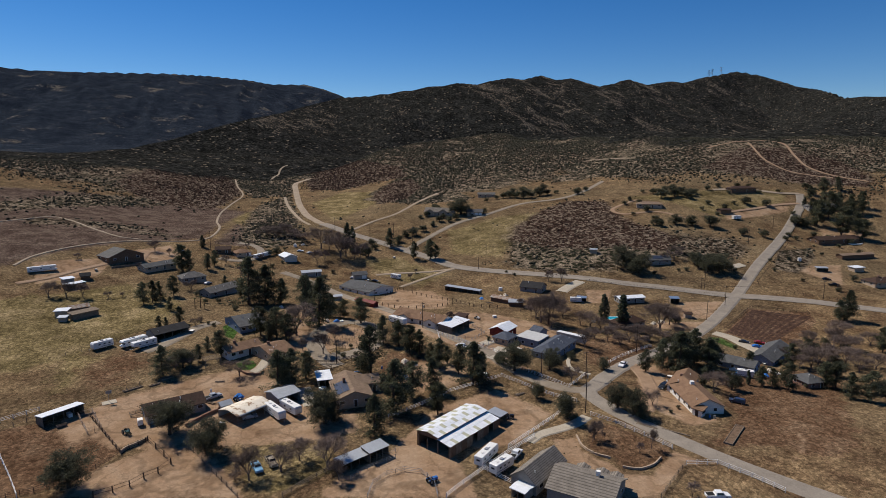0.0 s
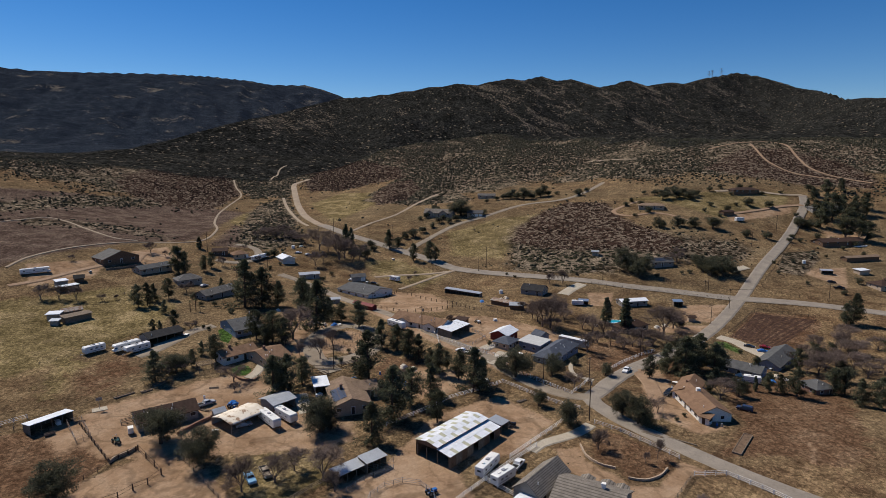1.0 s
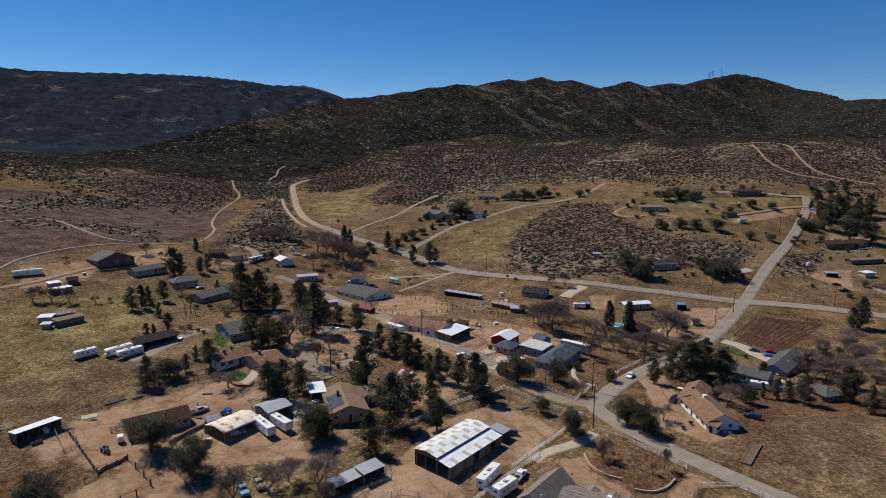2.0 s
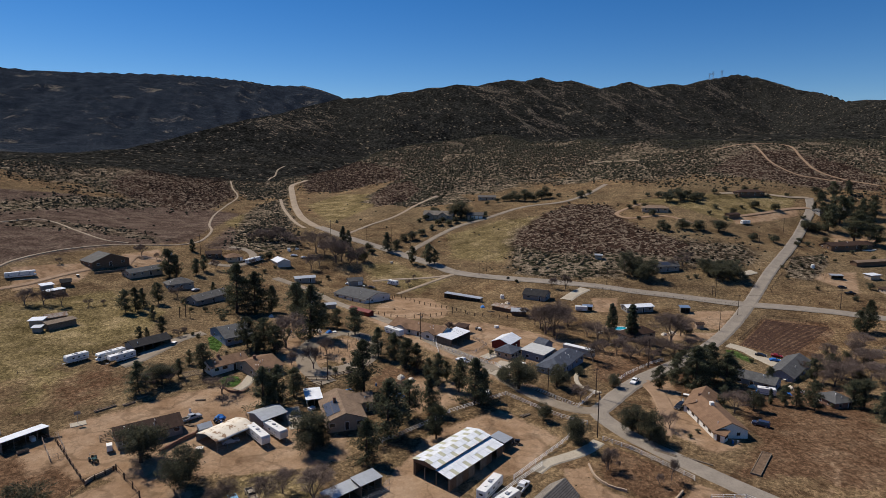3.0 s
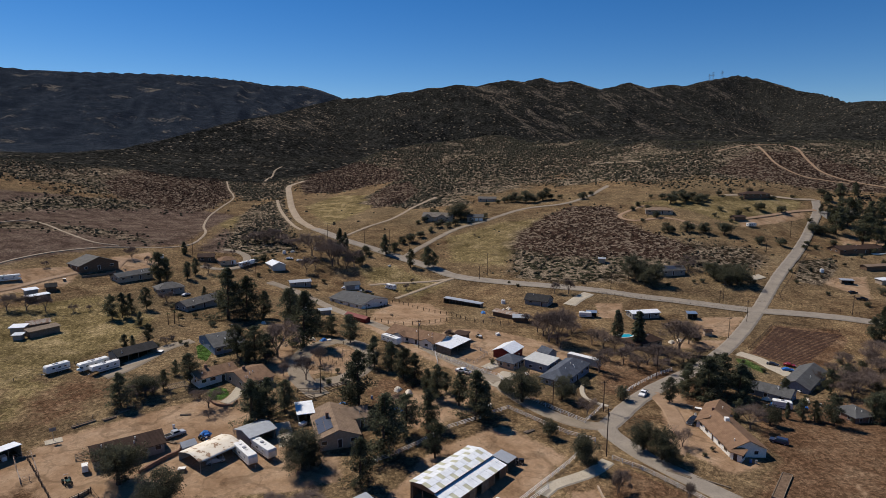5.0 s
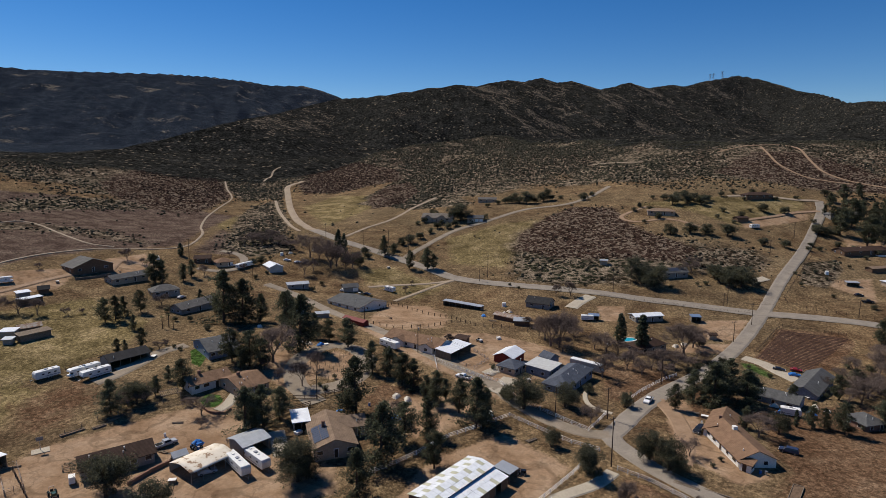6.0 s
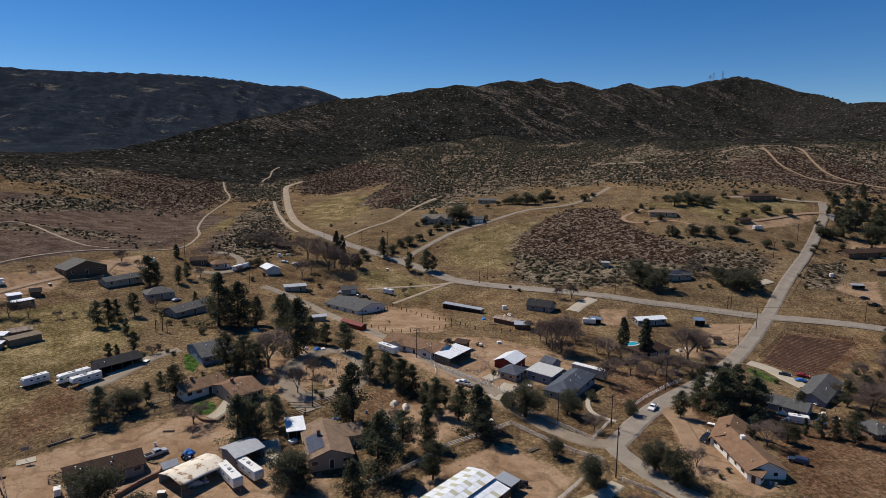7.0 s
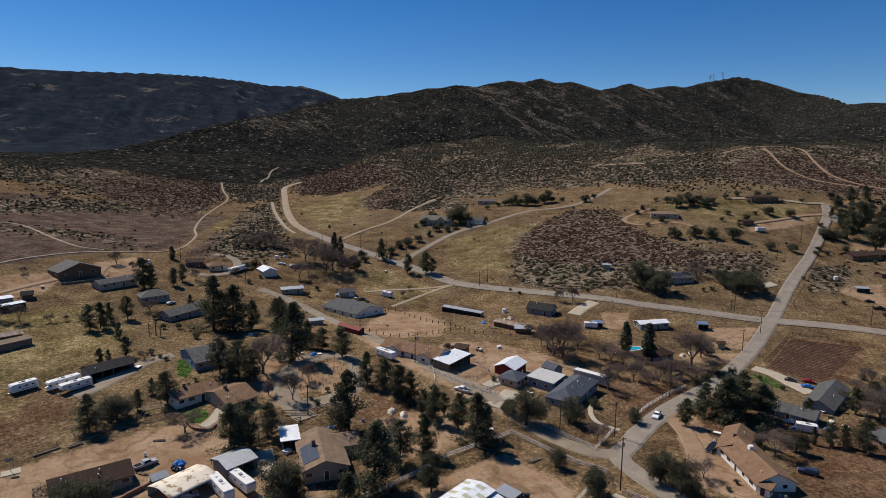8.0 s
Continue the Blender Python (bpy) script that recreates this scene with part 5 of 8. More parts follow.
def fence(pts, label, gap=3.0, height=1.3, rails=3, mat=None, thick=0.07, rail=0.045, name="fence", mesh=False):
    """Posts with rails that follow the land."""
    mat = mat or OLD_WOOD
    c = []
    for p, q in zip(pts, pts[1:]):
        n = max(1, round(math.dist(p, q) / gap))
        c += [(p[0] + (q[0] - p[0]) * k / n, p[1] + (q[1] - p[1]) * k / n) for k in range(n)]
    c.append(pts[-1])
    x0, y0 = c[0]
    ob = thing(name, x0, y0, 0, label, "fence")
    base = ob.location.z
    zs = np.array([level(*p) for p in c]) - base
    key = (mat.name, height, thick)
    if key not in POST_MESH:
        POST_MESH[key] = mesh_of("post", join(box(-thick, thick, -thick, thick, -0.6, height), box(-thick * 1.15, thick * 1.15, -thick * 1.15, thick * 1.15, height, height + 0.03)), mat)
    rng = random.Random(len(c))
    for (x, y), z in zip(c, zs):
        p = part("post", POST_MESH[key], mat, ob)
        p.location = (x - x0, y - y0, z)
        p.rotation_euler = (rng.uniform(-0.05, 0.05), rng.uniform(-0.05, 0.05), rng.uniform(0, 1))
    for r in range(rails):
        h = height * (r + 0.9) / rails
        part("rail", polytube([(p[0] - x0, p[1] - y0, z + h) for p, z in zip(c, zs)], rail), mat, ob)
    return ob


def low_wall(pts, label, height=0.7, thick=0.35, mat=None, name="garden_wall"):
    c = smooth_path(pts, 1.5)
    x0, y0 = c[0]
    ob = thing(name, x0, y0, 0, label, "wall")
    zs = land_height(c[:, 0], c[:, 1]) - ob.location.z
    rng = random.Random(3)
    mat = mat or OLD_WOOD
    for k in range(len(c) - 1):
        p, q = c[k], c[k + 1]
        d = math.dist(p, q)
        h = height * rng.uniform(0.9, 1.1)
        b = part("stone_block", mesh_of("stone_block", box(-d / 2 + 0.02, d / 2 - 0.02, -thick / 2, thick / 2, -0.5, h), mat), mat, ob)
        b.location = ((p[0] + q[0]) / 2 - x0, (p[1] + q[1]) / 2 - y0, (zs[k] + zs[k + 1]) / 2)
        b.rotation_euler = (0, 0, math.atan2(q[1] - p[1], q[0] - p[0]))
    return ob


# ---- yard things ----
def pool(x, y, turn, length, width):
    ob = thing("swimming_pool", x, y, turn, "oval swimming pool with turquoise water", "pool")
    n = 28
    ring = lambda k, a, b, z: (math.cos(2 * math.pi * k / n) * a, math.sin(2 * math.pi * k / n) * b, z)
    a, b = length / 2, width / 2
    v, f = [], []
    for k in range(n):
        v += [ring(k, a, b, 0.35), ring(k, a + 0.5, b + 0.5, 0.35), ring(k, a + 0.5, b + 0.5, -0.6), ring(k, a, b, -0.6)]
    for k in range(n):
        i, j = 4 * k, 4 * ((k + 1) % n)
        f += [(i, i + 1, j + 1, j), (i + 1, i + 2, j + 2, j + 1), (i + 3, i, j, j + 3)]
    part("rim", (v, f), WHITE_TRIM, ob)
    part("water", ([ring(k, a + 0.02, b + 0.02, 0.2) for k in range(n)], [tuple(range(n))]), glossy("pool_water", (0.02, 0.33, 0.42), 0.06), ob)
    return ob


def pergola(x, y, turn, length, width):
    ob = thing("pergola", x, y, turn, "weathered wooden pergola with open slats", "pergola")
    a, b = length / 2, width / 2
    for px in (-a, a):
        for py in (-b, b):
            part("post", box(px - 0.1, px + 0.1, py - 0.1, py + 0.1, -0.6, 2.4), OLD_WOOD, ob)
    for py in (-b, b):
        part("beam", box(-a - 0.4, a + 0.4, py - 0.07, py + 0.07, 2.4, 2.6), OLD_WOOD, ob)
    for k in range(11):
        px = -a - 0.2 + (length + 0.4) * k / 10
        part("slat", box(px - 0.06, px + 0.06, -b - 0.4, b + 0.4, 2.6, 2.72), OLD_WOOD, ob)
    return ob


BED_SOIL = plain("garden_soil", (0.15, 0.1, 0.066), 0.95, vary=0.4, scale=1.2, fine=6.0, bump=0.5)


def garden_bed(x, y, turn, length, width, label, fill=True):
    ob = thing("garden_bed", x, y, turn, label, "planter")
    a, b = length / 2, width / 2
    part("soil", box(-a + 0.15, a - 0.15, -b + 0.15, b - 0.15, -0.4, 0.26), BED_SOIL, ob)
    for y0, y1 in ((-b, -b + 0.15), (b - 0.15, b)):
        part("long_side", box(-a, a, y0, y1, -0.4, 0.4), OLD_WOOD, ob)
    for x0, x1 in ((-a, -a + 0.15), (a - 0.15, a)):
        part("short_side", box(x0, x1, -b + 0.15, b - 0.15, -0.4, 0.4), OLD_WOOD, ob)
    return ob


def hoop(x, y, turn):
    """A basketball goal on a small slab."""
    ob = thing("basketball_hoop", x, y, turn, "old basketball hoop on a grey concrete pad", "hoop")
    part("pad", box(-2.0, 2.0, -1.9, 1.7, -0.3, 0.06), concrete, ob)
    part("pole", tube((0, 0, 0.06), (0, 0, 3.2), 0.07, 0.06, 8), STEEL, ob)
    part("arm", tube((0, 0, 3.1), (0, -0.7, 3.2), 0.05, 0.05, 6), STEEL, ob)
    part("backboard", box(-0.8, 0.8, -0.75, -0.7, 2.85, 3.85), GREY_WALL, ob)
    ring = [(0.23 * math.cos(k * math.pi / 8), -1.0 + 0.23 * math.sin(k * math.pi / 8), 3.05) for k in range(17)]
    part("rim", polytube(ring, 0.02), RUSTY_METAL, ob)
    return ob


def trough(x, y, turn):
    ob = thing("feed_trough", x, y, turn, "pale timber feed trough on red earth", "trough")
    part("bin", join(box(-1.3, 1.3, -0.45, -0.38, 0.25, 0.8), box(-1.3, 1.3, 0.38, 0.45, 0.25, 0.8), box(-1.3, -1.22, -0.38, 0.38, 0.25, 0.8),
                     box(1.22, 1.3, -0.38, 0.38, 0.25, 0.8), box(-1.22, 1.22, -0.38, 0.38, 0.25, 0.32)), OLD_WOOD, ob)
    for px in (-1.1, 1.1):
        part("leg", box(px - 0.06, px + 0.06, -0.4, 0.4, -0.2, 0.25), OLD_WOOD, ob)
    return ob


def cart(x, y, turn):
    ob = thing("utility_cart", x, y, turn, "small white covered utility cart on dirt", "cart")
    part("body", extrude([(-1.2, 0.35), (1.2, 0.35), (1.3, 0.8), (0.6, 1.0), (-1.2, 1.0)], -0.65, 0.65), PAINT["white"], ob)
    part("roof", slab([(-1.25, -0.7, 1.95), (0.75, -0.7, 1.95), (0.75, 0.7, 1.95), (-1.25, 0.7, 1.95)], 0.08), WHITE_TRIM, ob)
    part("cover", box(-1.2, -0.2, -0.64, 0.64, 1.0, 1.87), WHITE_TRIM, ob)
    for s in (-0.6, 0.6):
        part("pillar", tube((0.9, s, 0.95), (0.65, s, 1.9), 0.03, 0.03), STEEL, ob)
    wheels(ob, [(a, b) for a in (-0.8, 0.85) for b in (-0.6, 0.6)], 0.26, 0.18)
    return ob


def log_pile(x, y, turn, length, label="old grey logs lying on the ground", count=3):
    ob = thing("log_pile", x, y, turn, label, "logs")
    rng = random.Random(int(x))
    for k in range(count):
        o, e = (k - (count - 1) / 2) * 0.42, rng.uniform(-0.2, 0.2)
        part("log", tube((-length / 2, o + e, 0.17), (length / 2, o - e, 0.17), 0.2, 0.17, 8), OLD_WOOD, ob)
    return ob


def junk(x, y, turn, kind):
    """Yard things: crates, drums, boards, covered heaps, tanks."""
    rng = random.Random(int(x * 7 + y * 3))
    if kind == "crate":
        ob = thing("crate", x, y, turn, "pale weathered wooden storage crate outdoors", "crate")
        w, d, h = rng.uniform(0.6, 1.1), rng.uniform(0.5, 0.8), rng.uniform(0.6, 1.0)
        part("box_side", box(-w, w, -d, d, -0.1, h), rng.choice((OLD_WOOD, WHITE_TRIM, GREY_WALL)), ob)
        part("lid", box(-w - 0.05, w + 0.05, -d - 0.05, d + 0.05, h, h + 0.07), WHITE_TRIM, ob)
    elif kind == "drum":
        ob = thing("drum", x, y, turn, "upright steel drum standing in a yard", "drum")
        part("shell", tube((0, 0, -0.1), (0, 0, 0.95), 0.32, 0.32, 14), rng.choice((PAINT["blue"], STEEL, PAINT["white"])), ob)
        part("rim", tube((0, 0, 0.95), (0, 0, 0.98), 0.34, 0.34, 14), STEEL, ob)
    elif kind == "boards":
        ob = thing("lumber_stack", x, y, turn, "loose stack of grey boards", "lumber")
        for k in range(5):
            part("board", box(-1.8 + rng.uniform(-0.3, 0.3), 1.8, -0.5 + k * 0.2, -0.33 + k * 0.2, -0.05, 0.1 + rng.uniform(0, 0.3)), OLD_WOOD, ob)
    elif kind == "tank":
        ob = thing("water_tank", x, y, turn, "white plastic water tank with lid", "tank")
        part("shell", tube((0, 0, -0.2), (0, 0, 1.9), 1.1, 1.1, 20), WHITE_TRIM, ob)
        part("dome", tube((0, 0, 1.9), (0, 0, 2.2), 1.1, 0.3, 20), WHITE_TRIM, ob)
        part("lid", tube((0, 0, 2.2), (0, 0, 2.28), 0.32, 0.3, 12), TYRE, ob)
    else:
        ob = thing("covered_heap", x, y, turn, "covered heap under a " + ("blue" if kind == "blue" else "pale") + " tarp in a yard", "tarp")
        v, f, n = [], [], 9
        for i in range(n):
            for j in range(n):
                a, b = i / (n - 1) * 2 - 1, j / (n - 1) * 2 - 1
                h = max(0.0, (1 - abs(a) ** 3) * (1 - abs(b) ** 3)) * (0.9 + 0.5 * rng.random())
                v.append((a * 1.6, b * 1.1, h - 0.08))
        for i in range(n - 1):
            for j in range(n - 1):
                k = i * n + j
                f.append((k, k + n, k + n + 1, k + 1))
        part("tarp", (v, f), BLUE_TARP if kind == "blue" else TARP, ob)
    return ob


def tower(x, y, height):
    """A lattice pylon."""
    ob = thing("transmission_tower", x, y, 15, "steel lattice transmission tower on the far ridge", "pylon", "ridge pylons")
    w = height * 0.11
    for sx in (-1, 1):
        for sy in (-1, 1):
            part("leg", tube((sx * w, sy * w, -3), (sx * 0.8, sy * 0.8, height), 0.35, 0.25, 4), STEEL, ob)
    for k, (z, s) in enumerate(((0.62, 0.3), (0.78, 0.26), (0.94, 0.2))):
        part("crossarm", join(tube((-height * s, 0, height * z), (height * s, 0, height * z), 0.35, 0.35, 4), tube((-height * s, 0, height * z), (0, 0, height * (z + 0.06)), 0.25, 0.25, 4),
                              tube((height * s, 0, height * z), (0, 0, height * (z + 0.06)), 0.25, 0.25, 4)), STEEL, ob)
    for k in range(5):
        z0, z1 = height * k / 6, height * (k + 1) / 6
        a, b = w * (1 - k / 6.6), w * (1 - (k + 1) / 6.6)
        part("brace", join(tube((-a, -a, z0), (b, -b, z1), 0.2, 0.2, 4), tube((a, -a, z0), (-b, -b, z1), 0.2, 0.2, 4)), STEEL, ob)
    return ob


def vine_row(p, q):
    """A row of stakes and wires with bare vines."""
    ob = fence([p, q], "row of wooden stakes with bare vines and wires", 2.2, 1.3, 2, OLD_WOOD, 0.05, 0.025, name="vine_row")
    ob["category"] = "vines"
    return ob


def furrows(corners, count):
    """Low ridges of turned soil across a four-cornered plot."""
    a, b, c, d = [Vector((*p, 0)) for p in corners]
    v, f = [], []
    rng = random.Random(4)
    for k in range(count):
        s = (k + 0.5) / count
        p, q = a.lerp(d, s), b.lerp(c, s)
        side = (q - p).normalized().cross(Vector((0, 0, 1)))
        n = 24
        for i in range(n + 1):
            m = p.lerp(q, i / n) + side * rng.uniform(-0.12, 0.12)
            h = rng.uniform(0.16, 0.34)
            for o, z in ((-0.62, -0.02), (0.0, h), (0.62, -0.02)):
                t = m + side * o
                v.append((t.x, t.y, level(t.x, t.y) + z))
        start = len(v) - 3 * (n + 1)
        for i in range(n):
            for j in (0, 1):
                e = start + 3 * i + j
                f.append((e, e + 1, e + 4, e + 3))
    soil = plain("turned_soil", (0.062, 0.035, 0.026), 0.95, vary=0.45, scale=0.8, fine=5.0)
    tagged(new("furrows", mesh_of("furrows", (v, f), soil)), "rows of turned dark red-brown soil", "soil", kind="stuff")


# ---- trees and shrubs ----
def leaf_material(name, dark, light, tint=0.25, thin_share=0.4):
    mat, t, b = material(name, 0.8)
    b.inputs["Specular IOR Level"].default_value = 0.05
    geo = t.nodes.new("ShaderNodeNewGeometry")
    info = t.nodes.new("ShaderNodeObjectInfo").outputs["Random"]
    col = ramp_of(t, geo.outputs["Random Per Island"], ((0.0, dark), (1.0, light)))
    col = mix_of(t, 1.0, col, ramp_of(t, info, ((0.0, 1 - tint), (1.0, 1 + tint))), "MULTIPLY")
    big = noise_of(t, 0.6, 3.0, 0.6, geo.outputs["Position"])
    col = mix_of(t, 0.6, col, ramp_of(t, big, ((0.3, 0.55), (0.7, 1.35))), "MULTIPLY")
    link(t, col, b.inputs["Base Color"])
    thin = t.nodes.new("ShaderNodeBsdfTranslucent")
    link(t, col, thin.inputs["Color"])
    both = t.nodes.new("ShaderNodeMixShader")
    both.inputs[0].default_value = thin_share
    link(t, b.outputs[0], both.inputs[1])
    link(t, thin.outputs[0], both.inputs[2])
    link(t, both.outputs[0], t.nodes["Material Output"].inputs["Surface"])
    MATS[name] = mat
    return mat


PINE_LEAF = leaf_material("pine_needles", (0.05, 0.056, 0.035), (0.158, 0.158, 0.098))
OAK_LEAF = leaf_material("oak_leaves", (0.05, 0.053, 0.035), (0.158, 0.153, 0.1))
CYPRESS_LEAF = leaf_material("cypress_sprays", (0.045, 0.055, 0.036), (0.125, 0.13, 0.082))
PALM_LEAF = leaf_material("palm_fronds", (0.045, 0.055, 0.025), (0.13, 0.125, 0.06))
BRUSH_LEAF = leaf_material("sage_brush", (0.024, 0.024, 0.016), (0.092, 0.085, 0.058), thin_share=0.15)
HEATH_LEAF = leaf_material("buckwheat_brush", (0.024, 0.015, 0.012), (0.074, 0.047, 0.036), thin_share=0.15)
BARK = plain("bark", (0.085, 0.06, 0.045), 0.95, vary=0.35)
TWIG = plain("pale_twigs", (0.16, 0.12, 0.1), 0.95, vary=0.25, tint=0.3)


def leaves(rng, spots, count, spread, size, broad=0.55):
    """Small leaf blades scattered round the given spots (centre, radius)."""
    r = np.random.RandomState(rng.randrange(1 << 30))
    mid = np.repeat(np.array([p for p, _ in spots], float), count, axis=0)
    reach = np.repeat(np.array([q for _, q in spots], float), count)
    n = len(mid)
    unit = lambda q: q / (np.linalg.norm(q, axis=1, keepdims=True) + 1e-6)
    c = mid + unit(r.randn(n, 3) * (1, 1, 0.8)) * (reach * r.uniform(0.35, 1.0, n) * spread)[:, None]
    a = unit(r.randn(n, 3) * (1, 1, 0.6))
    b = unit(np.cross(a, r.randn(n, 3)))
    k = (size * r.uniform(0.6, 1.35, n))[:, None]
    v = np.stack([c - a * k, c + b * k * broad, c + a * k, c - b * k * broad], axis=1).reshape(-1, 3)
    return [tuple(q) for q in v.tolist()], [(q, q + 1, q + 2, q + 3) for q in range(0, 4 * n, 4)]


def raw_mesh(name, geo, mat):
    me = bpy.data.meshes.new(name)
    me.from_pydata(geo[0], [], geo[1])
    me.update()
    me.materials.append(mat)
    return me


def make_pine(rng, h, spread, leaf, open_top=0.0, low=0.06, rounded=False):
    """Meshes of a conifer of height h: trunk, limbs, crown."""
    lean = (rng.uniform(-0.04, 0.04), rng.uniform(-0.04, 0.04))
    at = lambda z: (lean[0] * z, lean[1] * z, z)
    trunk = grown(tube((0, 0, -0.6), at(h * 0.5), h * 0.026, h * 0.016, 8), [tube(at(h * 0.5), at(h * 0.97), h * 0.016, h * 0.004, 6)])
    limbs, spots = [], []
    n = 54
    for k in range(n):
        u = low + (1 - low) * (k + rng.random()) / n
        reach = spread * (1 - u) ** (0.75 - open_top * 0.35) * rng.uniform(0.45, 1.2) * (1 + 0.22 * math.sin(u * 17 + spread * 9)) + 0.2
        if rounded:
            w = (u - low) / (1 - low)
            reach = spread * 1.75 * w ** 0.4 * (1 - w) ** 0.6 * rng.uniform(0.5, 1.15) + 0.25
        if rng.random() < 0.12:
            reach *= 0.5
        w = rng.uniform(0, 2 * math.pi)
        p = Vector(at(h * u))
        q = p + Vector((math.cos(w) * reach, math.sin(w) * reach, reach * rng.uniform(-0.12, 0.25)))
        limbs.append(tube(p, q, h * 0.006 * (1.2 - u), 0.02, 4))
        for s in (0.45, 0.72, 1.0):
            c = p.lerp(q, s)
            spots.append(((c.x, c.y, c.z), (0.42 + 0.4 * reach * 0.4) * rng.uniform(0.8, 1.25)))
    spots.append((at(h * 0.98), 0.35))
    return trunk, limbs, leaves(rng, spots, 42, 1.05, h * 0.0105 + 0.07), leaf


def grown(trunk, limbs):
    """A trunk with its limbs joined to it at their feet."""
    v, f = list(trunk[0]), list(trunk[1])
    for lv, lf in limbs:
        n = len(v)
        near = min(range(len(trunk[0])), key=lambda k: math.dist(trunk[0][k], lv[0]))
        v += lv
        f += [tuple(i + n for i in q) for q in lf] + [(near, n, n + 1)]
    return v, f


def make_oak(rng, h, spread, leaf, count=62, blade=0.68):
    """Meshes of a broad evergreen of height h."""
    trunk = join(tube((0, 0, -0.6), (0.1, 0, h * 0.5), h * 0.04, h * 0.02, 8))
    limbs, spots = [], []
    lobes = [(rng.uniform(-0.55, 0.55) * spread, rng.uniform(-0.55, 0.55) * spread, h * rng.uniform(0.2, 0.72), spread * rng.uniform(0.34, 0.55)) for _ in range(15)]
    for lx, ly, lz, r in lobes:
        limbs.append(tube((0.06, 0, h * 0.24), (lx, ly, lz), h * 0.014, 0.03, 5))
        for _ in range(15):
            d = Vector((rng.gauss(0, 1), rng.gauss(0, 1), rng.gauss(0, 1))).normalized() * r * rng.uniform(0.55, 1.05)
            z = max(h * 0.04, lz + d.z * 0.85)
            spots.append(((lx + d.x, ly + d.y, min(z, h)), r * 0.42))
    return trunk, limbs, leaves(rng, spots, count, 1.1, (h * 0.013 + 0.075) * blade), leaf


def make_cypress(rng, h, spread, leaf):
    trunk = tube((0, 0, -0.6), (0, 0, h * 0.9), h * 0.02, h * 0.004, 6)
    limbs, spots = [], []
    for k in range(95):
        u = (k + rng.random()) / 95
        r = spread * min(1.0, (0.25 + u * 2.5)) * (1 - u) ** 0.6 * rng.uniform(0.7, 1.05) + 0.1
        w = rng.uniform(0, 6.283)
        c = (math.cos(w) * r * 0.75, math.sin(w) * r * 0.75, h * (0.03 + 0.95 * u))
        limbs.append(tube((0, 0, c[2] - 0.2), c, 0.03, 0.015, 3))
        spots.append((c, 0.28 + r * 0.3))
    return trunk, limbs, leaves(rng, spots, 18, 1.0, 0.05 * h ** 0.5 + 0.12), leaf


def make_bare(rng, h, spread):
    """Trunk, limbs and a haze of leafless twigs."""
    limbs, twigs, ends = [], [], []

    def grow(p, d, length, r, depth):
        q = p + d * length
        (limbs if depth > 2 else twigs).append(tube(p, q, r, r * 0.6, 4 if depth > 2 else 3))
        if depth == 0:
            ends.append((tuple(q), 0.5))
            return
        for _ in range(rng.choice((3, 3, 4, 4))):
            e = (d + Vector((rng.gauss(0, 0.55), rng.gauss(0, 0.55), rng.gauss(0.1, 0.35))) * (spread / h * 1.5)).normalized()
            s = rng.uniform(0.5, 1.0)
            grow(p.lerp(q, s), e, length * rng.uniform(0.58, 0.8), max(r * 0.5, 0.016), depth - 1)

    trunk = tube((0, 0, -0.5), (0, 0, h * 0.2), h * 0.024, h * 0.019, 7)
    for k in range(5):
        w = k * 1.26 + rng.uniform(-0.4, 0.4)
        d = Vector((math.cos(w) * 0.55 * spread / h * 2, math.sin(w) * 0.55 * spread / h * 2, 1)).normalized()
        grow(Vector((0, 0, h * rng.uniform(0.12, 0.2))), d, h * 0.27, h * 0.0105, 4)
    # the finest sprays at the twigs' ends
    return trunk, join(*limbs), join(join(*twigs), leaves(rng, ends, 9, 1.3, 0.36, 0.035))


def make_palm(rng, h):
    trunk = join(tube((0, 0, -0.5), (0.1, 0, h * 0.85), 0.3, 0.24, 8))
    fronds = []
    for k in range(26):
        w, up = k * 2.4, rng.uniform(-0.7, 0.9)
        p = Vector((0.1, 0, h * 0.85))
        d = Vector((math.cos(w), math.sin(w), up)).normalized()
        side = d.cross(Vector((0, 0, 1))).normalized() * 0.22
        a, b, c = p, p + d * 1.0, p + d * 1.7 - Vector((0, 0, 0.5))
        fronds.append(([tuple(a), tuple(b + side), tuple(c), tuple(b - side)], [(0, 1, 2, 3)]))
    return trunk, join(*fronds)


KINDS = {}


def tree_kind(key, name, meshes, label, category):
    KINDS[key] = (name, meshes, label, category)


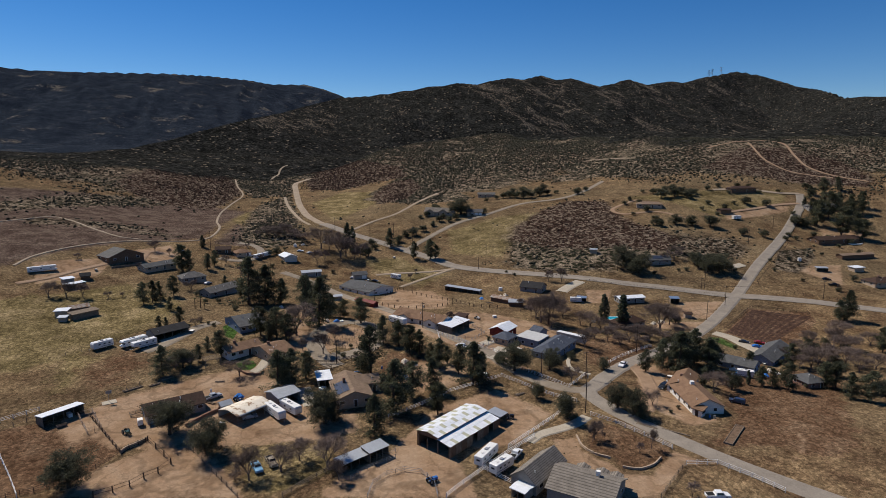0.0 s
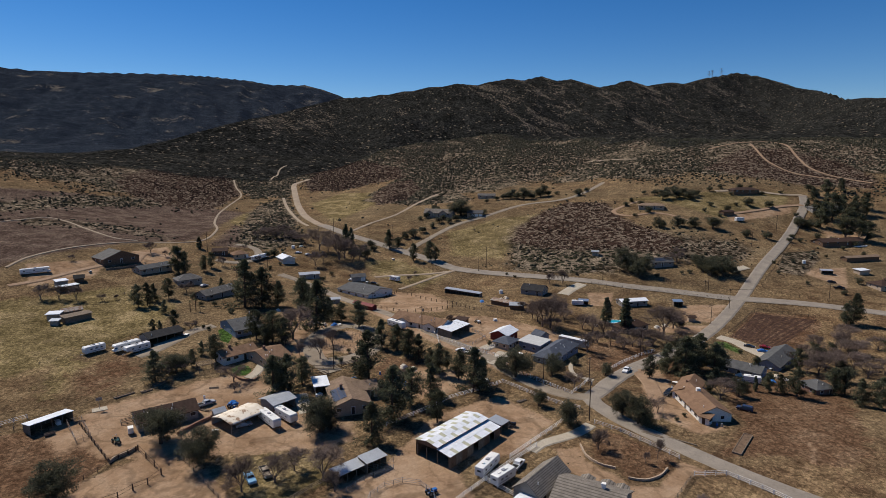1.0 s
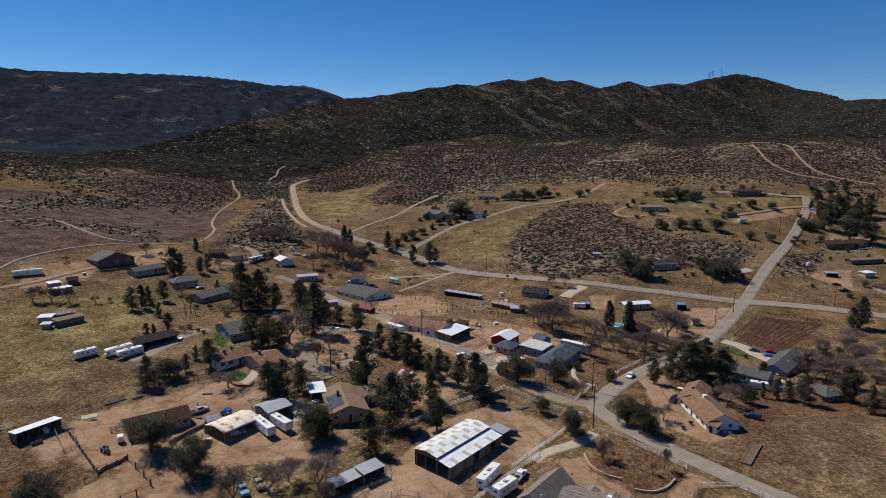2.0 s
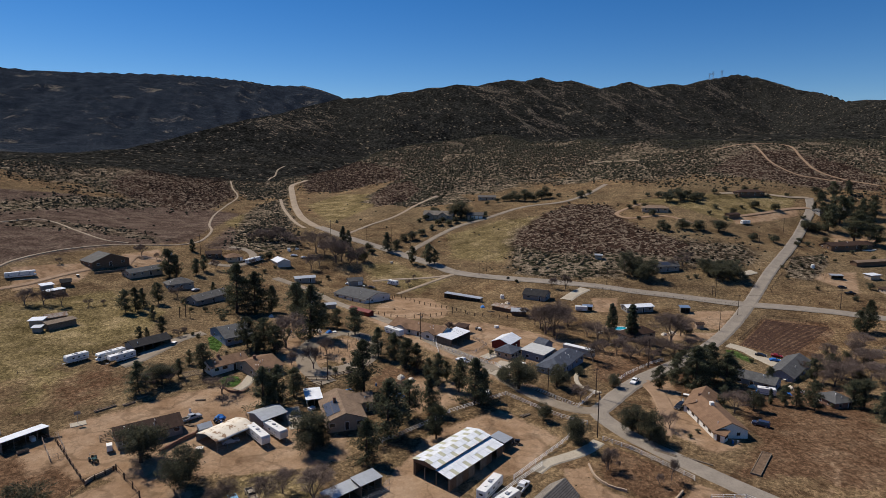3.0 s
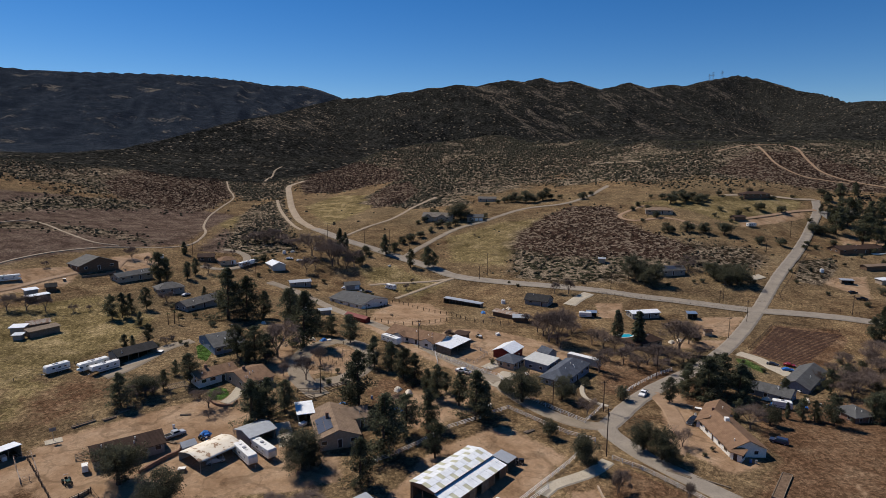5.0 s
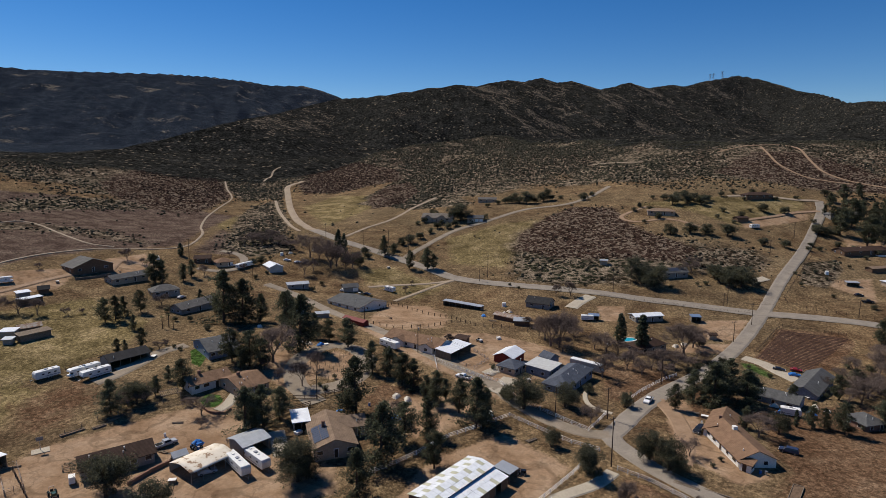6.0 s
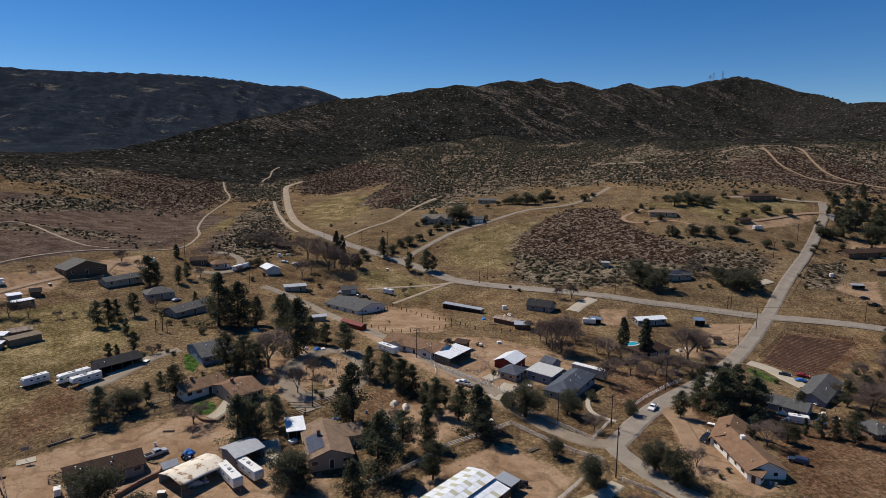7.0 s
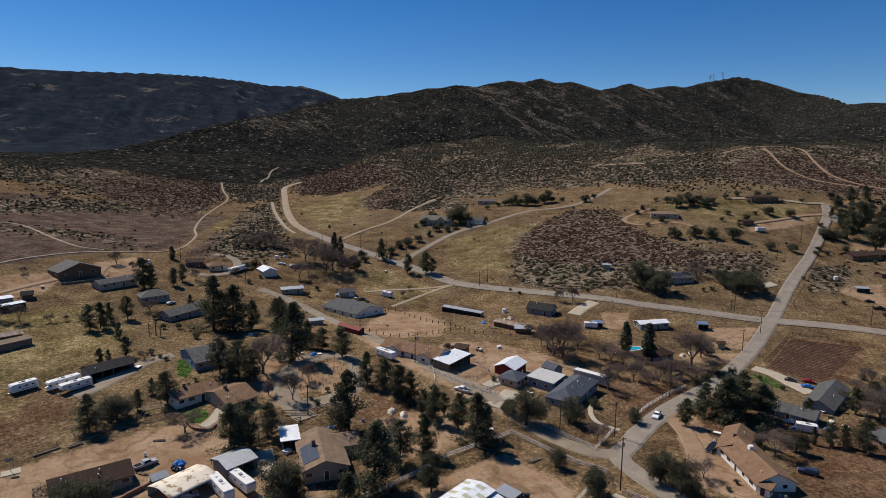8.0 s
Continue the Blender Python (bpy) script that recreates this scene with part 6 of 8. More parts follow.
def build_tree_kinds():
    rng = random.Random(7)
    for k in range(5):
        tr, li, cr, leaf = make_pine(rng, 10, rng.uniform(3.0, 4.1), PINE_LEAF, open_top=rng.uniform(0.4, 1.1), low=0.14 if k % 3 else 0.06, rounded=k % 3 > 0)
        tree_kind(("pine", k), "pine_tree", (("trunk", mesh_of("trunk", grown(tr, li), BARK)), ("crown", raw_mesh("crown", cr, leaf))),
                  "dark green pine tree with a ragged crown", "tree")
    for k in range(4):
        tr, li, cr, leaf = make_oak(rng, 10, rng.uniform(4.2, 5.2), OAK_LEAF)
        tree_kind(("oak", k), "evergreen_oak", (("trunk", mesh_of("trunk", grown(tr, li), BARK)), ("crown", raw_mesh("crown", cr, leaf))),
                  "broad evergreen tree with a dense dark crown", "tree")
    for k in range(3):
        tr, li, cr, leaf = make_oak(rng, 10, rng.uniform(4.6, 5.4), OAK_LEAF, 16, 1.25)
        tree_kind(("bush", k), "evergreen_bush", (("trunk", mesh_of("trunk", grown(tr, li), BARK)), ("crown", raw_mesh("crown", cr, leaf))),
                  "rounded evergreen bush with dense dull foliage", "bush")
    for k in range(2):
        tr, li, cr, leaf = make_cypress(rng, 10, 1.5 + k * 0.6, CYPRESS_LEAF)
        tree_kind(("cypress", k), "cypress_tree", (("trunk", mesh_of("trunk", grown(tr, li), BARK)), ("crown", raw_mesh("crown", cr, leaf))),
                  "slim dark cypress with upright sprays", "tree")
    for k in range(3):
        tr, li, tw = make_bare(rng, 10, 4.0 + k * 0.8)
        tree_kind(("bare", k), "bare_tree", (("trunk", raw_mesh("trunk", join(tr, li), TWIG)), ("crown", raw_mesh("crown", tw, TWIG))),
                  "leafless grey-brown tree with fine spreading twigs", "tree")
    tr, fr = make_palm(rng, 10)
    tree_kind(("palm", 0), "palm_tree", (("trunk", mesh_of("trunk", tr, BARK)), ("crown", raw_mesh("crown", fr, PALM_LEAF))), "fan palm with a shaggy head of fronds", "palm")


build_tree_kinds()
MADE = {}


def tree(kind, x, y, height, wide=1.0, turn=None):
    rng = random.Random(int(x * 31 + y * 17))
    kind = "bush" if kind == "oak" and height < 5 else kind
    wide = 0.92 + (wide - 1) * 0.65 if kind == "pine" else wide
    wide = wide * 1.25 if kind in ("oak", "bush") and y > 430 else wide
    options = [k for k in KINDS if k[0] == kind]
    key = options[rng.randrange(len(options))]
    name, meshes, label, category = KINDS[key]
    s = height / 10
    m = pose(x, y, level(x, y) - 0.05, 0, 0, rng.uniform(0, 360) if turn is None else turn)
    size = "tall " if height > 11 else "small " if height < 5 else ""
    if key in MADE:
        ob = copy_thing(MADE[key], m)
    else:
        ob = new(name)
        for n, me in meshes:
            new(n, me).parent = ob
        ob.matrix_world = m
        MADE[key] = ob
    ob.scale = (s * wide, s * wide, s)
    tagged(ob, size + label, category, {"pine": "pines of the valley", "oak": "evergreen trees of the valley", "bush": "evergreen bushes of the valley", "cypress": "cypresses", "bare": "leafless trees", "palm": "palms"}[kind])
    return ob


# ---- low growth that nobody could count ----
def domes(name, spots, mat, label, category):
    """Low shrub crowns in one sheet of growth; spots are rows of x, y, z, radius, height."""
    rng = np.random.RandomState(5)
    n = len(spots)
    base = []
    for r, z, k, off in ((0.85, -0.12, 6, 0.0), (1.0, 0.42, 6, 0.5), (0.6, 0.85, 4, 0.2)):
        base += [(r * math.cos(2 * math.pi * (i + off) / k), r * math.sin(2 * math.pi * (i + off) / k), z) for i in range(k)]
    base.append((0, 0, 1.0))
    faces = []
    for i in range(6):
        faces += [(i, (i + 1) % 6, 6 + i), ((i + 1) % 6, 6 + (i + 1) % 6, 6 + i)]
    for i in range(6):
        a, b = 12 + int(i * 4 / 6), 12 + int(((i + 1) % 6) * 4 / 6)
        faces.append((6 + i, 6 + (i + 1) % 6, a))
        if a != b:
            faces.append((6 + (i + 1) % 6, b, a))
    faces += [(12 + i, 12 + (i + 1) % 4, 16) for i in range(4)]
    base, faces = np.array(base), np.array(faces)
    v = base[None] * (1 + 0.55 * (rng.rand(n, len(base), 3) - 0.5))
    w = rng.rand(n) * 6.28
    x = v[:, :, 0] * np.cos(w)[:, None] - v[:, :, 1] * np.sin(w)[:, None]
    y = v[:, :, 0] * np.sin(w)[:, None] + v[:, :, 1] * np.cos(w)[:, None]
    s = np.asarray(spots)
    co = np.stack([x * s[:, 3:4] + s[:, 0:1], y * s[:, 3:4] * 0.9 + s[:, 1:2], v[:, :, 2] * s[:, 4:5] + s[:, 2:3]], axis=2).reshape(-1, 3)
    f = (faces[None] + (np.arange(n) * len(base))[:, None, None]).reshape(-1, 3)
    me = bpy.data.meshes.new(name)
    me.vertices.add(len(co))
    me.vertices.foreach_set("co", co.ravel())
    me.loops.add(f.size)
    me.loops.foreach_set("vertex_index", f.ravel().astype(np.int32))
    me.polygons.add(len(f))
    me.polygons.foreach_set("loop_start", np.arange(0, f.size, 3, dtype=np.int32))
    me.update(calc_edges=True)
    me.materials.append(mat)
    return tagged(new(name, me), label, category, kind="stuff")


def off_tracks(x, y, margin):
    """True where a place lies clear of every road and trail (arrays)."""
    clear = np.ones(len(x), bool)
    for path, width in TRACKS:
        lo, hi = path.min(axis=0) - width - 5, path.max(axis=0) + width + 5
        at = np.where((x > lo[0]) & (x < hi[0]) & (y > lo[1]) & (y < hi[1]) & clear)[0]
        if len(at):
            d = np.hypot(x[at][:, None] - path[None, ::2, 0], y[at][:, None] - path[None, ::2, 1]).min(axis=1)
            clear[at[d < width / 2 + margin]] = False
    return clear


def scatter_brush():
    """Sage and chamise on the hills, thick or thin as the zones say."""
    rng = np.random.RandomState(21)
    n = 300000
    d = 380 + 760 * rng.rand(n) ** 0.75
    x, y = (rng.rand(n) * 2 - 1) * 0.84 * d, d
    patch = fbm(x, y, 60, 4, 31)
    wild = np.clip((y - wild_edge(x)) / 60 + patch * 0.6, 0, 1)
    keep = np.maximum(np.maximum(zone_value("brush", x, y), zone_value("maroon", x, y)), wild)
    keep *= 1 - np.clip(zone_value("dirt", x, y) + zone_value("lush", x, y), 0, 1) * 0.97
    ok = rng.rand(n) < np.clip(keep * (0.55 + 1.1 * patch), 0.02 * (keep > 0.1) + 0.004, 0.65) * np.clip(0.2 + d / 900, 0, 1)
    x, y, d = x[ok], y[ok], d[ok]
    ok = off_tracks(x, y, 2.5) & (y < chaparral_edge(x) + 25 - 90 * fbm(x, y, 90, 4, 11))
    x, y, d = x[ok], y[ok], d[ok]
    r = (0.35 + 0.85 * rng.rand(len(x)) ** 2) * (0.75 + d / 1400)
    spots = np.stack([x, y, land_height(x, y) - 0.1, r, r * (0.7 + 0.5 * rng.rand(len(x)))], axis=1)
    brown = zone_value("maroon", x, y) > 0.25 + 0.4 * rng.rand(len(x))
    domes("hill_brush", spots[~brown], BRUSH_LEAF, "scattered grey-green sage brush on dry hills", "brush")
    spots[brown, 3:] *= 0.75
    domes("buckwheat_brush", spots[brown], HEATH_LEAF, "low red-brown buckwheat tufts on the hill flanks", "brush")
    # tufts and weeds on the valley floor
    n = 120000
    x, y = (rng.rand(n) * 2 - 1), 100 + 380 * rng.rand(n) ** 0.75
    x = x * (y * 0.8 + 10)
    keep = (0.3 + 1.6 * fbm(x, y, 25, 4, 41)) * (1 - 0.985 * zone_value("dirt", x, y))
    ok = rng.rand(n) < np.clip(keep, 0, 1)
    x, y = x[ok], y[ok]
    ok = off_tracks(x, y, 0.8)
    x, y = x[ok], y[ok]
    r = 0.08 + 0.2 * rng.rand(len(x)) ** 5
    domes("dry_weeds", np.stack([x, y, land_height(x, y) - 0.05, r, r * 0.6], axis=1), WEED, "dry weeds and tufts on the valley floor", "weeds")


WEED = leaf_material("dry_weed", (0.11, 0.083, 0.048), (0.23, 0.175, 0.1))
scatter_brush()

# buildings near the lane
metal_barn(4.4, 160.4, 50.5, 22.0, 11.5, "long low barn roofed in white sheets with yellowed clear strips")
house(23.6, 139.6, 51.8, 14.4, 6.8, "large house with grey concrete tile roof", wall=3.0, rise=2.6, kind="gable", wall_mat=GREY_WALL, roof_mat=TILE_ROOF, windows=3, vents=1)
house(33.9, 133.0, 150.0, 15.0, 12.8, "long wing of the grey tile-roofed house with white chimney", wall=3.0, rise=2.6, kind="gable", wall_mat=GREY_WALL, roof_mat=TILE_ROOF, windows=4, chimney=1, chimney_mat=WHITE_TRIM, gables=((3.0, 1.3), (-1.8, 1.3), (-5.2, 1.2)))
house(18.6, 131.9, -41.5, 3.4, 3.6, "low white patio cover beside the grey house", wall=2.5, rise=0.25, wall_mat=GREY_WALL, roof_mat=WHITE_METAL, windows=0, vents=0, open_front=True, name="patio_cover", category="patio cover", posts=3)
house(-80.5, 172.2, 36.5, 16.0, 8.5, "long low house with dark brown shingle roof", wall=2.7, rise=1.9, wall_mat=GREY_WALL, roof_mat=BROWN_ROOF, windows=5, vents=4)
canopy_shed(-58.9, 172.1, 54.2, 12.3, 9.3, "white tarp shelter patched with brown, a car inside")
house(-50.3, 181.3, 47.9, 7.4, 7.1, "open garage under a grey metal roof", wall=3.0, rise=0.9, wall_mat=GREY_WALL, roof_mat=GREY_METAL, windows=0, vents=0, open_front=True, name="garage", category="garage", posts=3)
house(-29.8, 185.8, 18.0, 11.0, 18.5, "tan-roofed house with solar panels above a white terrace", wall=2.9, rise=2.0, kind="cross", solar=8, wall_mat=TAN_WALL, roof_mat=TAN_ROOF, windows=3, chimney=1, vents=2)
house(-39.9, 194.3, 18.0, 4.2, 8.0, "flat white patio cover beside the tan house", wall=2.5, rise=0.15, kind="mono", wall_mat=WHITE_WALL, roof_mat=WHITE_METAL, windows=0, vents=0, open_front=True, name="patio_cover", category="patio cover", posts=3)
house(-25.2, 191.6, 18.0, 7.0, 7.5, "rear wing of the tan-roofed house", wall=2.9, rise=1.6, wall_mat=TAN_WALL, roof_mat=TAN_ROOF, windows=2, vents=1)
house(-75.1, 217.3, 45.3, 12.9, 8.0, "pale stucco house wing with tan roof", wall=2.7, rise=1.6, wall_mat=WHITE_WALL, roof_mat=CLAY_ROOF, windows=4, vents=2, chimney=1)
house(-62.7, 215.5, 47.7, 9.5, 14.0, "tan-roofed ranch house with roof vents", wall=2.7, rise=2.0, wall_mat=TAN_WALL, roof_mat=CLAY_ROOF, windows=3, vents=4, chimney=1)
house(-110.2, 235.4, 51.9, 13.6, 7.5, "dark-roofed stable garage with open bays", wall=2.7, rise=1.5, wall_mat=GREY_WALL, roof_mat=DARK_ROOF, windows=0, vents=1, name="garage", category="garage", open_front=True, posts=5)
house(-82.8, 247.2, 39.0, 11.0, 17.3, "grey shingle house among pines", wall=2.8, rise=2.4, wall_mat=BLUE_WALL, roof_mat=SLATE_ROOF, windows=4, vents=3)
open_shed(-110.3, 165.8, 57.8, 11.1, 3.8, "long open horse shelter with white roof", wall=3.0, rise=-0.5, roof_mat=WHITE_METAL, posts=5)
open_shed(-17.8, 149.2, 43.5, 5.9, 3.6, "open stall shed with grey metal roof", wall=2.9, rise=0.5, roof_mat=GREY_METAL, posts=4)
open_shed(-23.4, 145.0, 44.0, 8.0, 3.4, "low lean-to shed with metal roof", wall=2.3, rise=0.4, roof_mat=GREY_METAL, posts=4)
open_shed(16.0, 169.4, 50.5, 3.6, 4.2, "small grey lean-to at the end of the barn", wall=2.6, rise=0.5, roof_mat=GREY_METAL, posts=2)
open_shed(4.7, 251.8, 55.8, 13.9, 6.5, "white-roofed open horse shelter", wall=3.2, rise=0.7, roof_mat=WHITE_METAL, posts=4)
house(25.5, 249.6, 57.6, 9.7, 7.6, "dark red barn with white metal roof", wall=3.2, rise=1.5, wall_mat=RED_WALL, roof_mat=WHITE_METAL, windows=0, vents=0, name="barn", category="barn")
house(25.3, 239.0, 53.0, 8.0, 7.0, "blue-grey roofed wing with tan walls beside the drive", wall=2.8, rise=1.6, kind="hip", wall_mat=TAN_WALL, roof_mat=BLUE_ROOF, windows=3, vents=1)
house(43.8, 230.9, 56.0, 22.5, 8.8, "large blue-grey shingle-roofed house", wall=3.0, rise=2.3, kind="hip", wall_mat=BLUE_WALL, roof_mat=BLUE_ROOF, windows=5, vents=5)
house(36.6, 239.4, 55.0, 9.2, 9.0, "pale flat-roofed wing of the blue-grey house", wall=3.2, rise=0.5, kind="mono", wall_mat=BLUE_WALL, roof_mat=PALE_ROOF, windows=2, vents=0)
house(40.9, 251.3, 36.5, 4.7, 5.0, "small shed with dark gabled roof", wall=2.8, rise=1.4, kind="cross", wall_mat=BLUE_WALL, roof_mat=BLUE_ROOF, windows=0, vents=0, name="garden_shed", category="shed")
house(-8.7, 261.2, -35.4, 25.7, 10.0, "long tan ranch house with two front gables", wall=2.8, rise=2.1, wall_mat=WHITE_WALL, roof_mat=CLAY_ROOF, windows=6, vents=4, gables=((-6.0, 3.2), (8.0, 3.0)))
house(8.4, 267.2, -25.8, 4.9, 4.0, "weathered dark wooden shed", wall=2.8, rise=0.4, kind="mono", wall_mat=BROWN_WALL, roof_mat=BROWN_ROOF, windows=0, vents=0, name="shed", category="shed")
house(-66.0, 174.5, 43.0, 2.9, 2.6, "small grey metal tool shed", wall=2.2, rise=0.7, wall_mat=GREY_METAL, roof_mat=GREY_METAL, windows=0, vents=0, name="tool_shed", category="shed")

# buildings right of the road
house(80.9, 185.6, -89.0, 19.0, 9.8, "brown house with clay-coloured shingle roof and pale gable", wall=2.7, cooler=1, rise=2.3, wall_mat=WHITE_WALL, roof_mat=CLAY_ROOF, windows=5, vents=2)
house(82.3, 199.0, 56.0, 15.0, 7.0, "rear wing of the brown house with clay-coloured roof", wall=2.7, rise=1.8, wall_mat=WHITE_WALL, roof_mat=CLAY_ROOF, windows=2, vents=1, chimney=1)
house(77.8, 174.9, -45.9, 2.8, 2.5, "lean-to porch with rust-brown roof", wall=2.3, rise=0.5, kind="mono", wall_mat=WHITE_WALL, roof_mat=CLAY_ROOF, windows=1, vents=0, name="porch", category="porch")
house(113.2, 229.6, -43.3, 19.0, 8.5, "long house with grey shingle roof and stone chimney", wall=2.7, rise=1.7, wall_mat=BLUE_WALL, roof_mat=SLATE_ROOF, windows=4, vents=3, chimney=1)
house(136.8, 244.6, 46.5, 26.1, 8.9, "grey-roofed house beside the ploughed plot", wall=2.9, rise=2.2, wall_mat=BLUE_WALL, roof_mat=SLATE_ROOF, windows=3, vents=2)
house(130.8, 207.9, 14.1, 7.9, 8.0, "low brick house with grey hipped roof", wall=2.7, rise=1.8, kind="hip", wall_mat=BRICK, roof_mat=SLATE_ROOF, windows=2, vents=2)
house(101.3, 323.0, 13.1, 14.9, 6.0, "mobile home with long white metal roof", wall=2.8, rise=0.8, wall_mat=GREY_WALL, roof_mat=WHITE_METAL, windows=4, vents=1)
open_shed(74.6, 319.7, -14.6, 4.7, 3.0, "small dark shed with a dull blue metal roof", wall=2.4, rise=0.4, roof_mat=DULL_BLUE_METAL, posts=3)
open_shed(125.9, 323.3, -5.8, 4.5, 3.5, "small shed under a dull blue metal roof", wall=2.6, rise=0.5, roof_mat=DULL_BLUE_METAL, posts=3)
house(124.6, 301.1, -4.7, 3.2, 3.0, "small tan wooden tool shed", wall=2.4, rise=0.6, wall_mat=TAN_WALL, roof_mat=BROWN_ROOF, windows=0, vents=0, name="tool_shed", category="shed")
house(87.3, 280.3, 29.5, 15.4, 8.0, "house with dark brown roof behind bare trees", wall=2.8, rise=2.2, kind="hip", wall_mat=TAN_WALL, roof_mat=BROWN_ROOF, windows=3, vents=1)
house(137.4, 385.0, 6.3, 14.6, 8.0, "house with blue solar panels among dark trees", wall=2.8, rise=2.0, wall_mat=GREY_WALL, roof_mat=SLATE_ROOF, windows=3, vents=0, solar=6)
house(283.5, 438.5, 15.0, 36.0, 10.0, "long low house with brown shingle roof", wall=2.7, rise=1.9, wall_mat=BROWN_WALL, roof_mat=BROWN_ROOF, windows=4, vents=1)
house(277.0, 403.8, 15.1, 26.9, 5.0, "long dark stable with tan roof", wall=2.6, rise=0.8, wall_mat=BROWN_WALL, roof_mat=TAN_ROOF, windows=0, vents=0, name="stable", category="stable")
house(258.6, 374.5, 16.6, 7.5, 4.5, "tan shed with flat white roof", wall=2.6, rise=0.4, kind="mono", wall_mat=TAN_WALL, roof_mat=WHITE_METAL, windows=0, vents=0, name="shed", category="shed")
house(257.0, 348.5, 10.0, 20.0, 10.0, "low house with dark red-brown roof beside the road", wall=2.7, rise=2.0, kind="hip", wall_mat=TAN_WALL, roof_mat=BROWN_ROOF, windows=4, vents=2, chimney=1)
open_shed(235.1, 371.8, -10.1, 6.4, 3.0, "small animal shelter with grey roof", wall=2.2, rise=0.4, roof_mat=GREY_METAL, posts=3)

# buildings along the valley road
house(-44.2, 343.2, -40.1, 24.9, 18.8, "grey shingle ranch house with white porch", wall=2.8, rise=2.2, wall_mat=WHITE_WALL, roof_mat=SLATE_ROOF, windows=4, vents=2)
house(-52.2, 372.3, 22.0, 8.5, 6.0, "grey-roofed garage behind the ranch house", wall=2.8, rise=1.4, wall_mat=GREY_WALL, roof_mat=SLATE_ROOF, windows=0, vents=0, garage=1, name="garage", category="garage")
house(-81.0, 367.0, 22.6, 11.5, 6.0, "low shed house with pale metal roof", wall=2.6, rise=0.8, wall_mat=GREY_WALL, roof_mat=GREY_METAL, windows=2, vents=0)
house(-37.7, 293.2, -40.1, 12.9, 3.0, "narrow stable with red metal roof", wall=2.6, rise=0.7, wall_mat=RED_WALL, roof_mat=RED_METAL, windows=0, vents=0, name="stable", category="stable")
house(-55.7, 307.8, 20.1, 5.8, 4.0, "small shed with pale metal roof", wall=2.5, rise=0.5, wall_mat=GREY_WALL, roof_mat=GREY_METAL, windows=0, vents=0, name="shed", category="shed")
open_shed(11.5, 341.3, -35.0, 23.2, 2.6, "long low pipe stable with pale roof", wall=2.4, rise=0.4, roof_mat=GREY_METAL, posts=7)
house(32.0, 314.1, -40.0, 13.0, 5.0, "old shed with rusty metal roof", wall=2.5, rise=0.7, wall_mat=BROWN_WALL, roof_mat=RUSTY_METAL, windows=0, vents=0, name="shed", category="shed")
house(37.7, 305.9, -8.1, 7.0, 5.0, "dark barn shed with grey metal roof", wall=2.7, rise=0.9, wall_mat=BROWN_WALL, roof_mat=GREY_METAL, windows=0, vents=0, name="shed", category="shed")
house(51.8, 341.3, -28.8, 12.5, 9.0, "dark-roofed house beside the road", wall=2.8, rise=2.4, wall_mat=GREY_WALL, roof_mat=DARK_ROOF, windows=2, vents=1)
house(-2.5, 520.5, -14.0, 25.0, 9.0, "farmhouse with tan-grey gabled roofs", wall=3.0, gables=((-7.5, 3.2), (4.0, 3.6)), rise=3.0, wall_mat=TAN_WALL, roof_mat=TILE_ROOF, windows=3, vents=0)
house(27.1, 514.6, -4.1, 12.6, 8.0, "garage with grey roof and white doors", wall=3.0, rise=1.8, wall_mat=TAN_WALL, roof_mat=SLATE_ROOF, windows=0, vents=0, garage=3, name="garage", category="garage")
house(101.3, 404.5, -18.6, 4.1, 3.0, "little yellow shed on the slope", wall=2.6, rise=0.5, wall_mat=TAN_WALL, roof_mat=GREY_METAL, windows=0, vents=0, name="shed", category="shed")
house(41.8, 587.2, -7.9, 16.1, 7.0, "low house with pale roof on the slope", wall=2.7, rise=1.5, wall_mat=TAN_WALL, roof_mat=GREY_ROOF, windows=3, vents=0)

# buildings on the hill
house(169.6, 500.8, -14.5, 19.8, 9.0, "pale house under the knoll", wall=2.8, rise=1.6, kind="hip", wall_mat=TAN_WALL, roof_mat=TAN_ROOF, windows=4, vents=0)
house(262.4, 538.7, 8.7, 23.4, 9.0, "dark hilltop house with low roof", wall=2.8, rise=1.8, kind="hip", wall_mat=BROWN_WALL, roof_mat=BROWN_ROOF, windows=4, vents=0)
house(314.1, 505.3, 6.3, 27.8, 9.0, "grey-roofed house among pines", wall=2.8, rise=2.0, kind="hip", wall_mat=GREY_WALL, roof_mat=GREY_ROOF, windows=4, vents=0)
house(224.6, 485.9, 17.9, 10.1, 5.0, "small brown stable on the hill", wall=2.5, rise=1.0, wall_mat=BROWN_WALL, roof_mat=BROWN_ROOF, windows=0, vents=0, name="stable", category="stable")

# buildings on the west side
house(-183.7, 342.5, 51.9, 19.3, 14.0, "large barn house with wide grey metal roof", wall=3.0, rise=3.6, kind="cross", wall_mat=BROWN_WALL, roof_mat=GREY_ROOF, windows=3, vents=1)
house(-160.0, 334.9, 56.8, 18.1, 7.8, "long house with low grey roof", wall=2.7, rise=1.5, wall_mat=TAN_WALL, roof_mat=SLATE_ROOF, windows=4, vents=2)
house(-135.6, 322.5, 38.6, 12.2, 9.0, "grey-roofed house with open carport", wall=2.8, rise=2.2, kind="hip", wall_mat=GREY_WALL, roof_mat=GREY_ROOF, windows=3, vents=1)
house(-113.9, 303.9, 63.2, 19.7, 8.0, "grey-roofed house hidden by pines", wall=2.7, rise=2.0, wall_mat=GREY_WALL, roof_mat=GREY_ROOF, windows=3, vents=3)
house(-141.7, 388.3, 15.8, 9.0, 7.0, "small house with dark brown roof", wall=2.7, rise=1.5, wall_mat=BROWN_WALL, roof_mat=BROWN_ROOF, windows=2, vents=0)
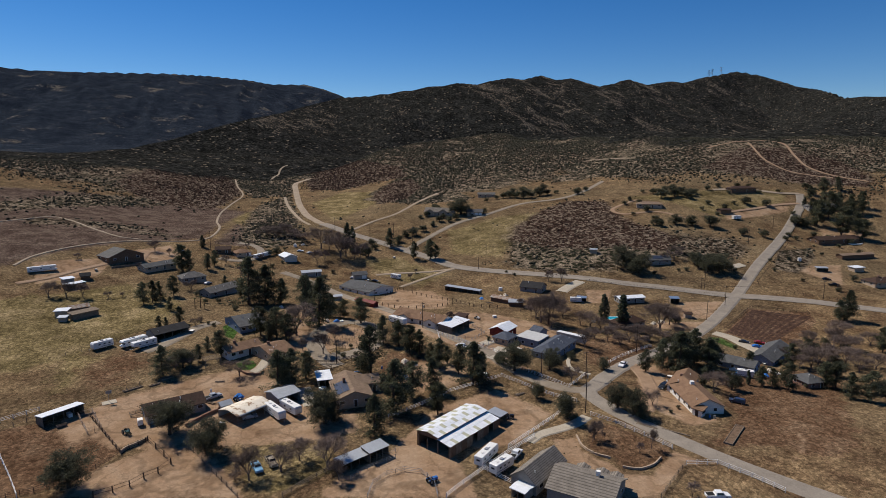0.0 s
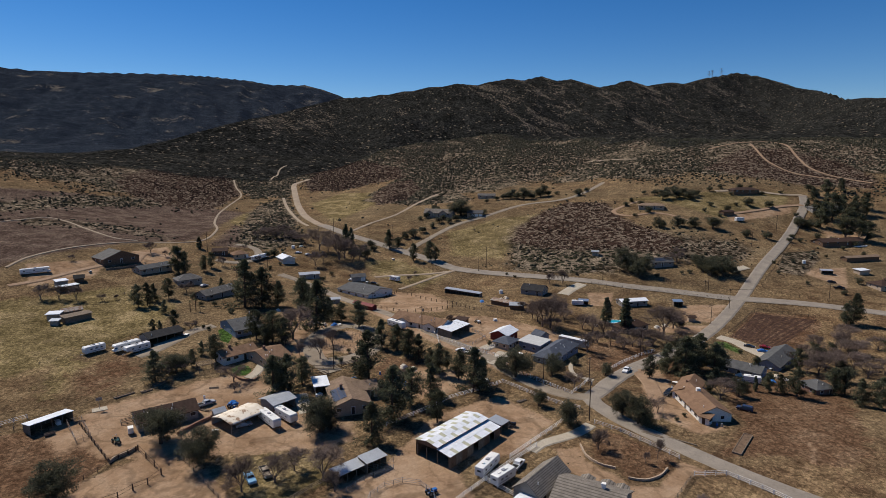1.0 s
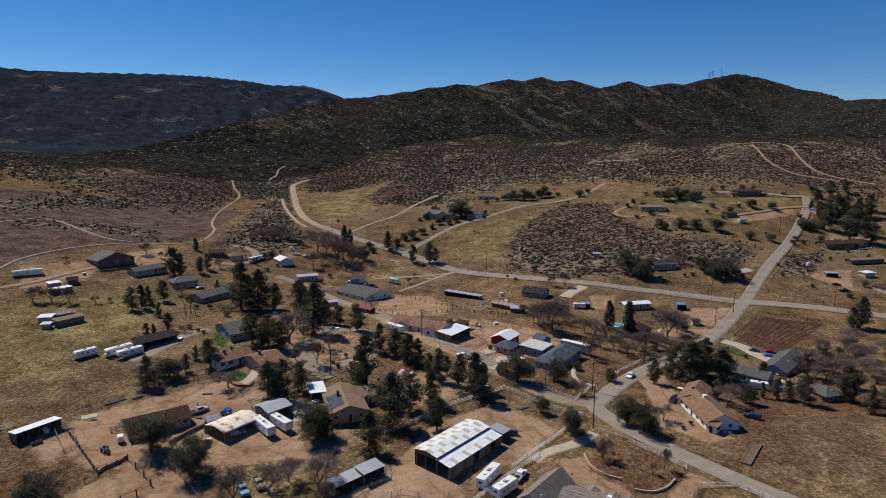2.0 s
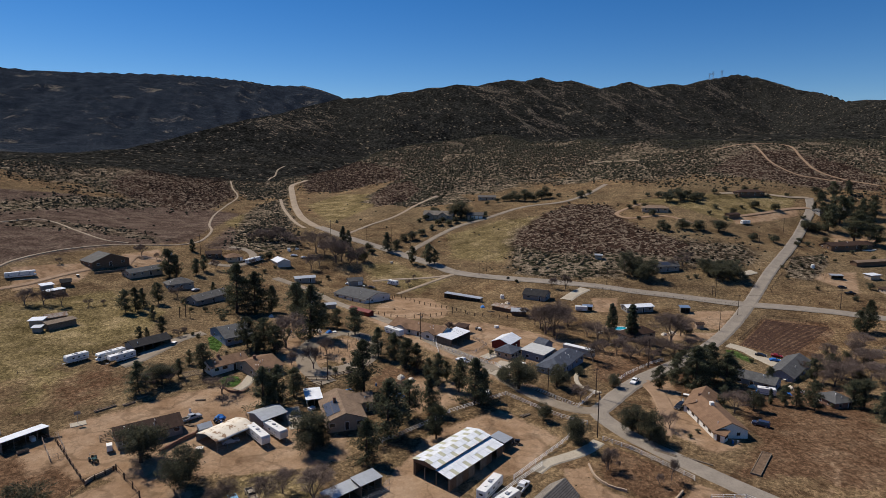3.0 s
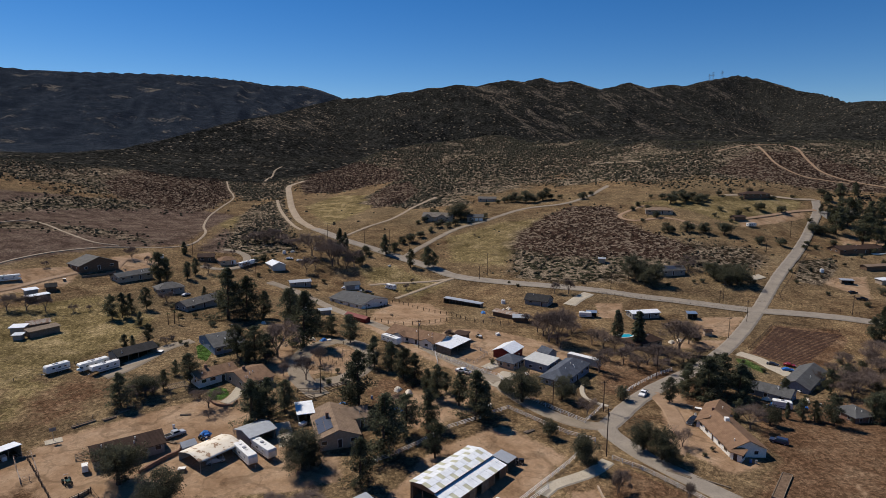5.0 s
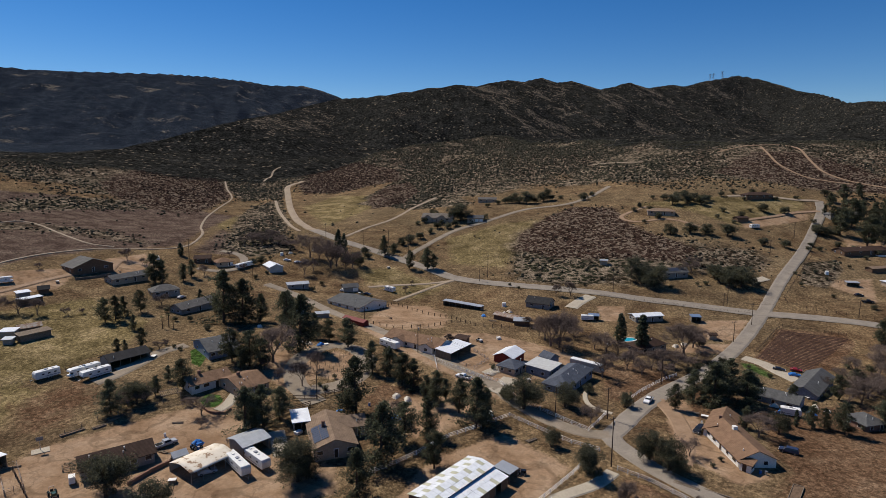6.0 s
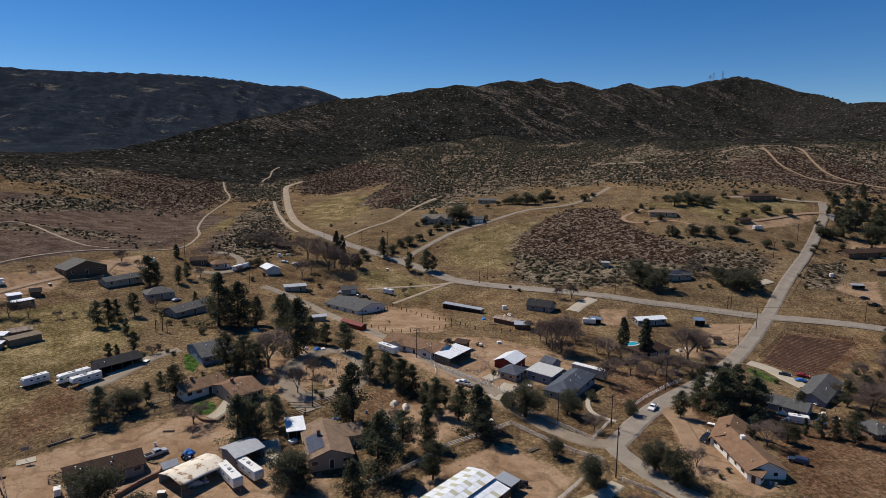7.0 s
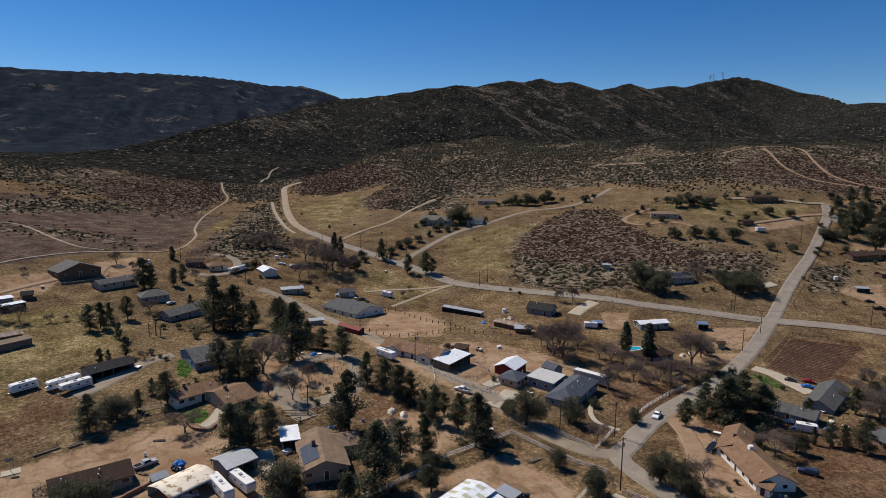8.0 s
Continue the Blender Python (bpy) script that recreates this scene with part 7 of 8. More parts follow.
house(-129.4, 387.1, 36.0, 9.4, 8.0, "brown-roofed house on the curved drive", wall=2.7, rise=1.8, kind="hip", wall_mat=TAN_WALL, roof_mat=CLAY_ROOF, windows=2, vents=0, garage=1)
house(-164.1, 255.1, 12.3, 4.7, 4.0, "small white metal tack shed", wall=2.6, rise=0.3, kind="mono", wall_mat=TAN_WALL, roof_mat=WHITE_METAL, windows=0, vents=0, name="shed", category="shed")
house(-159.8, 248.4, 10.7, 2.9, 2.5, "small grey feed shed", wall=2.0, rise=0.3, kind="mono", wall_mat=GREY_WALL, roof_mat=GREY_METAL, windows=0, vents=0, name="shed", category="shed")
house(-154.9, 255.1, 56.6, 10.6, 3.5, "long weathered stable with grey roof", wall=2.5, rise=0.5, kind="mono", wall_mat=OLD_WOOD, roof_mat=OLD_WOOD, windows=0, vents=0, name="stable", category="stable")
house(-160.9, 261.6, 44.4, 7.4, 3.5, "arched brown shelter of old boards", wall=2.3, rise=1.0, wall_mat=OLD_WOOD, roof_mat=RUSTY_METAL, windows=0, vents=0, name="shelter", category="shed")
house(-186.6, 296.6, 48.4, 4.7, 4.0, "white shed with flat bright roof", wall=2.6, rise=0.3, kind="mono", wall_mat=GREY_WALL, roof_mat=WHITE_METAL, windows=0, vents=0, name="shed", category="shed")
open_shed(-180.3, 291.5, 60.7, 9.2, 3.0, "low shelter with white roof", wall=2.3, rise=0.3, roof_mat=WHITE_METAL, posts=4)
house(-182.4, 304.6, 33.4, 4.1, 4.0, "dark shed with a barrel roof", wall=2.3, rise=1.2, wall_mat=BROWN_WALL, roof_mat=DARK_ROOF, windows=0, vents=0, name="shed", category="shed")
house(-101.2, 391.9, 33.7, 8.0, 11.8, "white arched metal workshop", wall=2.6, rise=1.6, kind="cross", wall_mat=GREY_METAL, roof_mat=WHITE_METAL, windows=0, vents=0, name="workshop", category="workshop")

# vehicles and trailers
vehicle(67.4, 218.5, -123.8, "pickup", PAINT["white"], "white pickup truck with dark cargo bed on the road")
vehicle(7.7, 228.8, 147.8, "pickup", PAINT["white"], "white pickup truck parked on the lane")
vehicle(94.5, 185.3, 144.4, "suv", PAINT["navy"], "dark blue van parked on the dry field")
vehicle(-9.8, 258.5, 2.1, "car", PAINT["black"], "black car in front of the ranch house")
vehicle(-5.3, 257.9, 48.3, "car", PAINT["blue"], "blue car in front of the ranch house")
vehicle(139.3, 259.7, -14.5, "car", PAINT["blue"], "bright blue car on the concrete drive")
vehicle(136.4, 265.8, -33.1, "car", PAINT["black"], "black car on the concrete drive")
vehicle(143.2, 265.5, -30.1, "car", PAINT["red"], "red car on the concrete drive")
vehicle(75.0, 197.1, -135.3, "suv", PAINT["black"], "black car beside the brown house")
vehicle(-72.3, 181.3, 48.6, "pickup", PAINT["silver"], "silver pickup truck beside the brown-roofed house")
vehicle(-46.9, 142.6, -58.1, "pickup", PAINT["skyblue"], "light blue and white pickup truck on grass")
vehicle(19.1, 149.5, 60.0, "pickup", PAINT["white"], "white pickup truck beside the grey house")
vehicle(64.5, 132.0, 0.8, "pickup", PAINT["white"], "white pickup truck in the yard")
vehicle(-57.0, 169.3, 30.3, "car", PAINT["silver"], "silver car under the tarp shelter")
vehicle(-123.9, 387.1, 46.5, "car", PAINT["silver"], "silver car on the drive")
vehicle(-125.9, 319.3, 66.2, "car", PAINT["silver"], "pale car by the carport")
vehicle(-55.5, 370.1, 0.2, "car", PAINT["white"], "white car by the garage")
vehicle(-42.0, 366.2, -14.4, "car", PAINT["black"], "dark car by the garage")
vehicle(228.6, 355.9, -8.6, "car", PAINT["black"], "dark car on bare ground")
vehicle(226.8, 345.9, -17.4, "pickup", PAINT["black"], "dark pickup truck on bare ground")
vehicle(-97.5, 410.7, 3.0, "car", PAINT["white"], "white car among bare trees")
vehicle(-90.6, 409.1, 46.5, "car", PAINT["silver"], "silver car among bare trees")
vehicle(-44.0, 145.4, -58.0, "pickup", PAINT["tan"], "tan flatbed pickup truck on grass")
trailer(-50.2, 171.5, -49.2, 10.5, "white travel trailer with roof vents on dirt", "travel")
trailer(-46.5, 174.3, -44.6, 10.5, "white travel trailer beside the open garage", "travel")
trailer(11.3, 147.9, 58.6, 9.2, "white horse trailer by the barn", "travel")
trailer(14.8, 143.0, 47.2, 7.2, "white travel trailer behind the fence", "travel")
trailer(-128.1, 220.3, -124.0, 7.5, "white travel trailer on the grass edge", "travel")
trailer(-118.1, 224.0, -122.9, 10.0, "white motorhome parked on gravel", "motorhome")
trailer(-113.1, 221.9, -123.9, 9.2, "white fifth-wheel trailer parked on gravel", "fifth")
trailer(-205.9, 307.5, 40.5, 13.0, "white motorhome with dark windows", "motorhome")
trailer(-29.8, 374.6, 139.4, 7.5, "white motorhome with stripes beside the track", "motorhome")
trailer(-19.6, 255.9, -44.1, 9.4, "white travel trailer in front of the ranch house", "travel")
trailer(-116.9, 389.1, 69.8, 15.1, "white trailer on the curved drive", "travel")
trailer(-68.1, 312.0, -27.0, 8.0, "white box trailer among pines", "box")
trailer(71.1, 318.0, -9.1, 6.0, "small white stock trailer on grass", "box")
trailer(111.7, 214.6, -25.0, 5.8, "white covered trailer behind the house", "box")
trailer(228.2, 471.7, 14.6, 7.0, "white trailer on the hill track", "travel")
long_container(53.5, 245.0, -40.8, 12.6, "long dull white semi trailer behind the house")
tractor(-87.6, 158.4, -43.1, "dark green utility tractor on bare dirt", "tractor", "green")
tractor(19.7, 171.1, -9.9, "old tractor beside the barn", "tractor", "black")
tractor(15.8, 272.2, -55.1, "pale garden tractor near the fence", "tractor", "white")
tractor(-2.7, 137.4, 34.4, "blue small tractor in the arena", "tractor", "blue")
tractor(-64.0, 180.3, 49.5, "blue loader beside the shelter", "tractor", "blue")

# trees
tree("pine", -139.5, 276.6, 10.4)
tree("pine", -136.5, 278.9, 10.8)
tree("pine", -136.0, 285.7, 9.0)
tree("pine", -132.6, 292.8, 10.0)
tree("pine", -146.1, 336.2, 15.3, 1.2)
tree("pine", -143.2, 337.7, 12.7)
tree("pine", -135.9, 356.6, 9.3)
tree("pine", -136.6, 347.5, 9.3)
tree("pine", -116.1, 317.4, 6.3)
tree("pine", -111.3, 249.7, 7.4)
tree("pine", -116.8, 242.5, 5.7)
tree("pine", -114.7, 243.8, 4.8)
tree("pine", -123.8, 269.0, 6.5)
tree("pine", -95.1, 197.3, 10.3, 1.4)
tree("pine", -81.2, 214.0, 9.6, 1.3)
tree("pine", -88.0, 219.1, 5.5)
tree("pine", -87.8, 209.2, 6.2)
tree("pine", -93.1, 284.2, 22.6, 1.2)
tree("pine", -85.9, 286.7, 19.0, 1.3)
tree("pine", -79.5, 290.6, 12.3, 1.2)
tree("pine", -101.5, 298.9, 7.5, 1.3)
tree("pine", -63.2, 275.7, 16.6, 1.1)
tree("pine", -52.3, 248.6, 20.9, 1.2)
tree("pine", -66.3, 294.1, 11.9)
tree("pine", -50.1, 264.4, 10.2, 1.2)
tree("pine", -43.8, 261.6, 8.5, 1.3)
tree("pine", -35.2, 253.2, 11.2, 1.3)
tree("pine", -37.9, 436.3, 14.1)
tree("pine", -32.7, 439.4, 7.1)
tree("pine", -20.1, 413.9, 11.9)
tree("pine", -8.7, 412.9, 13.8)
tree("pine", -5.0, 413.8, 10.1)
tree("pine", -73.0, 235.5, 11.8, 1.2)
tree("pine", -65.9, 232.4, 12.3, 1.2)
tree("pine", -61.1, 229.5, 10.7, 1.2)
tree("pine", -68.0, 229.3, 8.3)
tree("pine", -23.3, 229.8, 11.0, 1.1)
tree("pine", -17.0, 227.0, 10.6, 1.2)
tree("pine", -12.7, 221.3, 10.6, 1.2)
tree("pine", -8.8, 218.5, 9.9, 1.3)
tree("pine", -24.6, 198.9, 17.9, 1.1)
tree("pine", -4.8, 211.1, 7.7)
tree("pine", -1.1, 207.4, 11.3)
tree("pine", 1.6, 211.8, 6.7)
tree("pine", -53.9, 189.1, 12.8, 1.3)
tree("pine", -49.8, 191.9, 12.3, 1.2)
tree("pine", -46.3, 196.4, 9.6, 1.1)
tree("pine", -53.7, 196.8, 7.1)
tree("pine", -19.4, 160.9, 11.7, 1.1)
tree("pine", -15.2, 174.8, 16.3, 1.4)
tree("pine", -9.7, 183.9, 12.0, 1.1)
tree("pine", -3.9, 189.6, 11.3, 1.1)
tree("pine", -1.6, 173.2, 10.1, 1.2)
tree("pine", 9.9, 194.2, 14.9, 1.2)
tree("pine", 5.4, 203.2, 10.5)
tree("pine", 13.3, 199.9, 9.8)
tree("oak", -34.4, 167.0, 13.2)
tree("oak", 25.4, 207.4, 12.4, 1.1)
tree("oak", 38.6, 210.5, 9.6)
tree("oak", 29.8, 184.9, 6.6, 0.9)
tree("oak", 37.2, 171.3, 10.6, 0.95)
tree("oak", 54.3, 179.1, 10.4, 0.8)
tree("oak", 57.4, 173.6, 10.8, 0.85)
tree("oak", 59.7, 171.0, 6.3, 0.8)
tree("oak", 98.6, 197.8, 8.0)
tree("oak", 58.2, 213.1, 5.8)
tree("oak", -90.7, 203.5, 8.6, 1.2)
tree("oak", -94.9, 206.1, 5.6)
tree("oak", 21.2, 213.9, 6.8)
tree("oak", 48.9, 223.7, 3.7)
tree("oak", -32.0, 168.9, 7.7, 1.1)
tree("oak", -88.0, 132.6, 11.0, 1.2)
tree("oak", -75.9, 158.9, 12.5, 1.12)
tree("oak", -62.3, 149.8, 12.0, 1.08)
tree("oak", -51.2, 437.5, 6.7)
tree("oak", -51.5, 414.9, 8.2)
tree("oak", -56.5, 419.1, 5.7)
tree("oak", -48.5, 430.9, 5.0)
tree("oak", -110.4, 399.8, 6.1, 1.2)
tree("oak", -114.1, 394.3, 5.3, 1.2)
tree("oak", -107.8, 409.8, 2.9)
tree("pine", 74.1, 213.2, 8.4)
tree("pine", 84.2, 223.1, 10.6, 1.3)
tree("pine", 88.5, 218.4, 14.7, 1.5)
tree("pine", 97.1, 226.0, 14.4, 1.5)
tree("pine", 100.3, 220.9, 12.5, 1.5)
tree("pine", 92.5, 222.5, 12.0, 1.4)
tree("pine", 104.5, 226.5, 10.5, 1.3)
tree("pine", 85.9, 219.0, 9.0)
tree("pine", 90.6, 200.8, 7.0)
tree("pine", 112.0, 203.7, 7.1, 1.1)
tree("pine", 115.9, 204.2, 6.6, 1.1)
tree("pine", 119.3, 199.8, 9.9, 1.2)
tree("pine", 118.6, 225.8, 7.3)
tree("pine", 140.3, 234.3, 9.0, 1.2)
tree("pine", 201.8, 295.3, 15.3, 1.1)
tree("pine", 197.5, 293.6, 10.7)
tree("pine", 137.9, 203.5, 9.9, 1.3)
tree("pine", 135.4, 205.8, 9.4, 1.2)
tree("pine", 151.9, 243.1, 8.9)
tree("cypress", 78.0, 286.1, 13.5, 1.2)
tree("cypress", 84.0, 276.0, 16.3, 1.4)
tree("cypress", -68.6, 432.0, 17.4)
tree("cypress", -65.1, 434.2, 14.4)
tree("cypress", -157.4, 394.3, 8.1, 1.5)
tree("cypress", 107.6, 204.6, 5.6)
tree("oak", 114.6, 290.9, 6.4)
tree("oak", 115.3, 378.1, 17.7, 1.1)
tree("oak", 121.0, 369.6, 15.7, 1.1)
tree("oak", 118.1, 373.0, 12.8)
tree("oak", 159.3, 450.9, 9.6)
tree("oak", 173.5, 452.6, 9.7)
tree("oak", 185.4, 450.3, 9.6)
tree("oak", 197.6, 448.0, 11.2)
tree("oak", 216.0, 435.0, 6.6)
tree("oak", 230.3, 434.7, 7.0)
tree("oak", 159.5, 379.3, 11.3)
tree("oak", 163.0, 368.1, 12.9)
tree("oak", 170.0, 367.8, 14.6, 1.1)
tree("oak", 160.5, 373.7, 10.1)
tree("oak", 169.6, 373.4, 8.4)
tree("oak", 177.7, 371.6, 4.0, 1.6)
tree("oak", 276.0, 471.4, 10.1, 1.2)
tree("oak", 245.8, 433.1, 3.9)
tree("oak", 279.6, 468.9, 8.4)
tree("pine", 292.0, 473.4, 19.8, 1.35)
tree("pine", 308.8, 486.2, 21.6, 1.35)
tree("pine", 298.4, 452.7, 21.8, 1.35)
tree("pine", 314.5, 461.0, 14.8, 1.35)
tree("pine", 325.3, 501.3, 14.7)
tree("pine", 331.8, 493.5, 16.2, 1.35)
tree("pine", 304.3, 501.2, 10.3)
tree("pine", 308.5, 443.9, 15.1, 1.35)
tree("pine", 301.7, 508.2, 8.1)
tree("pine", 321.8, 515.3, 11.0)
tree("pine", 347.3, 505.5, 13.5, 1.35)
tree("oak", -28.6, 461.1, 6.6)
tree("oak", -22.3, 465.4, 8.3)
tree("oak", -15.6, 476.1, 6.4)
tree("oak", -8.6, 489.4, 5.3)
tree("oak", -3.0, 500.1, 6.3)
tree("oak", 4.5, 499.2, 6.2)
tree("oak", 10.8, 504.1, 6.3)
tree("oak", 26.7, 516.5, 4.6)
tree("oak", -4.7, 530.2, 7.1)
tree("oak", 15.3, 518.5, 16.6, 1.1)
tree("oak", 34.6, 518.2, 5.5)
tree("oak", 63.0, 575.6, 11.2)
tree("oak", 74.6, 566.5, 13.6)
tree("oak", 91.0, 574.8, 13.7)
tree("oak", 124.8, 566.1, 8.0)
tree("oak", 82.2, 566.9, 6.5)
tree("oak", 187.1, 523.4, 10.2)
tree("oak", 199.0, 524.3, 11.6)
tree("oak", 209.0, 520.2, 9.2)
tree("oak", 163.9, 488.5, 6.5)
tree("oak", 164.0, 509.1, 5.4)
tree("oak", 229.1, 493.6, 5.7)
tree("oak", 251.8, 508.5, 8.6)
tree("oak", 269.2, 506.9, 7.2)
tree("oak", 219.5, 531.2, 5.6)
tree("oak", 262.8, 546.0, 5.8)
tree("oak", 219.2, 504.3, 4.5)
tree("oak", -32.6, 449.1, 6.1)
tree("bare", -175.9, 367.4, 9.8)
tree("bare", -183.4, 276.1, 8.4, 1.3)
tree("bare", -176.5, 278.3, 9.2, 1.2)
tree("bare", -169.5, 279.7, 8.5)
tree("bare", -158.6, 281.4, 4.8)
tree("bare", -153.8, 285.2, 3.3)
tree("bare", -129.2, 305.4, 6.9, 1.4)
tree("bare", -131.4, 363.2, 7.8)
tree("bare", -202.2, 332.3, 4.7)
tree("bare", -165.8, 364.2, 4.9)
tree("bare", -103.8, 247.4, 4.2, 1.4)
tree("bare", -69.3, 197.8, 7.7, 1.3)
tree("bare", -85.3, 422.0, 20.4, 1.1)
tree("bare", -69.3, 407.0, 24.0)
tree("bare", -66.2, 410.0, 17.7)
tree("bare", -81.8, 389.7, 11.2)
tree("bare", -56.1, 410.7, 14.8)
tree("bare", -58.8, 236.0, 14.8, 1.3)
tree("bare", -44.5, 217.3, 9.8)
tree("bare", -58.8, 211.6, 4.8)
tree("bare", -42.4, 230.6, 8.3)
tree("bare", 45.3, 273.0, 17.7, 1.2)
tree("bare", 48.6, 271.4, 17.2, 1.1)
tree("bare", 44.3, 281.4, 13.3)
tree("bare", 57.5, 293.9, 9.9)
tree("bare", 63.7, 273.9, 9.2)
tree("bare", 67.8, 271.2, 9.9, 1.2)
tree("bare", 71.9, 268.6, 8.6, 1.2)
tree("bare", 75.7, 260.2, 8.3)
tree("bare", 80.3, 253.2, 10.2, 1.2)
tree("bare", 86.8, 260.0, 8.3)
tree("bare", 57.6, 238.5, 10.8)
tree("bare", 101.9, 276.6, 16.6, 1.4)
tree("bare", 110.6, 288.0, 11.8, 1.2)
tree("bare", 63.1, 357.8, 8.1)
tree("bare", 70.9, 357.4, 9.7)
tree("bare", 44.2, 200.1, 7.3)
tree("bare", 41.9, 158.3, 6.8)
tree("bare", 149.5, 388.6, 8.7, 1.5)
tree("bare", 91.1, 194.7, 9.2, 1.2)
tree("bare", 98.0, 203.2, 5.6)
tree("bare", 152.3, 236.8, 10.6, 1.6)
tree("bare", 164.7, 262.8, 8.4, 1.3)
tree("bare", 175.0, 262.5, 10.1)
tree("bare", 65.8, 181.2, 6.8)
tree("bare", 184.7, 274.9, 10.6, 1.3)
tree("bare", -23.3, 305.7, 2.2)
tree("bare", -115.3, 381.3, 5.8)
tree("bare", 42.8, 287.6, 10.4)
tree("bare", 24.6, 474.4, 2.6)
tree("bare", -131.9, 406.2, 4.4)
tree("bare", -17.7, 385.7, 3.5)
tree("bare", -20.4, 373.2, 5.1)
tree("bare", 3.1, 262.2, 6.4)
tree("bare", -13.1, 198.9, 7.2)
tree("bare", -47.4, 137.8, 8.9, 1.2)
tree("bare", -40.6, 141.8, 9.1, 1.3)
tree("bare", -37.2, 147.2, 7.3, 1.2)
tree("bare", -29.2, 143.3, 9.9, 1.3)
tree("bare", -50.8, 137.7, 3.0, 1.4)
tree("bare", 41.3, 157.4, 6.1, 0.55)
tree("bare", 52.3, 151.3, 3.7, 0.8)
tree("bare", 56.2, 153.6, 6.8, 0.6)
tree("bare", 44.8, 158.7, 2.7, 0.6)
tree("bare", -67.1, 191.8, 3.5)
tree("bare", 58.7, 132.3, 4.3)
tree("bare", -25.5, 138.2, 6.7)
tree("oak", 49.4, 222.7, 2.8, 1.2)
tree("oak", 71.3, 262.5, 1.9)
tree("oak", 63.2, 257.9, 2.4)
tree("oak", -81.0, 221.6, 2.0)
tree("oak", -79.3, 225.0, 1.6)
tree("oak", -78.8, 229.0, 1.7)
tree("oak", -71.5, 221.9, 2.0)
tree("oak", -99.0, 248.8, 2.0)
tree("oak", -96.0, 246.9, 2.2)
tree("oak", -106.1, 245.4, 2.2)
tree("oak", -103.6, 252.0, 1.8)
tree("oak", -68.8, 253.2, 2.3)
tree("oak", -35.2, 223.8, 2.0)
tree("oak", -38.9, 217.7, 2.0)
tree("oak", -36.5, 214.8, 2.5)
tree("oak", -32.1, 216.4, 2.4)
tree("oak", -28.7, 218.4, 2.6)
tree("oak", 18.5, 239.2, 2.6)
tree("oak", 42.2, 216.6, 2.0)
tree("oak", 48.3, 236.4, 2.2)
tree("oak", 69.6, 175.9, 1.6)
tree("oak", 73.3, 179.3, 1.6)
tree("oak", 124.4, 266.2, 2.0)
tree("oak", 127.8, 256.7, 2.4)
tree("oak", 127.5, 227.4, 2.1)
tree("oak", 136.2, 235.1, 2.6)
tree("oak", 132.3, 216.3, 2.4)
tree("oak", 127.7, 203.8, 1.9)
tree("oak", -43.9, 361.8, 2.6)
tree("oak", -38.9, 360.4, 2.6)
tree("oak", -71.5, 363.9, 3.3)
tree("oak", -79.6, 371.3, 2.7)
tree("oak", -69.0, 376.0, 3.4)
tree("oak", -102.2, 382.4, 2.8)
tree("oak", -105.7, 371.1, 3.3)
tree("oak", 39.9, 378.7, 2.4)
tree("oak", 44.3, 372.9, 2.4)
tree("oak", 82.4, 373.2, 2.7)
tree("oak", 94.3, 381.1, 2.8)
tree("oak", 151.4, 371.7, 3.4)
tree("oak", 179.8, 369.1, 3.3)
tree("oak", 145.9, 370.3, 2.7)
tree("oak", 129.9, 366.9, 3.3)
tree("oak", -119.6, 301.6, 2.7)
tree("oak", -122.4, 295.7, 3.2)
tree("oak", -107.6, 284.5, 3.1)
tree("oak", -113.4, 283.4, 2.6)
tree("oak", -85.5, 260.0, 2.8)
tree("oak", -95.6, 272.0, 3.7)
tree("oak", -62.3, 253.6, 2.7)
tree("oak", -56.3, 247.0, 2.2)
tree("oak", 171.6, 262.7, 4.8)
tree("oak", 162.8, 256.3, 4.7)
tree("oak", 159.6, 237.2, 5.5)
tree("oak", 176.3, 256.2, 4.7)
tree("oak", 166.5, 269.2, 3.0)
tree("oak", -19.8, 247.8, 3.4)
tree("oak", -17.1, 241.8, 3.3)
tree("bare", 155.9, 256.2, 6.6, 1.4)
tree("bare", 145.2, 229.9, 9.5, 1.6)
tree("bare", 160.8, 243.5, 7.8, 1.5)
tree("bare", 174.1, 256.2, 9.9, 1.5)
tree("bare", 140.4, 229.3, 7.4, 1.4)
tree("bare", 163.9, 237.4, 9.2, 1.5)
tree("bare", 142.6, 245.5, 6.3)
tree("bare", 70.5, 251.6, 8.0, 1.2)
tree("bare", 65.5, 253.6, 6.9, 1.2)
tree("bare", 74.3, 246.0, 7.9, 1.2)
tree("bare", 90.5, 257.6, 9.4, 1.3)
tree("bare", 82.6, 245.2, 7.8)
tree("bare", -92.8, 202.3, 6.4, 1.6)
tree("bare", -88.5, 204.4, 6.5, 1.5)
tree("bare", -122.5, 442.7, 9.9, 1.6)
tree("bare", -117.5, 453.5, 10.1, 1.6)
tree("bare", -130.6, 450.2, 9.3, 1.6)
tree("bare", -109.7, 446.3, 8.8, 1.5)
tree("bare", -133.2, 439.3, 7.1, 1.6)
tree("bare", -100.6, 433.0, 9.7, 1.5)
tree("bare", -79.1, 420.5, 11.3)
tree("bare", -59.9, 404.6, 10.9)
tree("bare", -78.4, 398.5, 9.0)
tree("bare", 39.7, 302.3, 6.0, 1.3)
tree("bare", 57.9, 286.7, 7.8, 1.2)
tree("bare", 48.8, 265.8, 8.9, 1.2)
tree("bare", -75.6, 203.0, 3.7)
tree("bare", -117.7, 349.2, 6.3, 1.2)
tree("bare", 170.4, 377.3, 6.8, 1.3)
tree("bare", 141.9, 386.5, 6.3, 1.4)
tree("bare", -103.6, 252.0, 3.4)
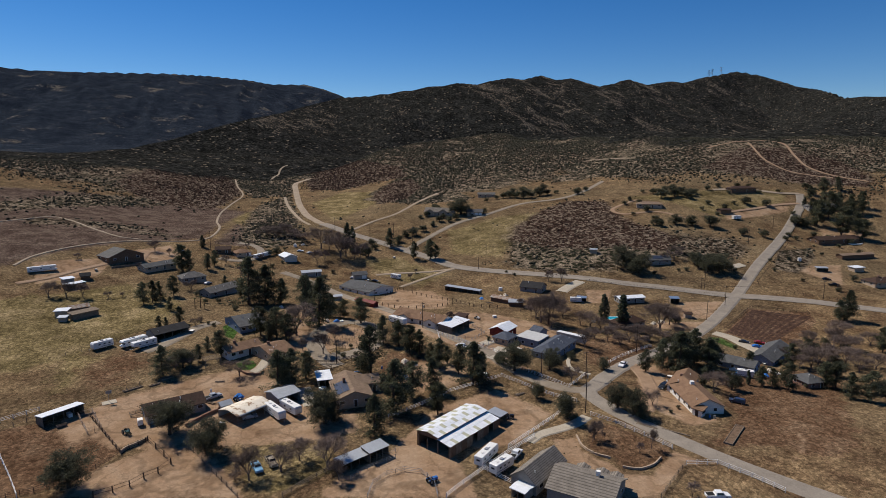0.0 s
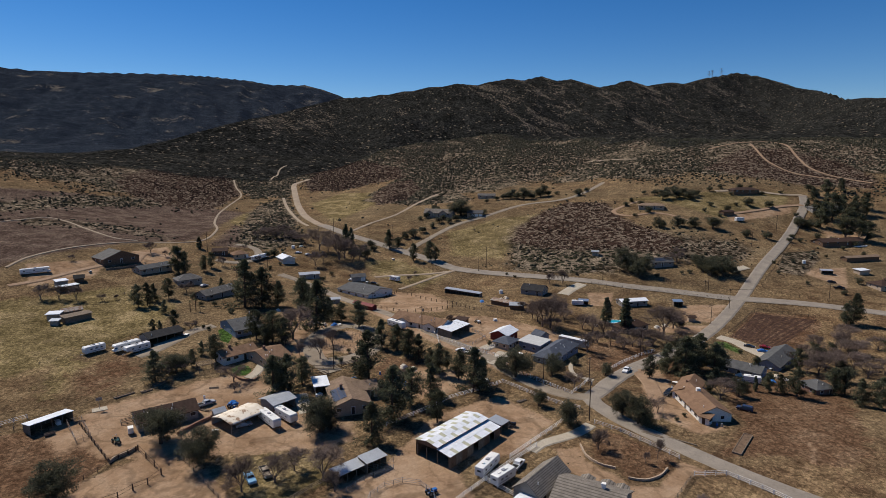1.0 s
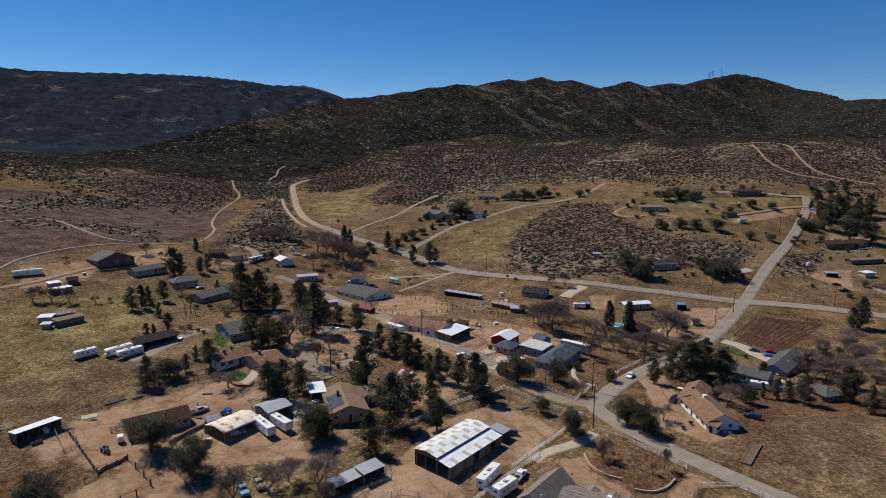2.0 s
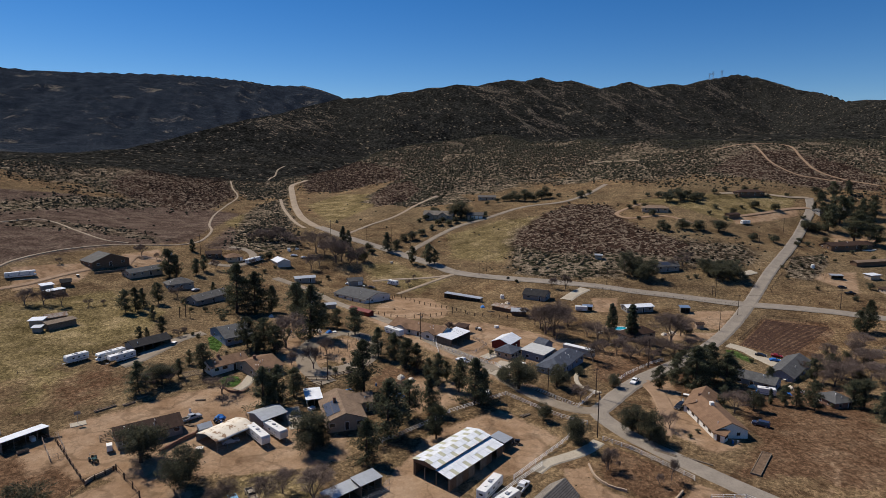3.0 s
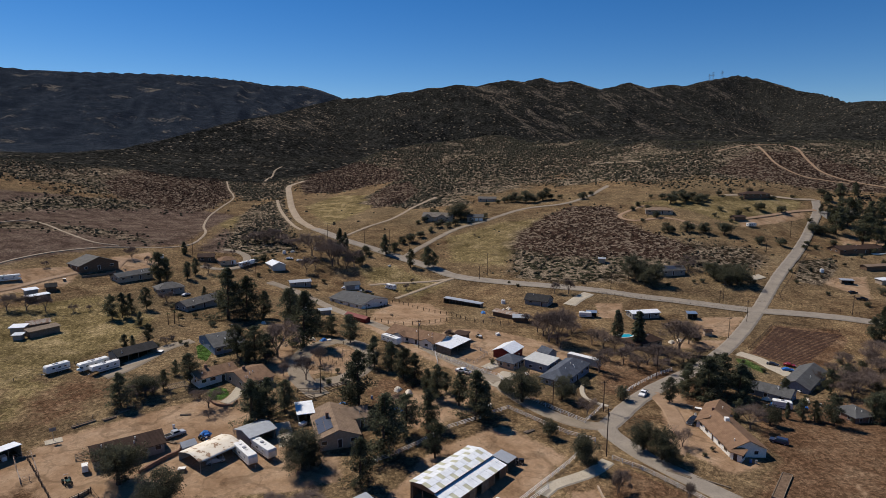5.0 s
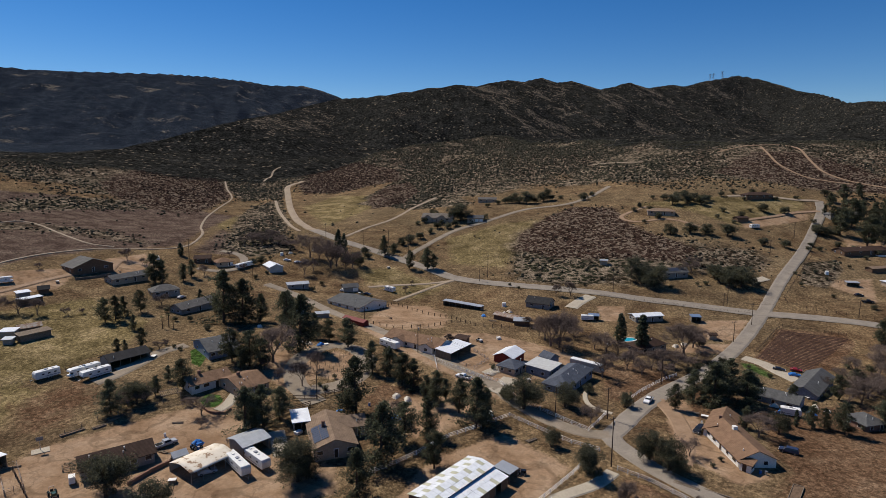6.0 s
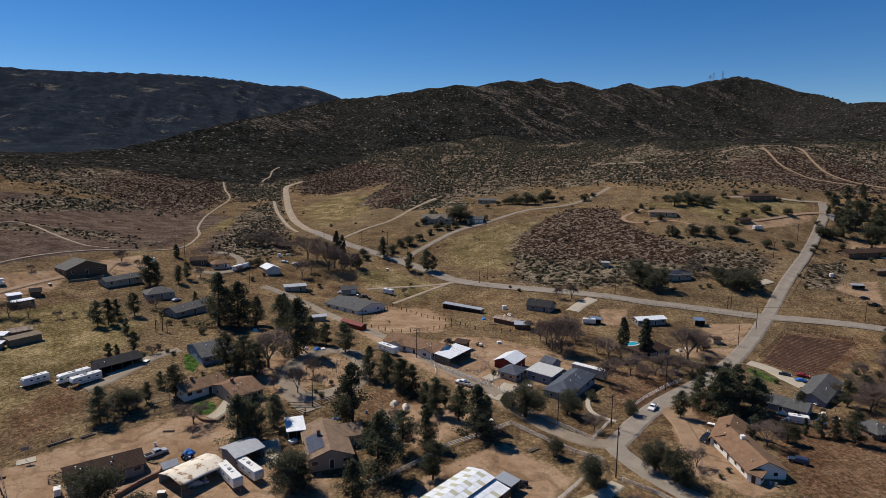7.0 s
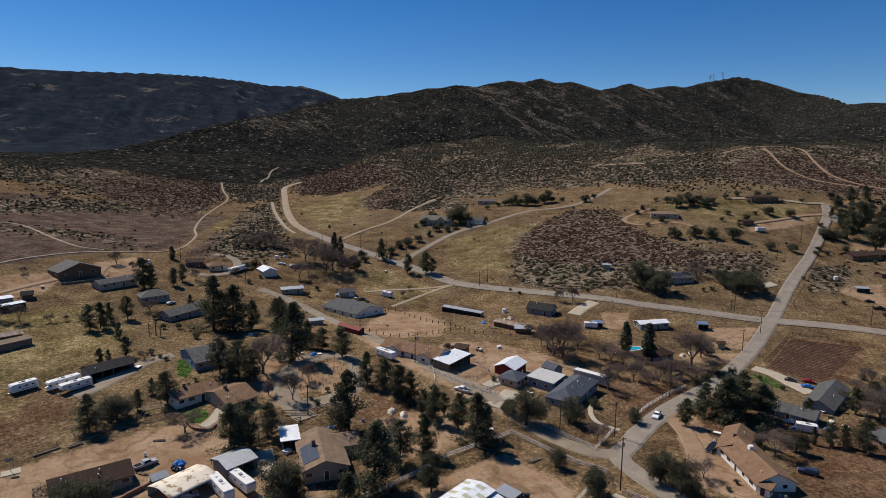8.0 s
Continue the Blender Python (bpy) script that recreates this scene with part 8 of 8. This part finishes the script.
tree("bare", -60.1, 229.6, 6.2, 1.2)
tree("bare", -52.8, 220.4, 5.6)
tree("oak", 275.7, 450.0, 4.8)
tree("oak", 283.0, 442.5, 4.8)
tree("oak", 293.7, 434.9, 4.7)
tree("oak", 279.6, 425.3, 3.8)
tree("oak", 283.8, 409.5, 5.5)
tree("oak", 255.3, 436.0, 3.9)
tree("oak", 254.3, 444.5, 4.0)
tree("oak", 243.4, 354.1, 4.8)
tree("oak", 223.6, 336.3, 3.7)
tree("oak", 212.7, 352.8, 2.6)
tree("oak", 254.6, 403.9, 2.9)
tree("oak", 204.5, 369.3, 2.7)
tree("oak", 210.7, 386.7, 2.8)
tree("oak", 224.9, 390.3, 2.8)
tree("oak", 225.5, 379.6, 2.7)
tree("oak", 185.1, 538.0, 6.7)
tree("oak", 194.9, 538.7, 7.6)
tree("oak", 204.4, 545.1, 6.3)
tree("oak", 207.7, 532.5, 8.0)
tree("oak", 213.5, 525.7, 8.4)
tree("oak", 177.8, 544.7, 3.9)
tree("oak", 160.4, 522.3, 5.1)
tree("oak", 152.8, 512.2, 4.5)
tree("oak", 234.0, 541.0, 4.8)
tree("oak", 246.9, 548.3, 4.4)
tree("oak", 274.3, 549.7, 3.9)
tree("oak", 276.3, 534.4, 4.3)
tree("oak", 248.9, 531.6, 3.8)
tree("oak", 295.4, 538.9, 3.8)
tree("oak", 242.1, 507.0, 3.6)
tree("oak", 216.2, 479.4, 3.8)
tree("oak", 209.1, 490.9, 3.5)
tree("oak", 150.5, 480.3, 3.4)
tree("oak", 324.7, 547.9, 7.3)
tree("oak", 322.0, 535.0, 8.0)
tree("oak", 283.9, 492.7, 4.0)
tree("oak", 49.8, 570.8, 5.1)
tree("oak", 56.8, 574.6, 7.1)
tree("oak", 69.1, 570.9, 7.6)
tree("oak", 99.1, 577.3, 6.1)
tree("oak", 107.2, 579.4, 4.6)
tree("oak", 135.3, 578.9, 5.1)
tree("oak", 39.9, 559.8, 4.5)
tree("oak", -19.1, 511.9, 4.1)
tree("oak", -13.7, 516.1, 5.5)
tree("oak", 0.5, 509.8, 5.0)
tree("oak", 7.4, 516.5, 5.5)
tree("oak", 20.0, 522.6, 6.1)
tree("oak", 24.1, 510.8, 4.1)
tree("oak", -8.1, 540.6, 5.8)
tree("pine", 316, 526, 11, 1.2)
tree("pine", 336, 540, 13, 1.3)
tree("pine", 352, 546, 12, 1.3)
tree("pine", 301, 490, 13, 1.3)
tree("pine", 323, 484, 15, 1.4)
tree("pine", 341, 494, 13, 1.3)
tree("oak", 95.5, 254.5, 3.2, 1.2)
tree("oak", 101, 259.5, 3.6, 1.3)
tree("oak", 108.5, 264.5, 4.0, 1.2)
tree("oak", 115.5, 270, 3.4, 1.2)
tree("oak", 90, 259, 2.6, 1.3)
tree("bare", 86, 262.5, 6.5, 1.4)
tree("bare", 93.5, 264.5, 7.0, 1.4)
tree("bare", 106, 267, 6.5, 1.4)
tree("bare", 98, 262, 5.5, 1.5)
tree("oak", 161.5, 386, 6.5, 1.2)
tree("oak", 171, 384, 7.5, 1.2)
tree("oak", 178.5, 385, 6.0, 1.2)
tree("oak", 127, 386, 6.5, 1.1)
tree("bare", 155, 398, 7.0, 1.5)
tree("oak", -62.8, 420.5, 4.2, 1.3)
tree("oak", -56.7, 431.4, 4.6, 1.4)
tree("oak", -71.9, 429.7, 5.5, 1.2)
tree("bare", -127, 443, 6.5, 1.7)
tree("bare", -119, 442, 6.0, 1.7)
tree("bare", -112, 444, 6.5, 1.6)
tree("bare", -104, 443, 6.0, 1.6)
tree("bare", -131, 470, 5.5, 1.6)
tree("bare", -121, 472, 5.5, 1.6)
tree("pine", 136.6, 193.8, 9, 1.2)
tree("pine", 140.8, 190.2, 10.5, 1.3)
tree("oak", 151.0, 198.6, 7, 1.1)
tree("oak", 149.9, 220.0, 7.5, 1.1)
tree("bare", 162.3, 227.0, 8.5, 1.4)
tree("bare", 171.7, 231.0, 9, 1.4)
tree("bare", 177.4, 256.8, 9, 1.4)
tree("bare", 190.9, 262.0, 8, 1.4)
tree("pine", 189.7, 252.5, 11, 1.2)
tree("bare", 180.6, 271.7, 7, 1.4)
tree("palm", -114.1, 272.6, 5.9)
tree("palm", -112.3, 274.5, 6.4)
tree("palm", -109.8, 273.1, 4.9)

# poles and wires
utility_pole(43.4, 175.2, 13.5, 35, True)
utility_pole(49.9, 203.1, 10.0, 35)
utility_pole(34.5, 204.1, 8.9, 60)
utility_pole(151.6, 318.7, 11.0, 10)
utility_pole(132.9, 297.6, 10.1, 10)
utility_pole(28.2, 393.8, 14.2, 80)
utility_pole(23.0, 388.7, 8.1, 80)
utility_pole(-98.6, 316.3, 10.0, 30)
utility_pole(151.5, 344.9, 10.0, 10)
utility_pole(149.0, 343.4, 6.9, 10)
utility_pole(95.6, 361.8, 10.5, 80)
utility_pole(108.9, 373.3, 10.1, 80)
utility_pole(-8.7, 251.9, 11.1, 30, True)
utility_pole(-33.6, 290.5, 8.7, 30)
utility_pole(-38.0, 208.6, 9.4, 30)
utility_pole(78.5, 237.6, 11.5, 35)
utility_pole(-37.7, 461.6, 10.3, 60)
utility_pole(-55.4, 458.9, 10.3, 60)
utility_pole(-83.8, 469.5, 11.3, 60)
utility_pole(208.1, 324.9, 10.3, 10)
utility_pole(165.8, 365.6, 8.9, 10)
utility_pole(248.6, 456.1, 12.2, 20)
utility_pole(-150.2, 389.1, 12.8, 60)
utility_pole(-104.7, 363.3, 8.8, 30)
utility_pole(-22.3, 441.5, 13.9, 60)
utility_pole(210.4, 415.4, 10.4, 20)
utility_pole(-114.9, 338.6, 7.6, 30)
power_line((43.4, 175.2, 13.5, 35), (49.9, 203.1, 10.0, 35))
power_line((49.9, 203.1, 10.0, 35), (78.5, 237.6, 11.5, 35))
power_line((78.5, 237.6, 11.5, 35), (132.9, 297.6, 10.1, 10))
power_line((49.9, 203.1, 10.0, 35), (34.5, 204.1, 8.9, 60))
power_line((34.5, 204.1, 8.9, 60), (-8.7, 251.9, 11.1, 30))
power_line((-8.7, 251.9, 11.1, 30), (-33.6, 290.5, 8.7, 30))
power_line((-33.6, 290.5, 8.7, 30), (-98.6, 316.3, 10.0, 30))
power_line((132.9, 297.6, 10.1, 10), (151.6, 318.7, 11.0, 10))
power_line((151.6, 318.7, 11.0, 10), (151.5, 344.9, 10.0, 10))
power_line((151.6, 318.7, 11.0, 10), (28.2, 393.8, 14.2, 80))
power_line((95.6, 361.8, 10.5, 80), (108.9, 373.3, 10.1, 80))
power_line((108.9, 373.3, 10.1, 80), (28.2, 393.8, 14.2, 80))
power_line((23.0, 388.7, 8.1, 80), (-22.3, 441.5, 13.9, 60))
power_line((-37.7, 461.6, 10.3, 60), (-55.4, 458.9, 10.3, 60))
power_line((-55.4, 458.9, 10.3, 60), (-83.8, 469.5, 11.3, 60))
power_line((-98.6, 316.3, 10.0, 30), (-104.7, 363.3, 8.8, 30))
power_line((151.6, 318.7, 11.0, 10), (208.1, 324.9, 10.3, 10))
power_line((165.8, 365.6, 8.9, 10), (210.4, 415.4, 10.4, 20))
power_line((210.4, 415.4, 10.4, 20), (248.6, 456.1, 12.2, 20))

# fences and walls
fence([(42.4, 182.8), (35.7, 186.8), (29.8, 192.5), (25.4, 197.0), (20.5, 202.0), (11.6, 195.0), (2.3, 188.6), (-6.3, 179.4), (-13.5, 172.9), (-19.0, 169.2)], "white-painted pipe rail fence", mat=WHITE_PIPE, thick=0.08, rail=0.06)
fence([(36.6, 176.2), (32.9, 171.2), (27.4, 164.8), (22.3, 159.0), (17.6, 153.6)], "white-painted pipe rail fence", mat=WHITE_PIPE, thick=0.08, rail=0.06)
fence([(25.4, 159.5), (18.2, 151.9), (12.5, 145.4), (4.9, 136.5), (0.8, 131.1)], "white-painted pipe rail fence", mat=WHITE_PIPE, thick=0.08, rail=0.06)
fence([(15.9, 143.6), (11.1, 146.8)], "white-painted pipe rail fence", mat=WHITE_PIPE, thick=0.08, rail=0.06)
fence([(9.2, 144.1), (17.2, 136.1)], "white-painted pipe rail fence", mat=WHITE_PIPE, thick=0.08, rail=0.06)
fence([(44.5, 173.4), (50.7, 168.3), (56.6, 160.8), (61.9, 153.7)], "white-painted pipe rail fence", mat=WHITE_PIPE, thick=0.08, rail=0.05)
fence([(23.0, 214.1), (30.4, 207.0), (36.3, 200.6), (42.2, 194.4), (46.4, 200.2), (50.3, 206.1)], "white-painted pipe rail fence", mat=WHITE_PIPE, thick=0.08, rail=0.05)
fence([(62.1, 219.7), (66.9, 226.0), (80.2, 241.2), (88.3, 248.8)], "white-painted pipe rail fence", mat=WHITE_PIPE, thick=0.08, rail=0.05)
fence([(62.6, 145.8), (70.8, 146.2), (76.7, 140.4), (81.7, 134.2)], "white-painted pipe rail fence", mat=WHITE_PIPE, thick=0.08, rail=0.05)
fence([(51.2, 131.7), (58.8, 141.5), (62.6, 145.8)], "dark wooden yard fence", mat=OLD_WOOD)
fence([(-2.4, 244.4), (3.9, 238.2), (13.8, 229.9), (20.4, 236.6)], "white-painted pipe rail fence", mat=WHITE_PIPE, thick=0.07, rail=0.05)
fence([(-105.9, 166.8), (-103.2, 169.4), (-95.6, 160.4), (-97.9, 157.5), (-105.9, 166.8)], "rusty pipe panel pen beside the horse shelter", mat=RUSTY_METAL, gap=2.2, rail=0.035, thick=0.045, height=1.6, rails=4)
fence([(-92.4, 169.7), (-90.1, 171.8), (-88.1, 169.0), (-91.2, 167.9), (-92.4, 169.7)], "low brown board pen beside the house", mat=OLD_WOOD, gap=1.5, height=0.7, rails=2, rail=0.09)
fence([(-125.1, 162.0), (-118.9, 169.6)], "white-painted pipe rail fence", mat=WHITE_PIPE, thick=0.08, rail=0.05)
fence([(-122.0, 157.6), (-116.0, 165.2)], "wooden post and wire paddock fence", rail=0.03)
fence([(-102.7, 167.3), (-84.4, 148.6), (-81.7, 152.9), (-80.6, 154.7)], "wooden post and wire paddock fence", mat=DARK_WOOD, thick=0.1, rail=0.06)
fence([(-99.3, 127.5), (-94.6, 130.1), (-91.3, 134.3), (-86.3, 140.9), (-83.6, 147.8)], "wooden post and wire paddock fence", mat=DARK_WOOD, rail=0.04)
fence([(-80.2, 128.8), (-77.0, 131.2), (-74.3, 133.7), (-72.6, 137.2), (-70.4, 139.8), (-69.1, 144.1), (-72.5, 147.7), (-80.0, 154.8)], "dark round-post corral fence", mat=DARK_WOOD, thick=0.13, height=1.7, rails=2, gap=5.0)
fence([(-112.0, 143.7), (-103.2, 134.6), (-96.9, 127.7)], "white-painted pipe rail fence", mat=WHITE_PIPE, rail=0.05)
fence([(-67.6, 151.7), (-63.9, 148.2), (-57.7, 141.2), (-47.8, 130.6)], "low weathered wooden plank fence", mat=OLD_WOOD)
fence([(-37.4, 130.9), (-31.2, 139.4), (-27.7, 143.3)], "old grey wooden plank fence", mat=OLD_WOOD, rail=0.06)
fence([(-17.6, 130.7), (-16.9, 136.3), (-13.9, 140.3), (-9.8, 142.4), (-5.5, 141.4), (-2.2, 137.2), (-1.2, 130.9)], "steel pipe arena fence", mat=STEEL, rail=0.04, thick=0.05)
fence([(-18.9, 147.4), (-14.0, 149.4), (-12.7, 151.7)], "steel pipe arena fence", mat=STEEL, rail=0.03, thick=0.05)
fence([(-22.7, 138.2), (-19.1, 142.9), (-12.4, 148.3)], "steel pipe arena fence", mat=STEEL, rail=0.03, thick=0.05)
fence([(-32.0, 329.8), (-25.4, 350.8), (-20.2, 343.0), (-12.2, 331.6), (-3.2, 321.2), (5.2, 315.7), (15.6, 300.6), (31.3, 298.6)], "dark round-post arena fence", mat=DARK_WOOD, thick=0.13, height=1.5, rails=1, gap=4.0, rail=0.03)
fence([(-30.3, 295.9), (-20.5, 286.5), (-5.5, 294.0), (5.0, 305.7)], "dark round-post arena fence", mat=DARK_WOOD, thick=0.13, height=1.5, rails=1, gap=4.0, rail=0.03)
fence([(186.1, 353.1), (183.6, 345.3), (193.3, 335.5), (208.7, 327.2), (214.2, 322.4)], "wooden post and wire paddock fence", mat=DARK_WOOD, gap=4.0, rail=0.02)
fence([(186.4, 353.0), (221.7, 397.0), (240.7, 420.9)], "wooden post and wire paddock fence", mat=DARK_WOOD, gap=4, rail=0.02)
fence([(135.9, 284.8), (160.7, 312.9), (165.3, 316.3), (188.7, 304.5)], "dark wooden rail fence round the ploughed plot", mat=DARK_WOOD, rail=0.05)
fence([(87.8, 357.6), (99.6, 352.3), (127.4, 342.8), (157.6, 332.6)], "wooden post and wire paddock fence", mat=DARK_WOOD, gap=5, rail=0.02, height=1.1)
fence([(-46.3, 230.3), (-43.4, 241.6), (-37.6, 251.4), (-28.5, 248.5), (-22.9, 232.5)], "wooden post and wire paddock fence", mat=DARK_WOOD, gap=4, rail=0.02)
fence([(132.0, 228.1), (141.9, 206.5)], "wooden post and wire paddock fence", mat=DARK_WOOD, gap=6, rail=0.015, height=1.1)
fence([(-140.5, 208.3), (-129.6, 219.7), (-126.5, 227.5)], "wooden post and wire paddock fence", gap=5, rail=0.02, height=1.1)
fence([(-101.5, 185.7), (-97.1, 193.9), (-84.2, 202.7)], "wooden post and wire paddock fence", gap=5, rail=0.02, height=1.1)
fence([(-154.1, 408.1), (-149.3, 419.6), (-139.6, 423.9), (-130.2, 417.7)], "dark board fence round the drive", mat=DARK_WOOD, rail=0.12, height=1.6)
fence([(-158.3, 273.9), (-152.9, 299.9), (-140.4, 324.7)], "wooden post and wire paddock fence", gap=6, rail=0.015, height=1.1)
fence([(-45.3, 208.2), (-38.1, 208.6), (-33.4, 212.9), (-26.7, 217.7)], "dark wooden garden fence boards", mat=DARK_WOOD, height=1.5, rail=0.1)
fence([(208.1, 366.9), (229.8, 375.6), (242.4, 384.8)], "wooden post and wire paddock fence", mat=DARK_WOOD, gap=4, rail=0.02)
fence([(5.1, 307.1), (23.2, 297.1), (38.5, 293.6), (48.0, 303.7)], "wooden post and wire paddock fence", gap=4, rail=0.03)
low_wall([(37.5, 160.6), (37.8, 154.9), (39.9, 151.1), (43.8, 148.6)], "curved low stone garden wall", mat=TAN_WALL, height=0.6)
low_wall([(45.8, 144.4), (49.5, 143.4), (53.7, 145.2), (57.1, 148.8)], "curved low stone garden wall", mat=TAN_WALL, height=0.6)
low_wall([(-71.0, 202.5), (-67.2, 199.0), (-62.9, 198.8), (-62.1, 201.8)], "curved brick wall round the lawn", mat=BRICK)
low_wall([(-84.1, 148.3), (-83.6, 150.7), (-81.8, 153.2), (-80.9, 155.9)], "rough stone retaining wall", height=0.9, mat=TAN_WALL)
low_wall([(-73.2, 163.3), (-70.8, 168.6), (-67.8, 173.4), (-66.4, 176.6)], "long low wall of rust-brown rubble", height=1.0, thick=0.6, mat=BRICK)
fence([(-52.9, 188.5), (-50.3, 193.5), (-45.1, 200.0), (-39.2, 204.7)], "dark wooden board fence behind the garage", mat=DARK_WOOD, height=1.6, rail=0.12)
fence([(13.8, 229.9), (19.6, 227.1), (23.6, 218.8)], "white-painted pipe rail fence", mat=WHITE_PIPE, thick=0.07, rail=0.05)
fence([(-8.3, 261.2), (-2.4, 246.3), (-1.3, 235.6)], "white-painted pipe rail fence", mat=WHITE_PIPE, thick=0.06, rail=0.04)
fence([(4.0, 243.7), (11.8, 237.9), (17.6, 248.5), (12.8, 258.1)], "steel pipe pen by the shelter", mat=STEEL, rail=0.04, thick=0.05)
low_wall([(-180.2, 325.3), (-175.0, 331.3), (-170.5, 339.4)], "low rubble wall along the bank", height=1.0, mat=OLD_WOOD)

# yard things
pool(82.9, 291.5, 20, 8.0, 4.5)
pool(298.5, 436.0, 15, 11.0, 4.0)
hoop(-102.5, 177.2, 35)
trough(-107.0, 160.9, 50)
pergola(-82.0, 206.6, 35, 5.0, 4.0)
garden_bed(82.4, 161.8, 52, 14.0, 2.4, "long raised garden bed edged with timber")
garden_bed(-99.7, 186.2, 50, 6.0, 1.2, "narrow timber planter beside the yard")
garden_bed(-94.3, 189.6, 50, 3.5, 1.0, "narrow timber planter beside the yard")
garden_bed(-92.5, 194.9, 50, 4.0, 1.6, "pale sandbox edged with timber")
cart(-86.4, 163.7, 120)
log_pile(25.0, 188.0, 35, 3.5)
log_pile(59.3, 166.8, -40, 6.0)
log_pile(66.2, 163.0, -40, 8.0, "long pale logs along the road verge", 1)
log_pile(79.0, 211.5, -30, 4.0)
log_pile(-74.2, 193.1, 10, 3.0, "grey boards and logs by the tree", 2)
junk(88.5, 201.9, 47, "crate")
junk(88.7, 211.6, 94, "crate")
junk(-108.6, 167.2, 141, "crate")
junk(-63.6, 165.1, 8, "crate")
junk(-39.3, 189.1, 55, "crate")
junk(14.7, 202.7, 102, "crate")
junk(81.3, 207.9, 149, "crate")
junk(129.4, 234.0, 16, "crate")
junk(113.1, 216.0, 63, "crate")
junk(29.9, 229.9, 110, "crate")
junk(59.7, 248.6, 157, "crate")
junk(24.2, 278.2, 24, "crate")
junk(-18.4, 259.1, 71, "crate")
junk(-43.8, 255.2, 118, "crate")
junk(-46.1, 367.0, 165, "crate")
junk(-33.8, 414.9, 32, "crate")
junk(-91.6, 410.1, 79, "crate")
junk(71.9, 282.0, 126, "crate")
junk(91.1, 287.2, 173, "crate")
junk(-184.5, 318.2, 40, "crate")
junk(-102.3, 239.4, 87, "crate")
junk(127.1, 220.1, 134, "crate")
junk(-74.5, 185.8, 1, "drum")
junk(-63.1, 179.7, 48, "drum")
junk(81.6, 172.7, 95, "drum")
junk(80.4, 173.2, 142, "drum")
junk(-21.6, 205.8, 9, "drum")
junk(-0.3, 251.5, 56, "drum")
junk(106.8, 214.9, 103, "drum")
junk(78.3, 202.9, 150, "drum")
junk(-61.2, 253.6, 17, "drum")
junk(-87.5, 272.8, 64, "drum")
junk(26.0, 240.7, 111, "drum")
junk(-72.1, 178.3, 158, "boards")
junk(-104.0, 168.9, 25, "boards")
junk(121.3, 232.5, 72, "boards")
junk(37.7, 307.4, 119, "boards")
junk(24.4, 311.8, 166, "boards")
junk(237.5, 371.9, 33, "boards")
junk(-66.7, 413.1, 80, "boards")
junk(-82.5, 419.3, 127, "boards")
junk(-179.1, 338.9, 174, "boards")
junk(-173.7, 339.8, 41, "boards")
junk(-180.5, 333.6, 88, "boards")
junk(-169.9, 347.0, 135, "boards")
junk(-59.5, 207.6, 2, "boards")
junk(231.4, 389.5, 49, "tank")
junk(-164.8, 379.8, 96, "tank")
junk(-103.3, 420.8, 143, "tank")
junk(33.0, 342.1, 10, "tank")
junk(-14.0, 212.4, 57, "pale")
junk(-10.3, 210.6, 104, "pale")
junk(111.2, 223.1, 151, "pale")
junk(115.6, 222.2, 18, "pale")
junk(125.5, 224.0, 65, "pale")
junk(-76.3, 279.4, 112, "pale")
junk(-86.2, 437.4, 159, "pale")
junk(-99.1, 426.4, 26, "pale")
junk(31.5, 326.9, 73, "pale")
junk(34.7, 330.4, 120, "pale")
junk(107.9, 291.1, 167, "pale")
junk(102.8, 287.8, 34, "pale")
junk(-54.4, 258.0, 81, "pale")
junk(-50.6, 256.0, 128, "pale")
junk(-64.5, 182.6, 175, "blue")
junk(110.3, 217.2, 42, "blue")
junk(120.5, 217.3, 89, "blue")
junk(-13.1, 198.9, 136, "blue")
junk(-29.7, 200.8, 3, "blue")
junk(-46.0, 254.9, 50, "blue")
junk(21.0, 321.8, 97, "blue")
tower(1286.9, 3050.0, 38)
tower(1302.9, 3050.0, 38)
tower(1345.7, 3050.0, 38)
vine_row((-44.7, 230.4), (-36.9, 222.3))
vine_row((-43.2, 232.8), (-35.3, 224.9))
vine_row((-41.6, 235.2), (-33.6, 227.7))
vine_row((-40.0, 237.8), (-31.9, 230.6))
vine_row((-38.4, 240.4), (-30.2, 233.7))
vine_row((-36.7, 243.2), (-28.4, 236.8))
vine_row((-35.1, 246.1), (-26.6, 240.2))
vine_row((-33.4, 249.2), (-24.7, 243.8))
furrows([(134.8, 279.9), (148.2, 265.7), (187.9, 301.1), (162.9, 312.8)], 26)
